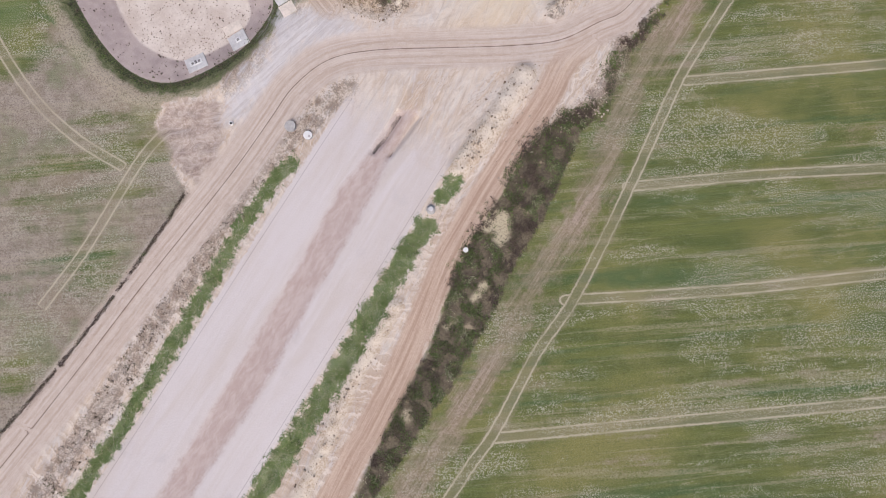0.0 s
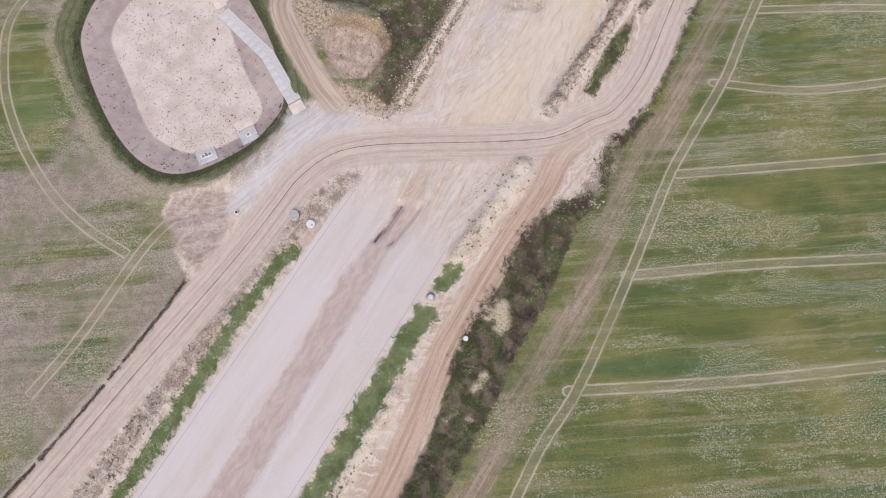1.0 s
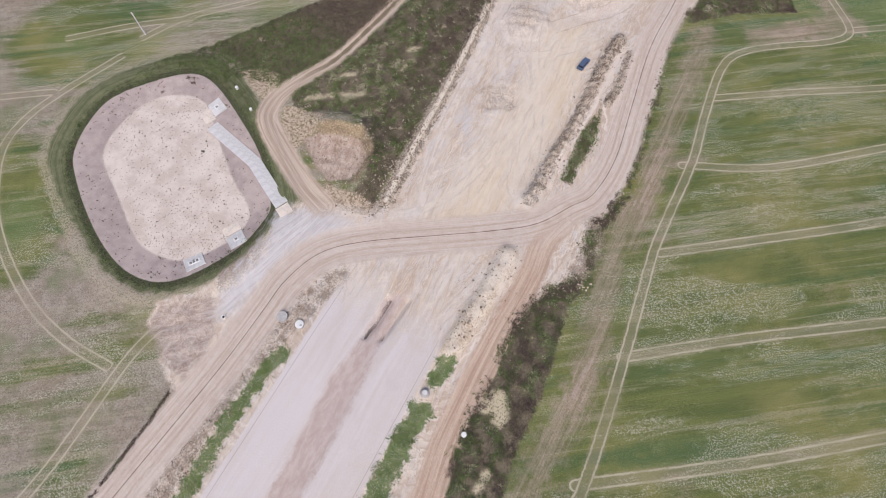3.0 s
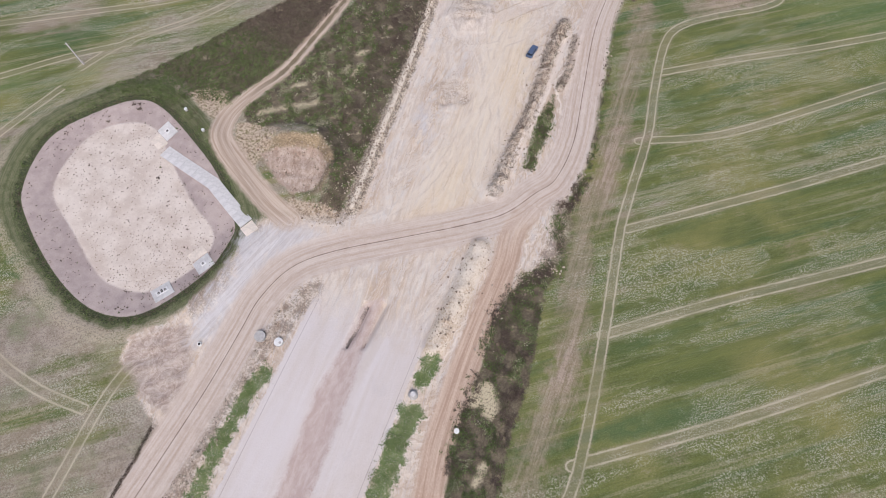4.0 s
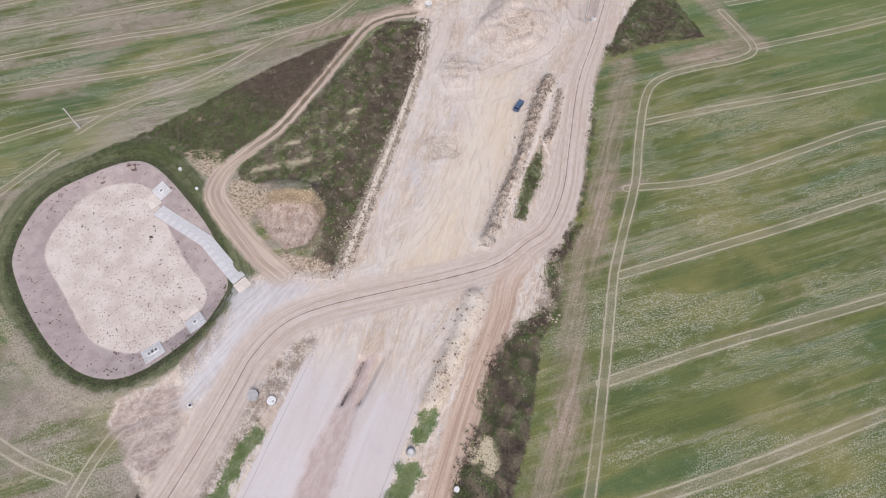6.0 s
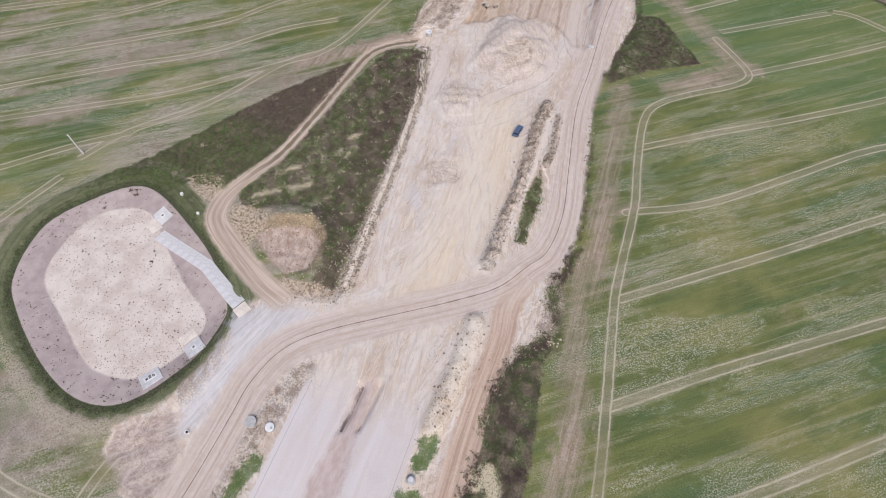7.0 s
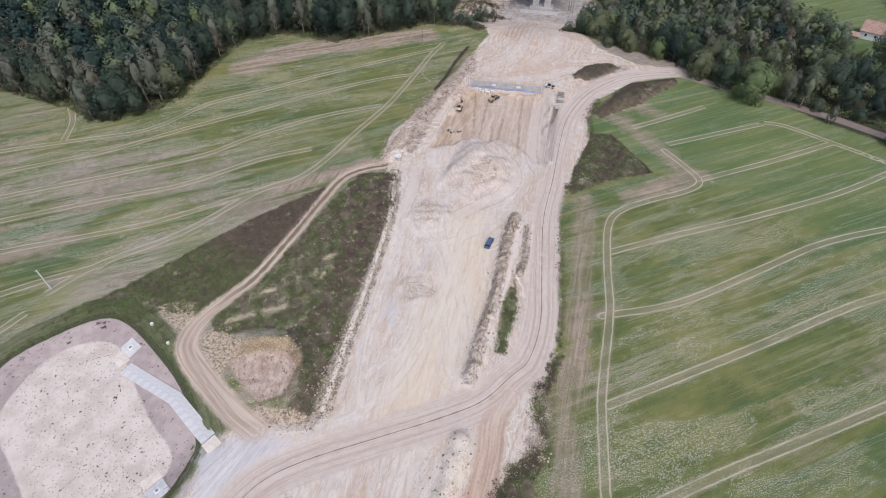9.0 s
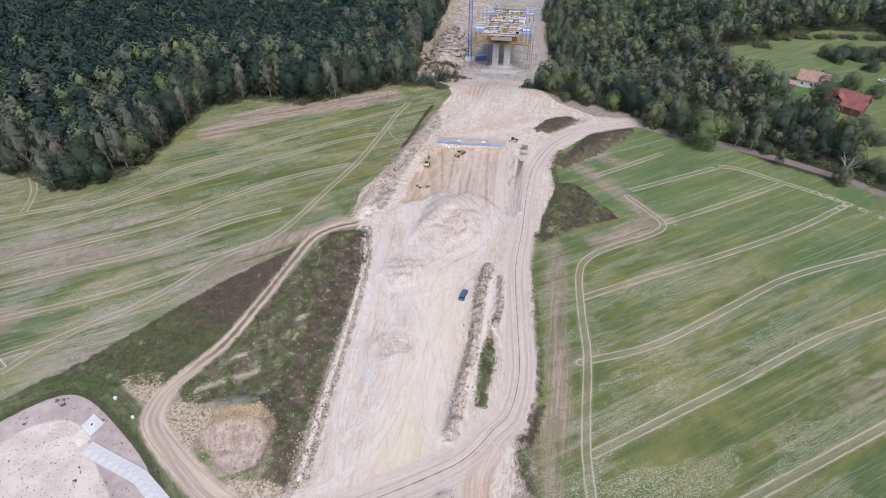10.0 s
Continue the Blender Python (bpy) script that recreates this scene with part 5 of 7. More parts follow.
def tree_parts(seed, tall, wide, low, count, size, slim=False, fineness=2):
    rng = np.random.default_rng(seed)
    c, ways, boughs = crown_points(rng, tall, wide, low, count, slim)
    v, f = leaf_cards(rng, c, rng.uniform(0.7, 1.3, len(c)) * size, 0.25, ways)
    bm = bmesh.new()
    lean = rng.uniform(-0.03, 0.03, 2) * tall
    axis = [(lean[0] * k, lean[1] * k, tall * 0.9 * k - 0.3) for k in (0, 0.25, 0.5, 0.75, 1.0)]
    r = 0.013 * tall
    tube(bm, axis, [r * 1.3, r, r * 0.75, r * 0.5, r * 0.15])
    for x, y, z, s in boughs[2::2]:
        k = max(0.2, z / tall - 0.2)
        base = (lean[0] * k, lean[1] * k, tall * 0.9 * k)
        tube(bm, [base, ((base[0] + x) / 2, (base[1] + y) / 2, (base[2] + z) / 2 + 0.3), (x, y, z)], [r * 0.4, r * 0.28, r * 0.08], 5)
    # inner mass of shaded foliage, so that no daylight falls through the whole crown
    core = bmesh.new()
    bmesh.ops.create_icosphere(core, subdivisions=fineness, radius=1.0)
    cv = np.array([q.co[:] for q in core.verts])
    cf = np.array([[q.index for q in face.verts] for face in core.faces])
    core.free()
    cn = cv.copy()
    shape = np.array([wide * 0.25, wide * 0.25, tall * (1 - low) * 0.30])
    cv = cv * shape * rng.uniform(0.78, 1.12, (len(cv), 1)) + (0, 0, (low + 0.47 * (1 - low)) * tall)
    f = np.concatenate([f, cf + len(v)])
    v = np.concatenate([v, cv])
    rounded_n = np.repeat(ways + rng.normal(size=ways.shape) * 0.10, 4, axis=0)
    rounded_n = np.concatenate([rounded_n, cn])
    return v, f, bm, rounded_n / np.linalg.norm(rounded_n, axis=1)[:, None]


KINDS = []
TREE_SPECS = (
    # seed, height, width, crown from, clumps, clump size, slim, tint, pale bark
    (101, 17, 11.0, 0.10, 2100, 0.34, False, 0.22, False),
    (102, 14, 11.5, 0.06, 2100, 0.33, False, 0.56, False),
    (103, 19, 7.0, 0.16, 1500, 0.31, True, 0.74, True),
    (104, 19, 9.5, 0.10, 1900, 0.35, False, 0.10, False),
    (105, 8, 8.5, 0.00, 1500, 0.30, False, 0.26, False),
    (106, 15, 10.0, 0.08, 2000, 0.34, False, 0.42, False),
    (107, 18, 7.0, 0.18, 1400, 0.30, True, 0.90, True),
)
for k, (seed, tall, wide, low, count, size, slim, tint, pale) in enumerate(TREE_SPECS):
    KINDS.append((tree_parts(seed, tall, wide, low, count, size, slim), tree_parts(seed, tall, wide, max(low, 0.3), 340, size * 1.7, slim, 1), tall, tint, pale, tree_parts(seed, tall, wide, 0.5, 170, size * 2.0, slim, 1)))

TREE_WORDS = ("tall dark green broadleaf tree at the wood's edge", "round green broadleaf tree at the wood's edge", "slender grey-leaved birch with a pale trunk",
              "tall deep green tree in the wood", "low spreading green tree by the field", "yellow-green broadleaf tree in the wood", "thin brownish birch losing its leaves")
masters = []
for k, ((v, f, bm, nn), _, tall, tint, pale, _) in enumerate(KINDS):
    crown = mesh_of("crown", v, f, [LEAF], np.full(len(v), tint), True)
    crown.normals_split_custom_set_from_vertices(nn.tolist())
    trunk = bpy.data.meshes.new("trunk")
    for face in bm.faces:
        face.smooth = True
    bm.to_mesh(trunk)
    trunk.materials.append(PALE_BARK if pale else BARK)
    masters.append((crown, trunk))


def plant_tree(k, x, y, z, size, turn, label=""):
    """A tree of its own: trunk and crown."""
    t = new("tree")
    t.matrix_basis = pose(x, y, z, 0, 0, turn) @ Matrix.Diagonal((size * 1.05, size * 1.05, size, 1))
    for name, me in (("trunk", masters[k][1]), ("crown", masters[k][0])):
        new(name, me).parent = t
    return tagged(t, label or TREE_WORDS[k], "tree", group="trees of the wood")


def wood(poly, gap, hole, seed):
    """Tree places at least about gap apart."""
    rng = np.random.default_rng(seed)
    q = np.array(poly)
    lo, hi = np.maximum(q.min(0), (-420, 100)), np.minimum(q.max(0), (330, 620))
    xs, ys = np.meshgrid(np.arange(lo[0], hi[0], gap), np.arange(lo[1], hi[1], gap))
    p = np.stack([xs.ravel(), ys.ravel()], 1) + rng.uniform(-0.42, 0.42, (xs.size, 2)) * gap
    d = sided(p, poly)
    keep = (d < -0.4) & hole(p)
    return p[keep], -d[keep]


def sight(p):
    """Keeps the ground that the hovering camera can ever see, with room to spare."""
    yaw = np.degrees(np.arctan2(-p[:, 0], p[:, 1])) - 10.7
    return (yaw > -46) & (yaw < 54) & (np.hypot(p[:, 0], p[:, 1]) < 500)


# single trees that stand out along the lane and round the gardens: place, kind, height
SOLO = ((65.7, 214.3, 1, 15.5), (79.5, 215.7, 2, 13.5), (84.8, 213.7, 2, 15), (57.5, 222.0, 0, 13), (59.2, 262.0, 2, 19), (54.0, 240.0, 5, 14), (75.4, 239.3, 5, 12), (84.8, 257.3, 6, 13),
        (94.3, 252.4, 3, 13), (125.0, 262.5, 0, 16), (97.5, 225.8, 0, 15), (107.9, 233.7, 3, 15), (113.3, 226.6, 0, 14.5), (121.4, 222.8, 5, 13), (130.0, 227.4, 5, 12), (100.1, 216.5, 0, 11), (108.4, 212.2, 3, 11), (117.0, 212.3, 0, 11))
SOLO_MORE = ((88.7, 224.8, 5, 12), (96.0, 237.6, 5, 14), (147.3, 287.9, 4, 7.5), (165.9, 312.7, 4, 6.5), (153.7, 277.0, 4, 6), (126.4, 203.0, 4, 7), (103.9, 209.1, 4, 4.5), (90.2, 212.8, 4, 4.5), (47.7, 228.8, 5, 13), (39.0, 242.1, 3, 14), (24.1, 252.1, 2, 14),
             (111.0, 275.9, 4, 8), (99.0, 264.1, 4, 8), (118.6, 240.3, 3, 12), (132.0, 236.0, 5, 10), (114.0, 252.0, 4, 7), (105.0, 246.0, 5, 11), (159.0, 284.0, 4, 4), (136.0, 228.0, 4, 6))
solo = SOLO + SOLO_MORE
apart = np.array([q[:2] for q in solo])
wl, dl = wood(WOOD_WEST, 6.6, lambda p: sight(p), 5)
wr_, dr_ = wood(WOOD_EAST, 7.0, lambda p: sight(p) & (sided(p, MEADOW) > 3) & (sided(p, GARDEN) > 4) & (along(p, LANE)[0] > 5) & (np.min(np.hypot(p[:, None, 0] - apart[:, 0], p[:, None, 1] - apart[:, 1]), axis=1) > 5.0), 6)
clear_r = np.minimum(sided(wr_, MEADOW), sided(wr_, GARDEN))
order_l, order_r = np.argsort(dl), np.argsort(dr_)
rng = np.random.default_rng(8)
near, far = [], []
for p, d, order, quota, side in ((wl, dl, order_l, 160, 0), (wr_, dr_, order_r, 90, 1)):
    for rank, i in enumerate(order):
        x, y = p[i]
        if side == 0:
            # birches and mixed trees in front, dark wood with haze-blue leaves behind
            k = int(rng.choice([0, 1, 2, 3, 4, 5, 6], p=[.24, .01, .26, .28, .03, .04, .14] if d[i] < 50 else [.26, .02, .04, .62, .01, .04, .01]))
            s = rng.uniform(0.9, 1.2) * (1.1 if d[i] > 40 else 1)
        else:
            k = int(rng.choice([0, 1, 2, 3, 4, 5, 6], p=[.10, .16, .26, .02, .10, .26, .10]))
            s = rng.uniform(0.6, 0.85) if d[i] < 25 else rng.uniform(0.75, 1.0)
            if x > 70 and y < 275:
                s *= 0.8
        if d[i] < 4:
            s *= rng.uniform(0.6, 0.95)
        if side == 1:
            d[i] = min(d[i], clear_r[i])
        (near if rank < quota else far).append((k, x, y, s, rng.uniform(0, 360), d[i]))
for x, y, k, tall in solo:
    near.append((k, x, y, tall / TREE_SPECS[k][1], rng.uniform(0, 360), 0))
for k, x, y, s, turn, deep in near:
    plant_tree(k, x, y, ground_z(x, y) - 0.1, s, turn)
vs, fs, ts, ns, base = [], [], [], [], 0
for k, x, y, s, turn, deep in far:
    _, (v, f, bm, nn), tall, tint, pale, tops = KINDS[k]
    if deep > 16:
        v, f, bm, nn = tops
    a = radians(turn)
    spin = np.array([[math.cos(a), math.sin(a)], [-math.sin(a), math.cos(a)]])
    r = v[:, :2] @ spin * s * 1.05
    ns.append(np.column_stack([nn[:, :2] @ spin, nn[:, 2]]))
    vs.append(np.column_stack([r + (x, y), v[:, 2] * s + ground_z(x, y)]))
    fs.append(f + base)
    ts.append(np.full(len(v), np.clip(tint + rng.normal() * 0.07, 0, 1)))
    base += len(v)
far_mesh = mesh_of("far_wood", np.vstack(vs), np.vstack(fs), [LEAF], np.concatenate(ts), True)
far_mesh.normals_split_custom_set_from_vertices(np.vstack(ns).tolist())
tagged(new("far_wood", far_mesh), "dense mixed wood of dark and grey-green trees", "wood", kind="stuff")

# undergrowth along the edges of the wood
edge = []
for poly, seed in ((WOOD_WEST, 41), (WOOD_EAST, 42)):
    q = np.array(poly)
    lo, hi = np.maximum(q.min(0), (-230, 130)), np.minimum(q.max(0), (180, 320))
    c = rng.uniform(lo, hi, (30000, 2))
    d = sided(c, poly)
    edge.append(c[(d < (0.6 if seed == 41 else -5.5)) & (d > (-7 if seed == 41 else -16)) & (along(c, LANE)[0] > 3.0) & (sided(c, GARDEN) > 0)])
c = rng.uniform((85, 285), (215, 400), (16000, 2))
edge.append(c[(sided(c, MEADOW) > 0.5) & (sided(c, MEADOW) < 13) & (sided(c, WOOD_EAST) < 0) & (sided(c, GARDEN) > 1)])
p = np.vstack(edge)
bushes("undergrowth", "dark green undergrowth at the foot of the wood", p, rng, 1.0, 1.6, 10, 0.34, tints_for(p, 43, 0.46, 0.3), "undergrowth")
slope = np.vstack([rng.normal(size=(90, 2)) * s_ + c_ for c_, s_ in (((-66, 257), (3.5, 1.6)), ((-58, 259), (4.0, 2.0)), ((-51, 256), (2.0, 1.4)), ((-8, 272), (1.8, 2.4)), ((3, 287), (2.6, 3.0)), ((8, 262), (3.0, 2.6)), ((-58, 280), (4.0, 3.0)), ((-63, 303), (3.0, 3.5)), ((-57, 312), (4.0, 2.5)), ((-51, 296), (3.5, 2.0)), ((-72, 322), (3.0, 8.0)))])
bushes("slope_bushes", "dark bushes on the cut valley slope", slope, rng, 1.0, 1.7, 12, 0.38, tints_for(slope, 45, 0.36, 0.25), "bushes")
# thin dark hedge in the ditch between the west field and the site
q = np.array([(-54.2, 192.0), (-53.9, 195.3), (-52.6, 217.3), (-50.6, 234.4)])
f = rng.random((620, 1)) * (len(q) - 1)
i = f[:, 0].astype(int)
dh = q[i] + (q[i + 1] - q[i]) * (f - i[:, None]) + rng.normal(size=(620, 2)) * (0.35, 0.3)
dh = dh[waves(dh, 9, 61, 2) > -0.25 - 0.6 * (dh[:, 1] > 195)]
bushes("ditch_hedge", "thin dark hedge along the ditch by the field", dh, rng, 0.45, 0.5, 9, 0.2, tints_for(dh, 62, 0.2, 0.25), "hedge")
# shrubs round the meadow
mh = np.vstack([np.column_stack([x0 + rng.uniform(-5, 5, 60), y0 + rng.uniform(-3, 3, 60)]) for x0, y0 in ((158, 333), (168, 331), (178, 329), (188, 331), (120, 342), (134, 357), (146, 361), (160, 363), (174, 365), (188, 365))])
bushes("meadow_shrubs", "dark shrubs growing round the meadow", mh, rng, 1.6, 2.6, 14, 0.5, tints_for(mh, 63, 0.46, 0.15), "shrubs")
# weeds on the ragged eastern edge of the site
q = np.array(rounded(SITE_EAST[8:26], 8))
i = rng.integers(0, len(q) - 1, 3300)
ew = q[i] + (q[i + 1] - q[i]) * rng.random((len(i), 1)) + rng.normal(size=(len(i), 2)) * (0.9, 0.9) + (0.5, 0)
ew = ew[(waves(ew, 9, 52, 3) > -0.22) & (along(ew, CROSS_C)[0] > 4.2)]
bushes("edge_weeds", "brown and green weeds along the edge of the site", ew, rng, 0.5, 0.35, 8, 0.15, tints_for(ew, 53, 0.42, 0.5), "weeds")


# ---------------------------------------------------------------- things: helpers and paints
CONCRETE = plain("concrete", tone(188, 183, 178), 0.85, grain=2.2, vary=0.14, bump=0.25)
PALE_CONCRETE = plain("pale_concrete", tone(213, 209, 205), 0.85, grain=2.0, vary=0.1, bump=0.2)
CREAM_CONCRETE = plain("cream_concrete", tone(226, 213, 198), 0.88, grain=2.0, vary=0.1, bump=0.25)
# dark parts, and the shade in the pipe and under the deck
DARK = plain("dark_parts_and_shade", tone(46, 44, 44), 0.9, grain=4.0)
RUBBER = plain("rubber", tone(62, 58, 55), 0.85, grain=8.0)
STEEL = plain("steel", tone(120, 122, 126), 0.45, 0.8, 5.0)
WHITE = plain("white_paint", tone(232, 230, 226), 0.6, grain=3.0, vary=0.07)
YELLOW = plain("yellow_paint", tone(188, 156, 96), 0.55, grain=3.0, vary=0.2)
MACHINE = plain("worn_machine_paint", tone(188, 166, 132), 0.6, grain=3.0, vary=0.25)
DULL_WHITE = plain("dusty_white", tone(206, 196, 180), 0.7, grain=3.0, vary=0.15)
BLUE = plain("blue_paint", tone(98, 128, 178), 0.5, grain=3.0, vary=0.2)
PALE_BLUE = plain("pale_blue_sheet", tone(156, 168, 194), 0.5, grain=1.0, vary=0.18)
CAR_PAINT = plain("car_paint", tone(98, 112, 138), 0.3, 0.2, 2.0, 0.06)
GLASS = plain("dark_glass", tone(44, 52, 64), 0.08, 0.0, 2.0, 0.05)
TIMBER = plain("timber", tone(176, 150, 110), 0.8, grain=3.0, vary=0.25)
GREY_TIMBER = plain("grey_timber", tone(150, 140, 126), 0.85, grain=3.0, vary=0.25)
RED_TILE = plain("red_tile", tone(150, 100, 92), 0.85, grain=2.0, vary=0.22, bump=0.4)
PINK_TILE = plain("pink_tile", tone(176, 146, 130), 0.85, grain=2.0, vary=0.16, bump=0.4)
BRICK_RED = plain("brick_red", tone(126, 86, 80), 0.85, grain=4.0, vary=0.2)
STONE = plain("stone", tone(190, 176, 158), 0.9, grain=2.0, vary=0.25, bump=0.5)
SAND_BAG = plain("woven_white", tone(226, 224, 220), 0.8, grain=5.0, vary=0.1)


def part(name, bm, material, parent, label=""):
    """Links a bmesh as one mesh object under a thing or a part."""
    me = bpy.data.meshes.new(name)
    bmesh.ops.recalc_face_normals(bm, faces=bm.faces)
    bm.to_mesh(me)
    bm.free()
    me.materials.append(material)
    ob = new(name, me)
    ob.parent = parent
    return tagged(ob, label)


def block(bm, at, size, turn=0.0, pitch=0.0, roll=0.0, bevel=0.0, taper=1.0):
    """A box with bevelled edges; taper narrows its top."""
    r = bmesh.ops.create_cube(bm, size=1.0)
    for v in r["verts"]:
        if v.co.z > 0:
            v.co.x *= taper
            v.co.y *= taper
    m = pose(*at, roll, pitch, turn) @ Matrix.Diagonal((*size, 1))
    bmesh.ops.transform(bm, matrix=m, verts=r["verts"])
    if bevel:
        edges = {e for v in r["verts"] for e in v.link_edges}
        bmesh.ops.bevel(bm, geom=list(edges), offset=bevel, segments=2, affect="EDGES", profile=0.6)
    return bm


def boxed(at, size, **how):
    return block(bmesh.new(), at, size, **how)


def drum(bm, at, radius, tall, sides=24, axis="z", top=None, bevel=0.0):
    r = bmesh.ops.create_cone(bm, cap_ends=True, segments=sides, radius1=radius, radius2=radius if top is None else top, depth=tall)
    turn = {"z": (0, 0, 0), "x": (0, 90, 0), "y": (90, 0, 0)}[axis]
    if bevel:
        caps = [e for e in {e for v in r["verts"] for e in v.link_edges} if any(len(f.verts) > 4 for f in e.link_faces)]
        r2 = bmesh.ops.bevel(bm, geom=caps, offset=bevel, segments=2, affect="EDGES", profile=0.5)
        verts = list({v for f in r2["faces"] for v in f.verts} | {v for v in r["verts"] if v.is_valid})
    else:
        verts = r["verts"]
    bmesh.ops.transform(bm, matrix=pose(*at, *turn), verts=verts)
    return bm


def drummed(at, radius, tall, **how):
    return drum(bmesh.new(), at, radius, tall, **how)


def rod(bm, a, b, r, sides=6):
    tube(bm, [a, b], [r, r], sides)
    return bm


def thing(name, x, y, turn=0.0, label="", category="", group="", z=None):
    ob = new(name)
    ob.matrix_basis = pose(x, y, ground_z(x, y) if z is None else z, 0, 0, turn)
    return tagged(ob, label, category, group)


# ---------------------------------------------------------------- wells and pipes
def well(x, y, radius, tall, lid, label, hatch=True):
    t = thing("well_ring", x, y, 20, label, "well", "concrete wells")
    part("ring", drummed((0, 0, tall / 2 - 0.15), radius, tall, sides=40, bevel=0.05), CONCRETE, t)
    cover = part("lid", drummed((0, 0, tall - 0.15 + 0.09), radius * 1.04, 0.18, sides=40, bevel=0.04), lid, t)
    if hatch:
        part("hatch", drummed((radius * 0.42, -radius * 0.2, tall + 0.06), radius * 0.3, 0.1, sides=20, bevel=0.02), CONCRETE, cover)
    return t


well(-46.4, 15.3, 1.10, 1.1, CONCRETE, "wide grey concrete well ring with a closed lid")
well(-42.3, 15.6, 0.88, 0.8, WHITE, "white-lidded concrete well ring beside the road")
well(-54.3, 143.2, 1.0, 1.4, WHITE, "white-lidded concrete well ring on bare soil")
t = thing("well_cone", -12.3, 15.5, 0, "grey concrete well with a narrower neck", "well", "concrete wells")
part("ring", drummed((0, 0, 0.25), 0.95, 0.8, sides=36, bevel=0.04), CONCRETE, t)
part("cone", drummed((0, 0, 0.95), 0.92, 0.6, sides=36, top=0.5), CONCRETE, t)
part("lid", drummed((0, 0, 1.3), 0.5, 0.12, sides=28, bevel=0.03), PALE_CONCRETE, t)
for x, y, r in ((-1.9, 12.1, 0.5), (-92.3, 60.7, 0.4), (-84.8, 56.6, 0.36)):
    t = thing("small_well", x, y, 0, "small cream concrete well head in the weeds", "well", "small well heads")
    part("ring", drummed((0, 0, 0.2), r, 0.8, sides=24, bevel=0.03), PALE_CONCRETE, t)
    part("lid", drummed((0, 0, 0.64), r * 1.06, 0.1, sides=24, bevel=0.03), WHITE, t)
t = thing("drain_pipe", -57.5, 9.5, 25, "short white drain pipe with a dark opening", "pipe")
part("pipe", drummed((0, 0, 0.3), 0.42, 0.7, sides=24, bevel=0.05), WHITE, t)
# dark disc on the closed drum paints the shaded hollow
part("bore_shade", drummed((0.08, -0.05, 0.655), 0.26, 0.05, sides=20), DARK, t)

# ---------------------------------------------------------------- basin fittings
def laid(name, x, y, turn, label, category, group):
    """An Empty that lies on the slope of the ground."""
    a = radians(turn)
    rise = [ground_z(x + k * 1.5 * math.cos(a), y + k * 1.5 * math.sin(a)) for k in (-1, 1)]
    side = [ground_z(x - k * 1.5 * math.sin(a), y + k * 1.5 * math.cos(a)) for k in (-1, 1)]
    t = tagged(new(name), label, category, group)
    t.matrix_basis = pose(x, y, sum(rise + side) / 4 + 0.02, 0, 0, turn) @ pose(0, 0, 0, math.degrees(math.atan2(side[1] - side[0], 3)), -math.degrees(math.atan2(rise[1] - rise[0], 3)), 0)
    return t


def apron(x, y, turn, long, wide, label, grates):
    """A concrete plate on the basin slope with a shaft and its grates."""
    t = laid("concrete_apron", x, y, turn, label, "concrete slab", "basin aprons")
    part("panel", boxed((0, 0, 0), (long, wide, 0.36), bevel=0.04), PALE_CONCRETE, t)
    for s in (-1, 1):
        part("lip", boxed((s * (long / 2 - 0.1), 0, 0.2), (0.2, wide, 0.1), bevel=0.03), PALE_CONCRETE, t)
    shaft = part("shaft", boxed((0, 0, 0.22), (0.45 + 0.75 * grates, 1.1, 0.26), bevel=0.03), WHITE, t)
    for k in range(grates):
        u = (k - (grates - 1) / 2) * 0.75
        part("grate", boxed((u, 0.1 * (k % 2), 0.365), (0.5, 0.62 + 0.2 * (k % 2), 0.06)), DARK, shaft)
        for i in (-1, 0, 1):
            part("grate_bar", boxed((u, 0.1 * (k % 2) + 0.2 * i, 0.41), (0.5, 0.07, 0.04)), CONCRETE, shaft)
    return t


def plate(x, y, turn, long, wide, label):
    """A cream concrete plate, cast in two fields."""
    t = laid("concrete_plate", x, y, turn, label, "concrete slab", "cream plates")
    for s in (-1, 1):
        part("field", boxed((s * long / 4, 0, -0.02), (long / 2 - 0.02, wide, 0.3), bevel=0.03), CREAM_CONCRETE, t)
    return t


apron(-66.7, 25.7, 62, 4.0, 4.1, "pale concrete apron with a small grated shaft", 1)
apron(-71.6, 16.8, 58, 4.3, 3.7, "pale concrete apron with a row of dark grates", 3)
apron(-94.1, 54.0, -25, 4.4, 3.6, "pale concrete inlet apron on the basin slope", 1)
plate(-69.6, 27.4, 62, 4.0, 2.2, "cream concrete plate at the foot of an apron")
plate(-94.7, 50.7, -27, 3.9, 2.8, "cream concrete plate on the sandy basin floor")
plate(-60.9, 36.7, -28, 2.8, 3.2, "cream concrete plate at the chute's upper end")
chute = tagged(new("concrete_chute"), "pale concrete chute running down into the basin", "chute")
chute.location = (-75, 44, -0.8)
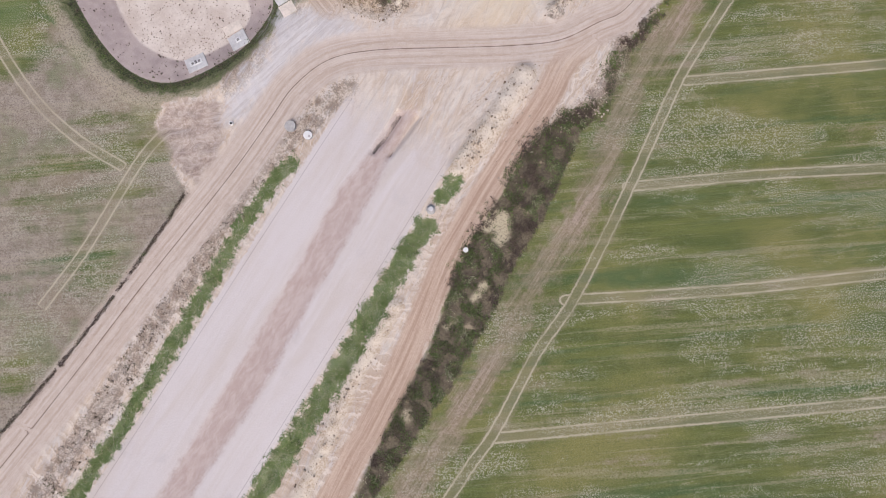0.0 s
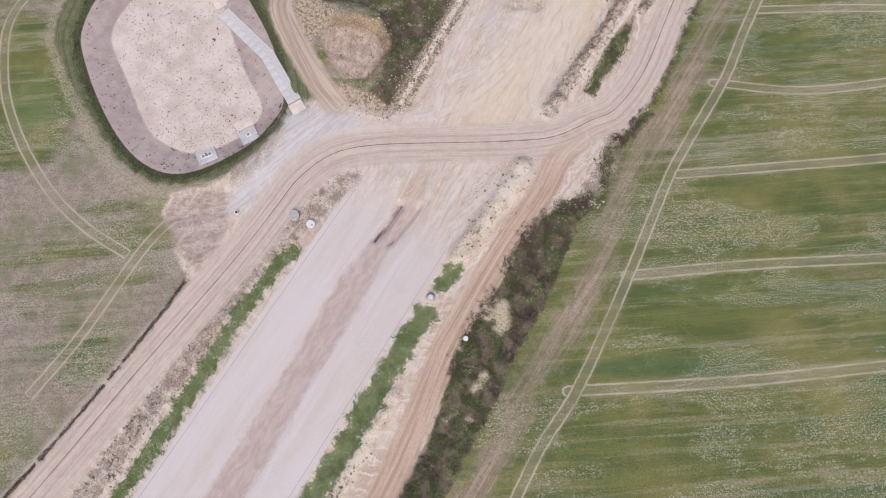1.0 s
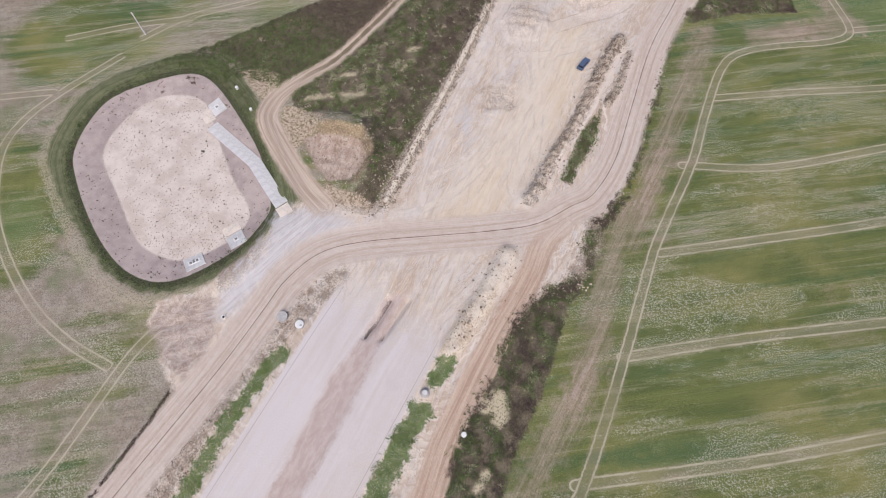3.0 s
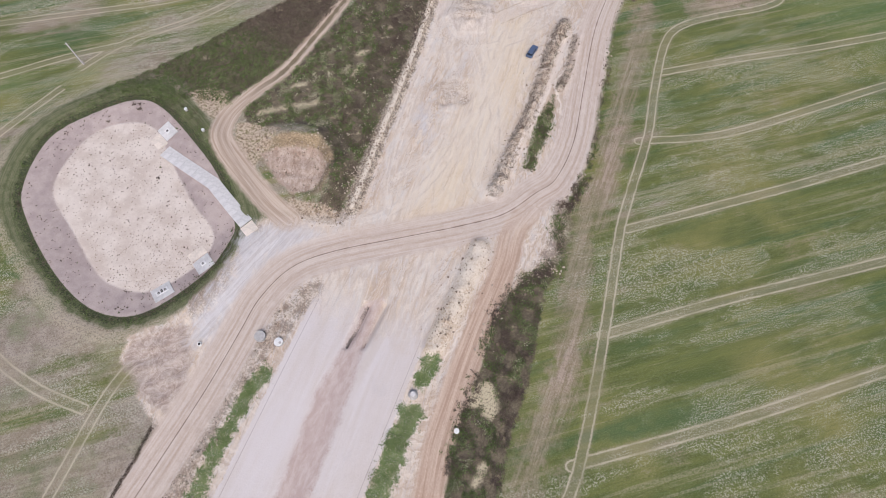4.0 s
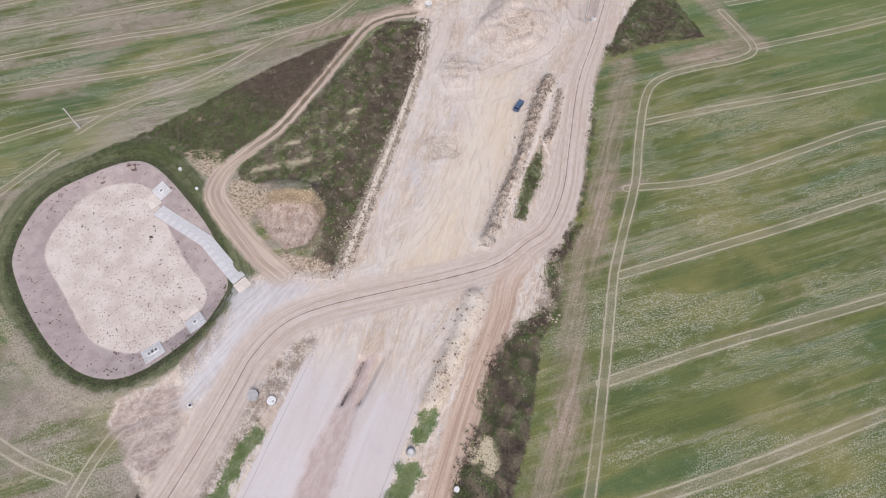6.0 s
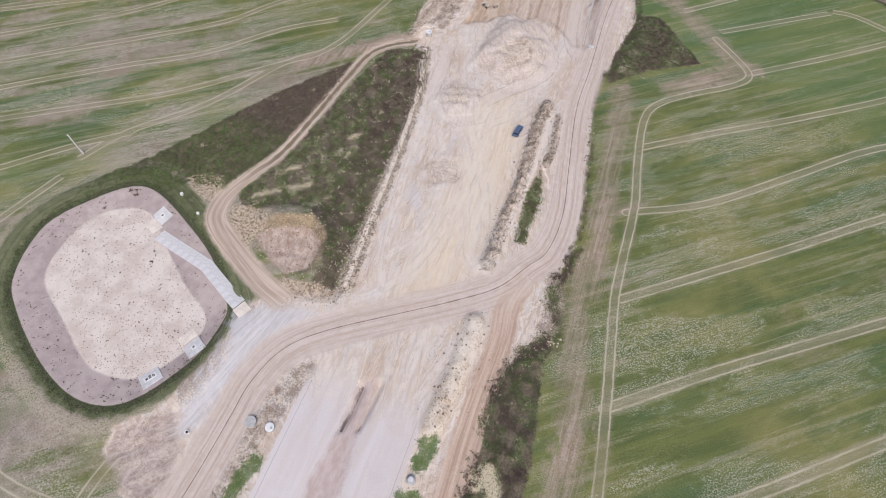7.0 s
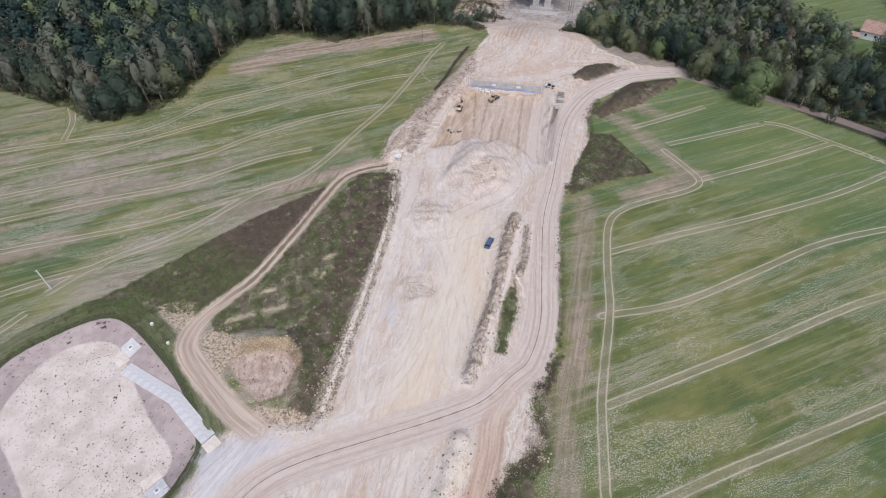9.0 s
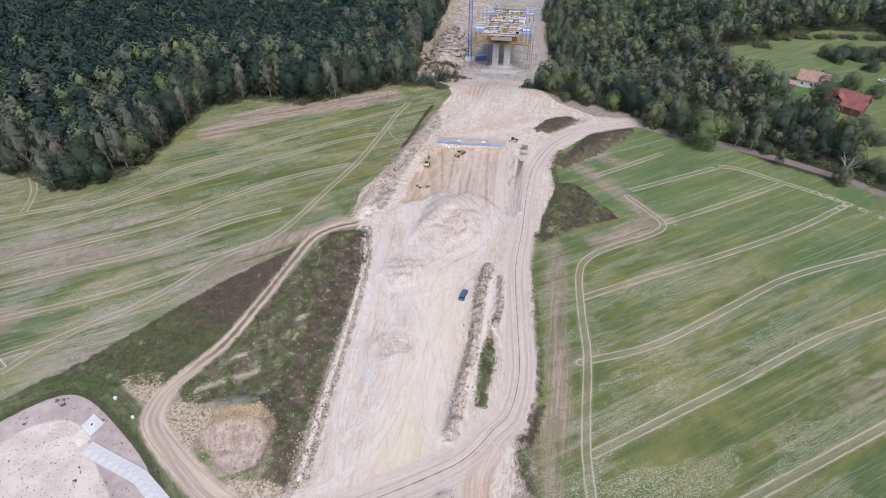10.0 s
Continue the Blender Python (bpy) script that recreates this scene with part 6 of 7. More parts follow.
for (ax, ay), (bx, by) in zip(RAMP_LINE, RAMP_LINE[1:]):
    n_fields = max(2, round(math.hypot(bx - ax, by - ay) / 2.1))
    for k in range(n_fields):
        px, py = ax + (bx - ax) * k / n_fields, ay + (by - ay) * k / n_fields
        qx, qy = ax + (bx - ax) * (k + 1) / n_fields, ay + (by - ay) * (k + 1) / n_fields
        L, a = math.hypot(qx - px, qy - py), math.atan2(qy - py, qx - px)
        za, zb = ground_z(px, py), ground_z(qx, qy)
        tip = -math.degrees(math.atan2(zb - za, L))
        last = 0.35 if k == n_fields - 1 and (bx, by) != RAMP_LINE[-1] else -0.04
        ob = part("field", boxed((last / 2, 0, 0), (L + last, 3.25, 0.3), pitch=tip, bevel=0.025), PALE_CONCRETE, chute)
        for s in (-1, 1):
            part("kerb", boxed((0, s * 1.54, 0.17), (L - 0.04, 0.14, 0.1), pitch=tip, bevel=0.03), PALE_CONCRETE, ob)
        ob.location = Vector(((px + qx) / 2, (py + qy) / 2, (za + zb) / 2 + 0.08 + 0.004 * (k % 2))) - chute.location
        ob.rotation_euler = (0, 0, a)


# ---------------------------------------------------------------- car
def car(x, y, turn, paint, label):
    t = thing("car", x, y, turn, label, "car")
    t.scale = (0.93,) * 3
    bm = boxed((0, 0, 0.62), (1.82, 4.65, 0.62), bevel=0.14)
    part("body", bm, paint, t)
    bm = boxed((0, -0.35, 1.18), (1.62, 3.1, 0.56), bevel=0.12, taper=0.84)
    part("cabin", bm, GLASS, t, "dark glazed cabin")
    part("roof", boxed((0, -0.42, 1.47), (1.42, 2.75, 0.08), bevel=0.03), paint, t)
    part("bonnet", boxed((0, 1.75, 0.96), (1.6, 1.05, 0.08), bevel=0.03), paint, t)
    for s in (-1, 1):
        part("roof_rail", boxed((s * 0.62, -0.4, 1.53), (0.06, 2.2, 0.05), bevel=0.02), STEEL, t)
        part("headlight", boxed((s * 0.68, 2.28, 0.72), (0.36, 0.12, 0.16), bevel=0.03), WHITE, t)
        part("mirror", boxed((s * 1.0, 0.75, 1.0), (0.2, 0.1, 0.14), bevel=0.03), paint, t)
        for k in (1.42, -1.42):
            w = part("wheel", drummed((s * 0.82, k, 0.33), 0.33, 0.22, sides=20, axis="x", bevel=0.04), RUBBER, t)
            part("rim", drummed((s * 0.935, k, 0.33), 0.2, 0.03, sides=16, axis="x"), STEEL, w)
    return t


car(-16.2, 110.6, -9, CAR_PAINT, "dark blue estate car parked on bare marl")
car(166.0, 297.5, 70, WHITE, "white car parked by the garden")


# ---------------------------------------------------------------- poles
def utility_pole(x, y, tall, material, label):
    t = thing("utility_pole", x, y, 35, label, "pole")
    part("pole", rod(bmesh.new(), (0, 0, -0.4), (0, 0, tall), 0.17, 10), material, t)
    part("crossarm", boxed((0, 0, tall - 0.35), (1.3, 0.12, 0.14), bevel=0.02), GREY_TIMBER, t)
    part("base", boxed((0.28, 0, 0.5), (0.26, 0.3, 1.6), bevel=0.04), CONCRETE, t)
    return t


utility_pole(-127.1, 64.8, 7.4, PALE_CONCRETE, "pale concrete utility pole standing in the field")
utility_pole(-72.1, 233.7, 7.8, GREY_TIMBER, "grey wooden pole near the wood")


# ---------------------------------------------------------------- machines
def excavator(x, y, turn, label):
    t = thing("excavator", x, y, turn, label, "excavator")
    t.scale = (0.85,) * 3
    for s in (-1, 1):
        b = part("crawler", boxed((s * 1.15, 0, 0.45), (0.6, 4.2, 0.9), bevel=0.3), RUBBER, t)
        for k in (-1.4, -0.5, 0.5, 1.4):
            part("roller", drummed((s * 1.48, k, 0.4), 0.25, 0.06, sides=12, axis="x"), STEEL, b)
    part("undercarriage", boxed((0, 0, 0.7), (1.7, 2.0, 0.5), bevel=0.05), DARK, t)
    part("house", boxed((0, -0.7, 1.65), (2.6, 3.2, 1.1), bevel=0.14), MACHINE, t)
    part("counterweight", boxed((0, -2.2, 1.6), (2.5, 0.7, 1.0), bevel=0.2), DULL_WHITE, t)
    cab = part("cab", boxed((-0.85, 0.75, 2.0), (0.95, 1.6, 1.7), bevel=0.12), MACHINE, t)
    part("windscreen", boxed((-0.85, 1.53, 2.2), (0.8, 0.1, 1.1)), GLASS, cab)
    part("engine_cover", boxed((0.2, -1.2, 2.28), (1.5, 1.6, 0.2), bevel=0.06), DARK, t)
    bm = boxed((0.25, 2.4, 3.1), (0.42, 3.8, 0.6), roll=38, bevel=0.06)
    block(bm, (0.25, 4.9, 4.0), (0.4, 2.6, 0.5), roll=-8, bevel=0.06)
    part("boom", bm, MACHINE, t)
    part("stick", boxed((0.25, 6.2, 2.6), (0.34, 0.45, 3.1), roll=12, bevel=0.05), MACHINE, t)
    part("bucket", boxed((0.25, 5.9, 0.75), (1.2, 0.9, 0.9), bevel=0.12, taper=1.2), STEEL, t)
    return t


def loader(x, y, turn, label):
    t = thing("wheel_loader", x, y, turn, label, "loader")
    t.scale = (0.72,) * 3
    part("rear_body", boxed((0, -1.6, 1.7), (2.2, 2.8, 1.3), bevel=0.15), MACHINE, t)
    part("front_frame", boxed((0, 1.1, 1.2), (1.4, 2.0, 0.9), bevel=0.1), MACHINE, t)
    cab = part("cab", boxed((0, -0.2, 2.6), (1.5, 1.5, 1.6), bevel=0.1), GLASS, t)
    part("cab_roof", boxed((0, -0.2, 3.44), (1.6, 1.6, 0.12), bevel=0.04), MACHINE, cab)
    for s in (-1, 1):
        part("lift_arm", boxed((s * 0.6, 2.2, 1.5), (0.2, 2.8, 0.35), roll=-18, bevel=0.04), MACHINE, t)
        for k in (-1.9, 1.3):
            w = part("wheel", drummed((s * 1.15, k, 0.8), 0.8, 0.6, sides=22, axis="x", bevel=0.1), RUBBER, t)
            part("rim", drummed((s * 1.47, k, 0.8), 0.42, 0.05, sides=16, axis="x"), MACHINE, w)
    part("bucket", boxed((0, 3.7, 0.75), (2.9, 1.2, 1.1), roll=12, bevel=0.12), STEEL, t)
    return t


def roller(x, y, turn, size, label):
    t = thing("roller", x, y, turn, label, "roller", "compaction rollers")
    t.scale = (size,) * 3
    part("drum", drummed((0, 1.3, 0.7), 0.7, 1.9, sides=28, axis="x", bevel=0.05), STEEL, t)
    part("drum_frame", boxed((0, 1.3, 0.9), (2.2, 1.9, 0.22), bevel=0.05), MACHINE, t)
    part("body", boxed((0, -1.0, 1.3), (1.7, 2.2, 1.0), bevel=0.12), DULL_WHITE, t)
    part("canopy", boxed((0, -0.1, 2.6), (1.7, 1.6, 0.12), bevel=0.04), DULL_WHITE, t)
    for s in (-1, 1):
        part("post", rod(bmesh.new(), (s * 0.7, -0.7, 1.6), (s * 0.7, -0.7, 2.6), 0.06), DARK, t)
        part("wheel", drummed((s * 0.85, -1.4, 0.65), 0.65, 0.45, sides=20, axis="x", bevel=0.08), RUBBER, t)
    return t


excavator(-42.3, 182.0, 4, "yellow excavator digging in the tan pit")
loader(-30.9, 192.6, -28, "yellow wheel loader working in the pit")
roller(-41.9, 166.6, 60, 0.6, "small white and yellow roller in the pit")
roller(-38.7, 167.2, 150, 0.42, "small worn roller in the pit")
t = thing("pickup", -10.0, 205.7, 78, "pale pickup truck parked near the wall", "pickup")
t.scale = (0.8,) * 3
part("body", boxed((0, 0, 0.75), (1.85, 5.0, 0.6), bevel=0.12), PALE_CONCRETE, t)
part("cab", boxed((0, 0.5, 1.35), (1.65, 1.8, 0.7), bevel=0.12, taper=0.85), GLASS, t)
part("cargo_bed", boxed((0, -1.55, 1.08), (1.6, 1.7, 0.08), bevel=0.02), DARK, t)
for s in (-1, 1):
    for k in (-1.6, 1.6):
        part("wheel", drummed((s * 0.84, k, 0.36), 0.36, 0.24, sides=18, axis="x", bevel=0.04), RUBBER, t)

# ---------------------------------------------------------------- retaining wall by the pit, bags, kerbs, stacks
wall = tagged(new("retaining_wall"), "grey concrete retaining wall with bluish sheeting across the cutting", "wall")
wall.matrix_basis = pose(-27.4, 199.6, -1.7, 0, 0, 3)
for k in range(13):
    part("wall_panel", boxed((-13.2 + k * 2.2, 0, 2.3), (2.17, 0.5, 4.6), bevel=0.03), CONCRETE, wall)
for k in range(6):
    part("sheet", boxed((-11.2 + k * 4.5, -0.29, 1.5 + 0.3 * math.sin(k * 2.1)), (4.4, 0.04, 2.2), bevel=0.01), PALE_BLUE, wall)
for k in range(44):
    part("starter_bar", rod(bmesh.new(), (-13.8 + k * 0.64, 0.1, 4.5), (-13.8 + k * 0.64, 0.1, 5.6), 0.045, 4), GREY_TIMBER, wall)
for s in (-1, 1):
    for o in (0, 0.8):
        part("end_post", boxed((s * (14.5 + o), -0.3, 3.3), (0.26, 0.26, 6.6), bevel=0.03), PALE_CONCRETE, wall)
for k in (-4.6, 5.4):
    part("patch", boxed((k, -0.34, 3.5), (1.7, 0.05, 0.9), bevel=0.02), WHITE, wall)
for k in range(6):
    x, y = -38.4 + k * 1.25, 196.6 + (k % 2) * 0.5
    t = thing("bulk_bag", x, y, 14 * k, "white woven bulk bag standing by the wall", "bag", "bulk bags")
    part("sack", boxed((0, 0, 0.5), (1.0, 1.0, 1.1), bevel=0.22, taper=0.92), SAND_BAG, t)
    part("filler_neck", drummed((0, 0, 1.1), 0.22, 0.2, sides=14, top=0.14), SAND_BAG, t)


def kerb_row(ax, ay, bx, by, step, label, group, tall=0.55):
    n = int(math.hypot(bx - ax, by - ay) / step)
    a = math.degrees(math.atan2(by - ay, bx - ax))
    first = None
    for k in range(n):
        x, y = ax + (bx - ax) * (k + 0.5) / n, ay + (by - ay) * (k + 0.5) / n
        m = pose(x, y, ground_z(x, y) - 0.05, 0, 0, a + random.uniform(-2, 2))
        if first is None:
            first = thing("kerb_block", x, y, a, label, "kerb", group)
            part("block", boxed((0, 0, tall / 2), (step * 0.92, 0.24, tall), bevel=0.05, taper=0.9), PALE_CONCRETE, first)
            part("joint_edge", boxed((step * 0.475, 0, tall * 0.3), (step * 0.05, 0.2, tall * 0.5)), CONCRETE, first)
        else:
            copy_thing(first, m)


kerb_row(-8.1, 194.0, -6.1, 155.5, 1.9, "pale concrete kerb block lining a drain", "drain kerbs")
kerb_row(-46.3, 154.0, -45.6, 186.0, 2.3, "pale concrete edge block along the pit", "pit edge blocks", 0.4)
for k, (x, y, n) in enumerate(((-5.0, 199.3, 5), (-4.8, 195.4, 4), (-5.2, 191.8, 2))):
    t = thing("slab_stack", x, y, 4 * k - 3, "stack of pale concrete slabs beside the drain", "stack", "slab stacks")
    for i in range(n):
        part("slab", boxed((0.08 * (i % 2), 0, 0.2 + i * 0.34), (2.5, 1.9, 0.26), turn=2 * (i % 3), bevel=0.03), CONCRETE if i % 2 else GREY_TIMBER, t)
        if i:
            part("spacer", boxed((0, 0, 0.03 + i * 0.34), (2.3, 0.12, 0.08)), TIMBER, t)
t = thing("drain_shaft", -3.9, 153.8, 10, "small pale drain shaft at the drain's end", "shaft")
part("shaft", drummed((0, 0, 0.4), 0.5, 1.1, sides=22, bevel=0.04), PALE_CONCRETE, t)
part("cover", boxed((0.9, 0.4, 0.3), (0.7, 0.5, 0.5), bevel=0.06), WHITE, t)


# ---------------------------------------------------------------- rocks and clods
def rock_mesh(seed, material):
    bm = bmesh.new()
    bmesh.ops.create_icosphere(bm, subdivisions=2, radius=0.5)
    for v in bm.verts:
        v.co *= 0.75 + 0.5 * noise.noise(v.co * 1.8 + Vector((seed, 0, 0)))
        v.co.z *= 0.7
    me = bpy.data.meshes.new("rock")
    bm.to_mesh(me)
    bm.free()
    me.materials.append(material)
    return me


def clods(name, label, places, sizes, seed):
    """Loose lumps of soil, one object."""
    rng = np.random.default_rng(seed)
    bm = bmesh.new()
    bmesh.ops.create_icosphere(bm, subdivisions=1, radius=1.0)
    base = np.array([v.co[:] for v in bm.verts])
    tri = np.array([[v.index for v in f.verts] for f in bm.faces])
    bm.free()
    n = len(places)
    z = ground_zs(places)
    shape = base[None] * rng.uniform(0.55, 1.2, (n, len(base), 1)) * sizes[:, None, None]
    shape[:, :, 2] *= 0.7
    v = shape + np.column_stack([places, z + sizes * 0.2])[:, None, :]
    f = tri[None] + (np.arange(n) * len(base))[:, None, None]
    me = mesh_of(name, v.reshape(-1, 3), f.reshape(-1, 3), [CLOD])
    return tagged(new(name, me), label, "soil", kind="stuff")


def clod_material():
    n = Nodes("clod")
    g = n.tree.nodes.new("ShaderNodeNewGeometry")
    p = n.place()
    c = n.mix(g.outputs["Random Per Island"], tone(112, 94, 78), tone(214, 200, 182))
    c = n.mix(n.mul(n.noise(p, 3.0, 4.0), 0.4), c, tone(160, 140, 120))
    n.bump(n.noise(p, 6.0, 4.0), 0.5, 0.08)
    return n.done(c, 0.92)


CLOD = clod_material()
rng = np.random.default_rng(77)
heapline = []
for line, spread_, count in ((RIDGE, 1.5, 620), (RIDGE_LOW, 0.9, 160), (CUT_LINE, 1.9, 1100), (BANK_NORTH, 2.2, 220), (BANK_CREAM, 1.2, 110), (SITE_WEST[16:26], 1.1, 900), (SITE_EAST[8:24], 1.0, 700), (BERM, 0.8, 1100), ([(-61, 140), (-58.5, 150), (-57.2, 165), (-56, 185), (-54.6, 200)], 0.9, 900), ([(-46.5, 190), (-44, 200), (-40, 226)], 1.6, 220), ([(-56, 240), (-52, 243), (-47, 238)], 1.2, 160)):
    q = np.array(rounded(line, 8))
    i = rng.integers(0, len(q) - 1, count)
    heapline.append(q[i] + (q[i + 1] - q[i]) * rng.random((count, 1)) + rng.normal(size=(count, 2)) * spread_)
q = rng.uniform((-50, -75), (-43.5, 34), (700, 2))
q = q[(along(q, CROSS_C)[0] > 4.8) & (waves(q, 6, 78, 3) > 0)]
heapline.append(q)
s_rim = np.array(SPOIL)[rng.integers(0, len(SPOIL), 500)] + rng.normal(size=(500, 2)) * 3.0
heapline.append(s_rim[(sided(s_rim, SPOIL) > -3) & (along(s_rim, LOOP_C)[0] > 3.5)])
q = np.array(rounded([(-66, 213), (-62.5, 203), (-58.5, 199), (-57, 206)], 8))
i = rng.integers(0, len(q) - 1, 160)
heapline.append(q[i] + rng.normal(size=(160, 2)) * 0.6)
lp = np.vstack(heapline)
lp = lp[(along(lp, CROSS_C)[0] > 3.6) & (np.abs(lp[:, 0] + 26.95) > 13.4 * (lp[:, 1] < 28))]
clods("soil_clods", "loose pale soil clods along banks and ditches", lp, 0.10 + 0.24 * rng.random(len(lp)) ** 2.2, 79)
w = rng.uniform((-110, 14), (-67, 54), (5200, 2))
w = w[(sided(w, FLOOR_C) < -0.4) & (rng.random(len(w)) < 0.12 + 0.9 * ease(-(w[:, 1] - 0.35 * (w[:, 0] + 80)), -34, -17)) & (along(w, RAMP_LINE)[0] > 2.2)]
clods("basin_stones", "pale loose stones strewn over the sandy basin floor", w, 0.05 + 0.13 * rng.random(len(w)) ** 3, 80)
for k, (x, y, s) in enumerate(((-41.4, 66.3, 1.5), (-44.8, 47.6, 1.3), (-63.9, 132.5, 1.0))):
    ob = new("boulder", rock_mesh(k * 3.3, STONE))
    ob.matrix_basis = pose(x, y, ground_z(x, y) + 0.2 * s, 0, 0, 50 * k) @ Matrix.Diagonal((s, s * 0.8, s * 0.8, 1))
    tagged(ob, "pale boulder lying on the bare soil", "boulder", "boulders")

# ---------------------------------------------------------------- bridge under construction in the valley
bx, by, bz = -26.5, 317.0, ground_z(-26.5, 317.0)
bridge = tagged(new("bridge"), "concrete bridge pier and deck under yellow and blue formwork", "bridge")
bridge.matrix_basis = pose(bx, by, bz, 0, 0, 0) @ Matrix.Diagonal((1, 1, 1.17, 1))
part("footing", boxed((0, 0, 0.6), (13, 6.5, 1.6), bevel=0.08), CONCRETE, bridge)
part("apron", boxed((-0.5, -6, 0.05), (21, 5, 0.4), bevel=0.05), CONCRETE, bridge)
for s in (-1, 1):
    part("pier", boxed((s * 3.3, 0, 7.6), (3.6, 3.0, 13.0), bevel=0.12), CONCRETE, bridge, "smooth grey concrete pier")
    part("pier", boxed((s * 3.3, 41, 7.6), (3.6, 3.0, 13.0), bevel=0.12), CONCRETE, bridge, "smooth grey concrete pier")
deck = part("deck", boxed((0, 21, 16.6), (22, 48, 1.2), bevel=0.1), PALE_CONCRETE, bridge)
part("box_girder", boxed((0, 21.5, 15.0), (9, 47, 2.6), taper=1.3), GREY_TIMBER, deck)
for k in range(7):
    part("cross_beam", boxed((0, -2.6 + k * 7.2, 17.5), (21, 0.4, 0.4), bevel=0.03), (GREY_TIMBER, TIMBER, CONCRETE)[k % 3], deck)
for k in range(14):
    x = -15.6 + 2.4 * k
    part("walkway_board", boxed((x, -3.6, 13.7), (2.3, 2.6, 0.14), bevel=0.02), TIMBER, bridge)
    part("rail_post", rod(bmesh.new(), (x, -4.8, 13.7), (x, -4.8, 15.0), 0.06, 4), YELLOW, bridge)
for z in (14.3, 14.9):
    part("guard_rail", rod(bmesh.new(), (-16.8, -4.8, z), (16.8, -4.8, z), 0.06, 5), YELLOW, bridge)
for y in (-4.4, -2.2):
    part("girder", boxed((0, y, 13.3), (31, 0.4, 0.4), bevel=0.03), YELLOW, bridge)
# solid dark panel added for the shade under the deck form
part("soffit_shade", boxed((0, -3.15, 15.1), (17, 0.3, 3.2), taper=1.0), DARK, bridge, "dark panel in place of the shade under the deck form")
for s in (-1, 1):
    for k in (0, 1, 2):
        part("strut", rod(bmesh.new(), (s * (4.2 + 1.5 * k), -4.1 + 0.2 * k, 13.6), (s * (8.6 + 1.9 * k), -4.1 + 0.2 * k, 18.3), 0.24, 6), YELLOW, bridge)
    for k in range(4):
        part("upright", rod(bmesh.new(), (s * (1.2 + 2.1 * k), -3.7, 13.4), (s * (1.2 + 2.1 * k), -3.7, 17.0 + 0.3 * k), 0.13, 5), YELLOW if k % 2 else TIMBER, bridge)
    part("form_panel", boxed((s * 2.6, -3.5, 16.3), (3.4, 0.2, 0.6), bevel=0.02), TIMBER, bridge)
    part("form_panel", boxed((s * 6.2, -3.45, 15.5), (2.2, 0.2, 0.5), bevel=0.02), BRICK_RED, bridge)
    # side scaffold with boards, seen from the front and along the deck
    for k in range(7):
        x = s * (9.6 + 1.1 * k)
        part("scaffold_post", rod(bmesh.new(), (x, -3.6, 13.4), (x, -3.6, 18.4), 0.09, 5), TIMBER if k % 2 else GREY_TIMBER, bridge)
    for z in (14.6, 15.9, 17.2):
        part("scaffold_rail", rod(bmesh.new(), (s * 9.2, -3.6, z), (s * 16.6, -3.6, z), 0.08, 5), YELLOW, bridge)
    for row, y in enumerate((-1.5, 2.2, 6.0, 31.0, 35.0)):
        part("platform", boxed((s * 13.2, y + 1.2, 17.9 + 0.5 * (row % 2)), (5.2, 2.6, 0.2), turn=rng.uniform(-4, 4), bevel=0.02), (PALE_BLUE, WHITE, BLUE)[row % 3], bridge)
        for k in range(3):
            part("scaffold_post", rod(bmesh.new(), (s * (11.0 + 2.3 * k), y, 13.5), (s * (11.0 + 2.3 * k), y, 20.2 + 0.4 * (k % 2)), 0.09, 5), BLUE, bridge)
        part("scaffold_rail", rod(bmesh.new(), (s * 10.6, y, 19.2), (s * 16.0, y, 19.2), 0.08, 5), BLUE, bridge)
        part("scaffold_rail", rod(bmesh.new(), (s * 10.6, y, 20.2), (s * 16.0, y, 20.2), 0.08, 5), WHITE, bridge)
        part("scaffold_rail", rod(bmesh.new(), (s * 15.8, y - 2.4, 19.4), (s * 15.8, y + 3.0, 19.4), 0.08, 5), BLUE, bridge)
    for k in range(12):
        x, y = s * (15.2 + 1.2 * (k % 3)), -4 + 2.2 * (k // 3)
        part("tower_post", rod(bmesh.new(), (x, y, 0), (x, y, 17.5), 0.07, 5), GREY_TIMBER, bridge)
    for z in (3, 6, 9, 12, 15):
        part("tower_rail", rod(bmesh.new(), (s * 15.2, -4, z), (s * 17.6, -4, z), 0.06, 5), GREY_TIMBER, bridge)
# portal frames over the deck and the rails that tie them
for row, y in enumerate((0.5, 6.0, 12.0, 31.0, 37.0)):
    for k in range(4):
        part("portal_post", rod(bmesh.new(), (-7.5 + 5 * k, y, 17.2), (-7.5 + 5 * k + (0.5 if k > 1 else -0.5), y, 21.6), 0.16, 6), BLUE, bridge)
    part("portal_beam", boxed((0, y, 21.0), (18.5, 0.3, 0.35), bevel=0.03), YELLOW if row % 2 == 0 else GREY_TIMBER, bridge)
    part("portal_beam", boxed((0, y - 0.6, 18.7), (23, 0.25, 0.3), bevel=0.03), (YELLOW, WHITE, TIMBER)[row % 3], bridge)
    part("walkway_board", boxed((rng.uniform(-3, 3), y + 2.6, 17.45), (rng.uniform(8, 15), 1.1, 0.14), turn=rng.uniform(-3, 3), bevel=0.02), (PALE_CONCRETE, TIMBER, WHITE)[row % 3], bridge)
rng = np.random.default_rng(12)
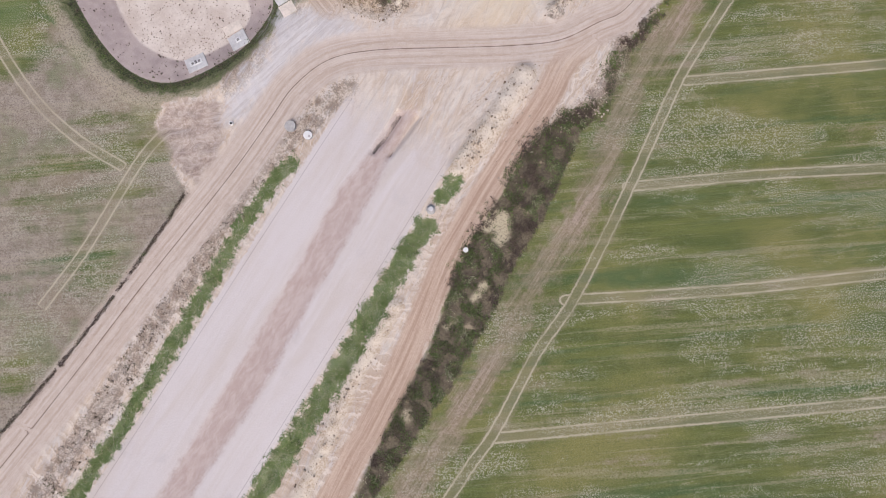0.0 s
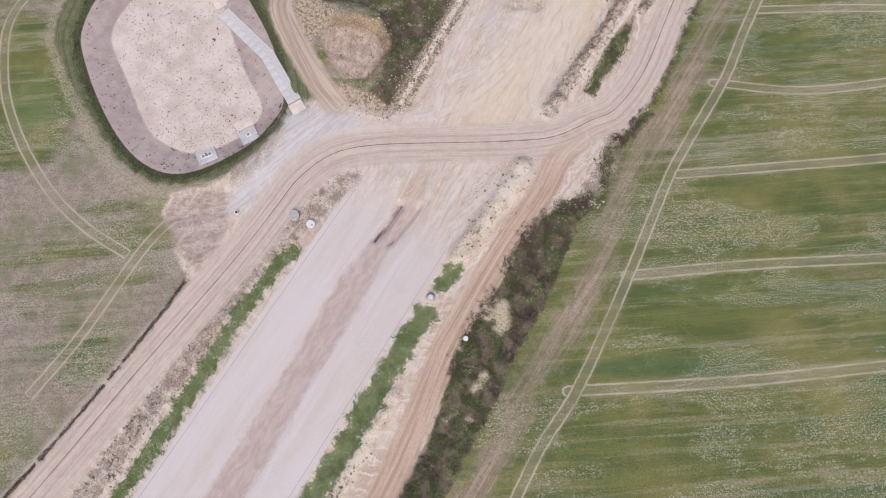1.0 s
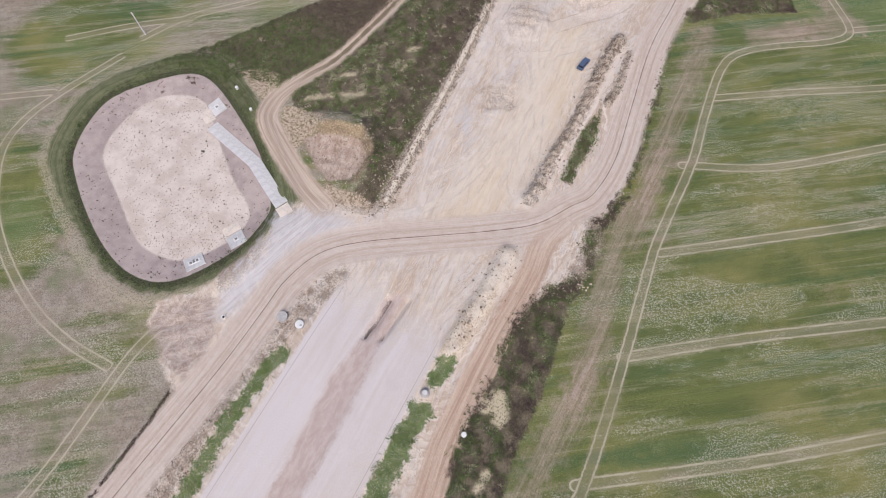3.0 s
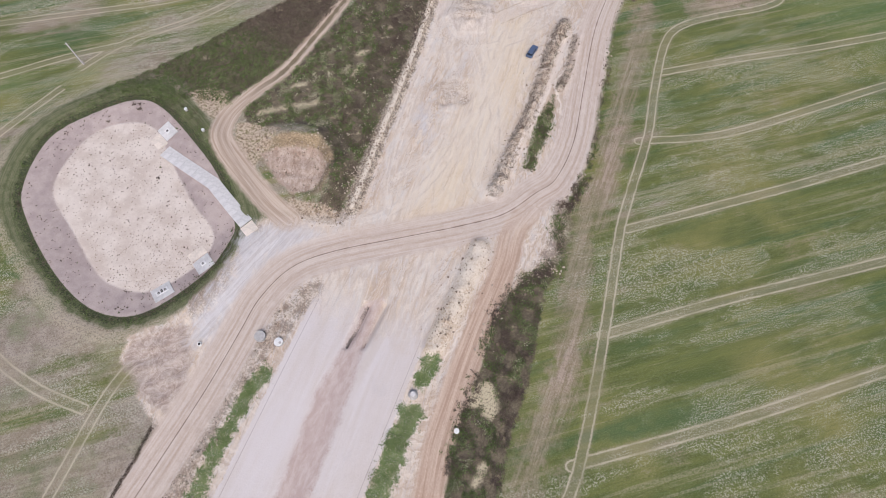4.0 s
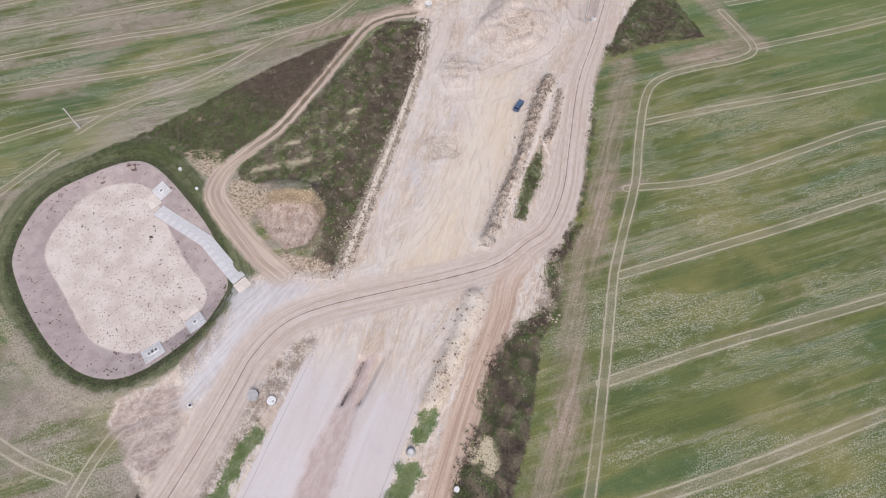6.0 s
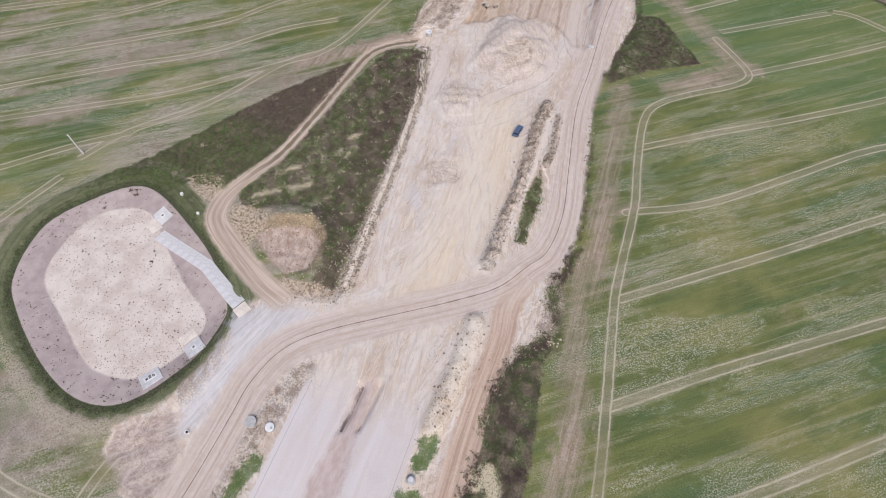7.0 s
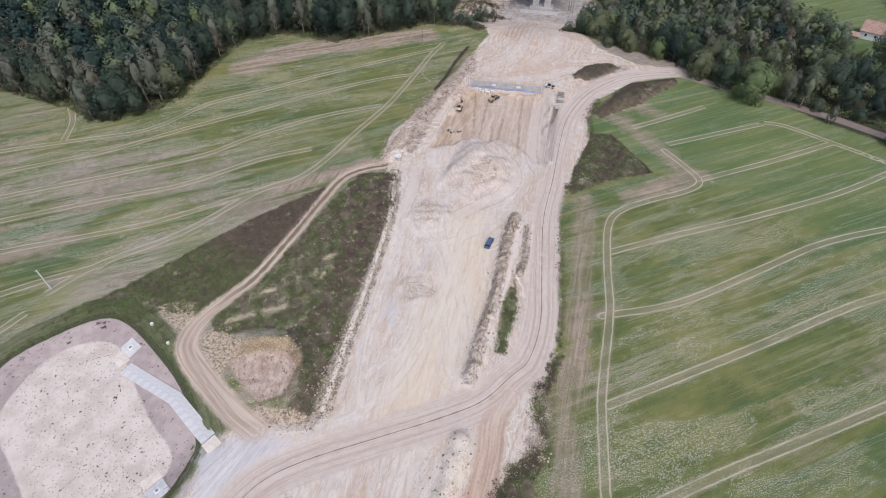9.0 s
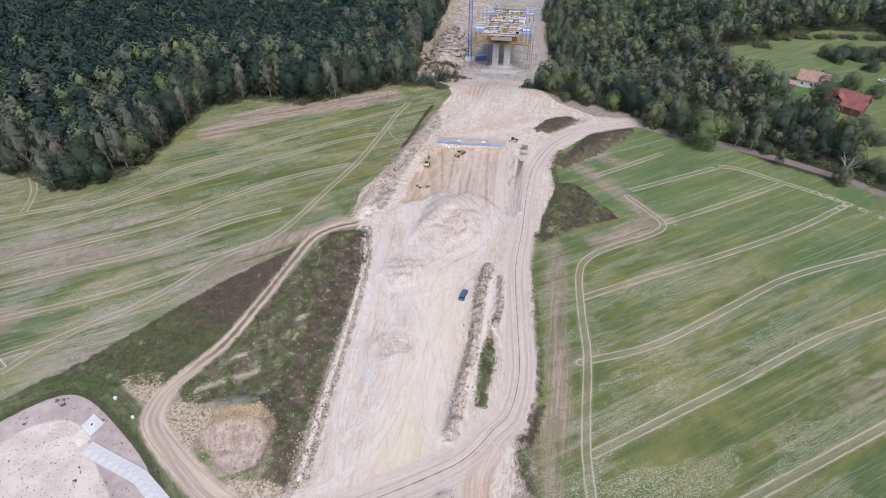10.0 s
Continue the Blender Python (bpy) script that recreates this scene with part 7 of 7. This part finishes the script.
for k in range(170):
    x, y = rng.uniform(-10.5, 10.5), rng.uniform(-1, 44)
    part("form_crate", boxed((x, y, 17.5 + rng.uniform(0, 0.3)), (rng.uniform(0.4, 2.2), rng.uniform(0.2, 0.9), rng.uniform(0.2, 0.9)), turn=rng.uniform(-40, 40), bevel=0.03),
         [TIMBER, WHITE, YELLOW, BLUE, GREY_TIMBER, PALE_BLUE, BRICK_RED, DARK, PALE_CONCRETE][int(rng.choice(9, p=[.2, .14, .1, .10, .18, .08, .04, .08, .08]))], deck)

# tower crane and its blue hut
cx, cy = -46.6, 327.0
crane = thing("tower_crane", cx, cy, 0, "blue lattice tower crane beside the bridge", "crane")
part("foot", boxed((0, 0, 0.7), (5.5, 5.5, 1.6), bevel=0.1), WHITE, crane)
for sx in (-0.9, 0.9):
    for sy in (-0.9, 0.9):
        part("mast_leg", boxed((sx, sy, 28), (0.26, 0.26, 56)), BLUE, crane)
for k in range(28):
    bm = bmesh.new()
    for s in (-1, 1):
        rod(bm, (-0.9 * s, s * 0.9, 2 * k + 0.4), (0.9 * s, s * 0.9, 2 * k + 2.4), 0.08, 4)
        rod(bm, (s * 0.9, 0.9 * s, 2 * k + 0.4), (s * 0.9, -0.9 * s, 2 * k + 2.4), 0.08, 4)
    part("brace", bm, BLUE, crane)
part("jib", boxed((0, 18, 56.5), (1.2, 50, 1.2), bevel=0.05), BLUE, crane)
hut = thing("site_hut", cx + 6.5, cy + 1.5, 20, "blue site hut at the crane's foot", "hut")
part("body", boxed((0, 0, 1.4), (6.0, 2.6, 2.7), bevel=0.06), BLUE, hut)
part("roof", boxed((0, 0, 2.82), (6.2, 2.8, 0.14), bevel=0.03), PALE_BLUE, hut)
part("door", boxed((-1.6, -1.32, 1.1), (0.9, 0.06, 2.0), bevel=0.02), STEEL, hut)
for k in range(70):
    x, y = -68 + 2.9 * (k % 7) + rng.uniform(-0.8, 0.8), 328 + 3.9 * (k // 7) + rng.uniform(-1.2, 1.2)
    t = thing("timber_stack", x, y, 24 + rng.uniform(-12, 12) + 90 * (k % 3 == 0), "grey stack of timber and formwork boards", "stack", "timber stacks")
    for i in range(4):
        part("board", boxed((rng.uniform(-0.4, 0.4), rng.uniform(-0.8, 0.8), 0.15 + i * 0.19), (rng.uniform(2.2, 3.8), rng.uniform(0.3, 0.8), 0.17), turn=rng.uniform(-14, 14), bevel=0.02), (GREY_TIMBER, CONCRETE, DARK, PALE_CONCRETE, GREY_TIMBER, TIMBER)[(i + k) % 6], t)


# ---------------------------------------------------------------- houses
def house(x, y, turn, long, wide, eave, ridge, wall_mat, roof_mat, label, dormer=False):
    t = thing("house", x, y, turn, label, "house", "houses by the wood")
    bm = boxed((0, 0, eave / 2 - 0.2), (long, wide, eave + 0.4))
    part("wall", bm, wall_mat, t)
    for s in (-1, 1):
        bm = bmesh.new()
        v = [bm.verts.new((s * long / 2, -wide / 2, eave)), bm.verts.new((s * long / 2, wide / 2, eave)), bm.verts.new((s * long / 2, 0, ridge - 0.15)),
             bm.verts.new((s * (long / 2 - 0.3), -wide / 2, eave)), bm.verts.new((s * (long / 2 - 0.3), wide / 2, eave)), bm.verts.new((s * (long / 2 - 0.3), 0, ridge - 0.15))]
        for f in ((0, 1, 2), (5, 4, 3), (0, 3, 4, 1), (1, 4, 5, 2), (2, 5, 3, 0)):
            bm.faces.new([v[i] for i in f])
        part("gable", bm, wall_mat, t)
        slope = math.hypot(wide / 2 + 0.5, (ridge - eave) * (wide / 2 + 0.5) / (wide / 2))
        tilt = math.degrees(math.atan2(ridge - eave, wide / 2))
        half = wide / 4 + 0.25
        roof = part("roof_side", boxed((0, s * half, ridge - (ridge - eave) / (wide / 2) * half + 0.08), (long + 0.9, slope, 0.2), roll=-s * tilt, bevel=0.03), roof_mat, t)
        for k in range(9):
            f = (k + 0.5) / 9
            part("tile_course", boxed((0, s * (wide / 2 + 0.5) * f, ridge - (ridge - eave) / (wide / 2) * (wide / 2 + 0.5) * f + 0.24), (long + 0.9, 0.12, 0.1), roll=-s * tilt), roof_mat, roof)
    part("ridge_cap", boxed((0, 0, ridge + 0.16), (long + 0.9, 0.4, 0.22), bevel=0.08), roof_mat, t)
    part("chimney", boxed((long * 0.2, 0.5, ridge + 0.4), (0.8, 0.6, 1.6), bevel=0.04), BRICK_RED, t)
    for s in (-1, 1):
        for k in range(3):
            w = part("window", boxed((-long * 0.3 + k * long * 0.3, s * (wide / 2 + 0.03), eave * 0.55), (1.1, 0.1, 1.3), bevel=0.02), WHITE, t)
            part("pane", boxed((-long * 0.3 + k * long * 0.3, s * (wide / 2 + 0.085), eave * 0.55), (0.85, 0.03, 1.05)), GLASS, w)
        for k in (-1, 1):
            w = part("gable_window", boxed((s * (long / 2 + 0.03), k * 1.3, eave + 0.8), (0.1, 0.9, 1.3), bevel=0.02), WHITE, t)
            part("pane", boxed((s * (long / 2 + 0.085), k * 1.3, eave + 0.8), (0.03, 0.7, 1.05)), GLASS, w)
    if dormer:
        part("dormer", boxed((-long * 0.22, -wide * 0.36, eave + 1.2), (4.2, wide * 0.42, 2.6), bevel=0.03), wall_mat, t)
        for s in (-1, 1):
            part("dormer_roof", boxed((-long * 0.22 + s * 1.25, -wide * 0.36, eave + 3.1), (3.1, wide * 0.5, 0.16), pitch=s * 38, bevel=0.03), roof_mat, t)
            w = part("dormer_window", boxed((-long * 0.22 + s * 0.9, -wide * 0.575, eave + 1.0), (0.9, 0.1, 1.3), bevel=0.02), WHITE, t)
            part("pane", boxed((-long * 0.22 + s * 0.9, -wide * 0.583, eave + 1.0), (0.7, 0.06, 1.05)), GLASS, w)
    return t


house(136.0, 261.5, -38, 15, 10.5, 3.6, 8.6, BRICK_RED, RED_TILE, "red brick house with a red tiled roof and dormer", True)
house(130.5, 289.0, -24, 13, 11.0, 3.6, 6.6, WHITE, PINK_TILE, "white house with a faded pink tiled roof")
shed = thing("shed", 119.0, 284.0, -24, "small weathered shed with a sloping roof", "shed")
part("body", boxed((0, 0, 1.2), (5, 4, 2.5), bevel=0.04), GREY_TIMBER, shed)
part("roof", boxed((0, 0, 2.6), (5.5, 4.6, 0.16), roll=7, bevel=0.03), PINK_TILE, shed)

# ---------------------------------------------------------------- single trees and shrubs
rng = np.random.default_rng(31)
for x, y, k, s in ((-50.0, 271.0, 2, 0.5), (-47.0, 277.0, 6, 0.5), (-54.5, 276.0, 4, 0.8), (-60.5, 262.0, 4, 0.75), (-66.0, 259.5, 4, 0.8), (-55.0, 259.0, 4, 0.6), (-8.0, 271.0, 4, 0.6), (3.0, 290.0, 4, 0.8), (8.0, 264.0, 4, 0.7)):
    plant_tree(k, x, y, ground_z(x, y) - 0.1, s, rng.uniform(0, 360), "small sparse tree on the valley slope")
for k in range(22):
    f = 0.42 + 0.58 * k / 21
    x, y = 128 + 56 * f + rng.uniform(-3, 3), 314 + 16 * min(1, f * 3) + rng.uniform(-7, 7)
    plant_tree(4, x, y, ground_z(x, y) - 0.1, rng.uniform(0.5, 0.85), rng.uniform(0, 360), "low round shrub in the meadow hedge")


def bare_tree(x, y, tall, seed, label):
    t = thing("bare_tree", x, y, 0, label, "tree")
    rng = np.random.default_rng(seed)
    bm = bmesh.new()
    tube(bm, [(0, 0, -0.3), (0.5, -0.2, tall * 0.3), (1.3, -0.2, tall * 0.5)], [0.34, 0.28, 0.2])
    part("trunk", bm, PALE_BARK, t)
    for k in range(9):
        a, h = k * 0.7 + rng.uniform(-0.2, 0.2), tall * rng.uniform(0.28, 0.5)
        base = Vector((0.5 + 0.8 * (h / tall - 0.3) * 5 * 0.8, -0.2, h))
        tip = base + Vector((math.cos(a) * tall * 0.3, math.sin(a) * tall * 0.3, tall * rng.uniform(0.25, 0.5)))
        bm = bmesh.new()
        mid = (base + tip) / 2 + Vector((0, 0, 0.5))
        tube(bm, [base, mid, tip], [0.16, 0.1, 0.03], 5)
        for _ in range(5):
            f = rng.uniform(0.35, 0.95)
            s = base.lerp(tip, f)
            tube(bm, [s, s + Vector(rng.normal(size=3) * tall * 0.07) + Vector((0, 0, tall * 0.06))], [0.06, 0.015], 4)
        part("branch", bm, PALE_BARK, t)


bare_tree(111.4, 196.5, 11, 3, "dead pale tree with bare branches by the lane")
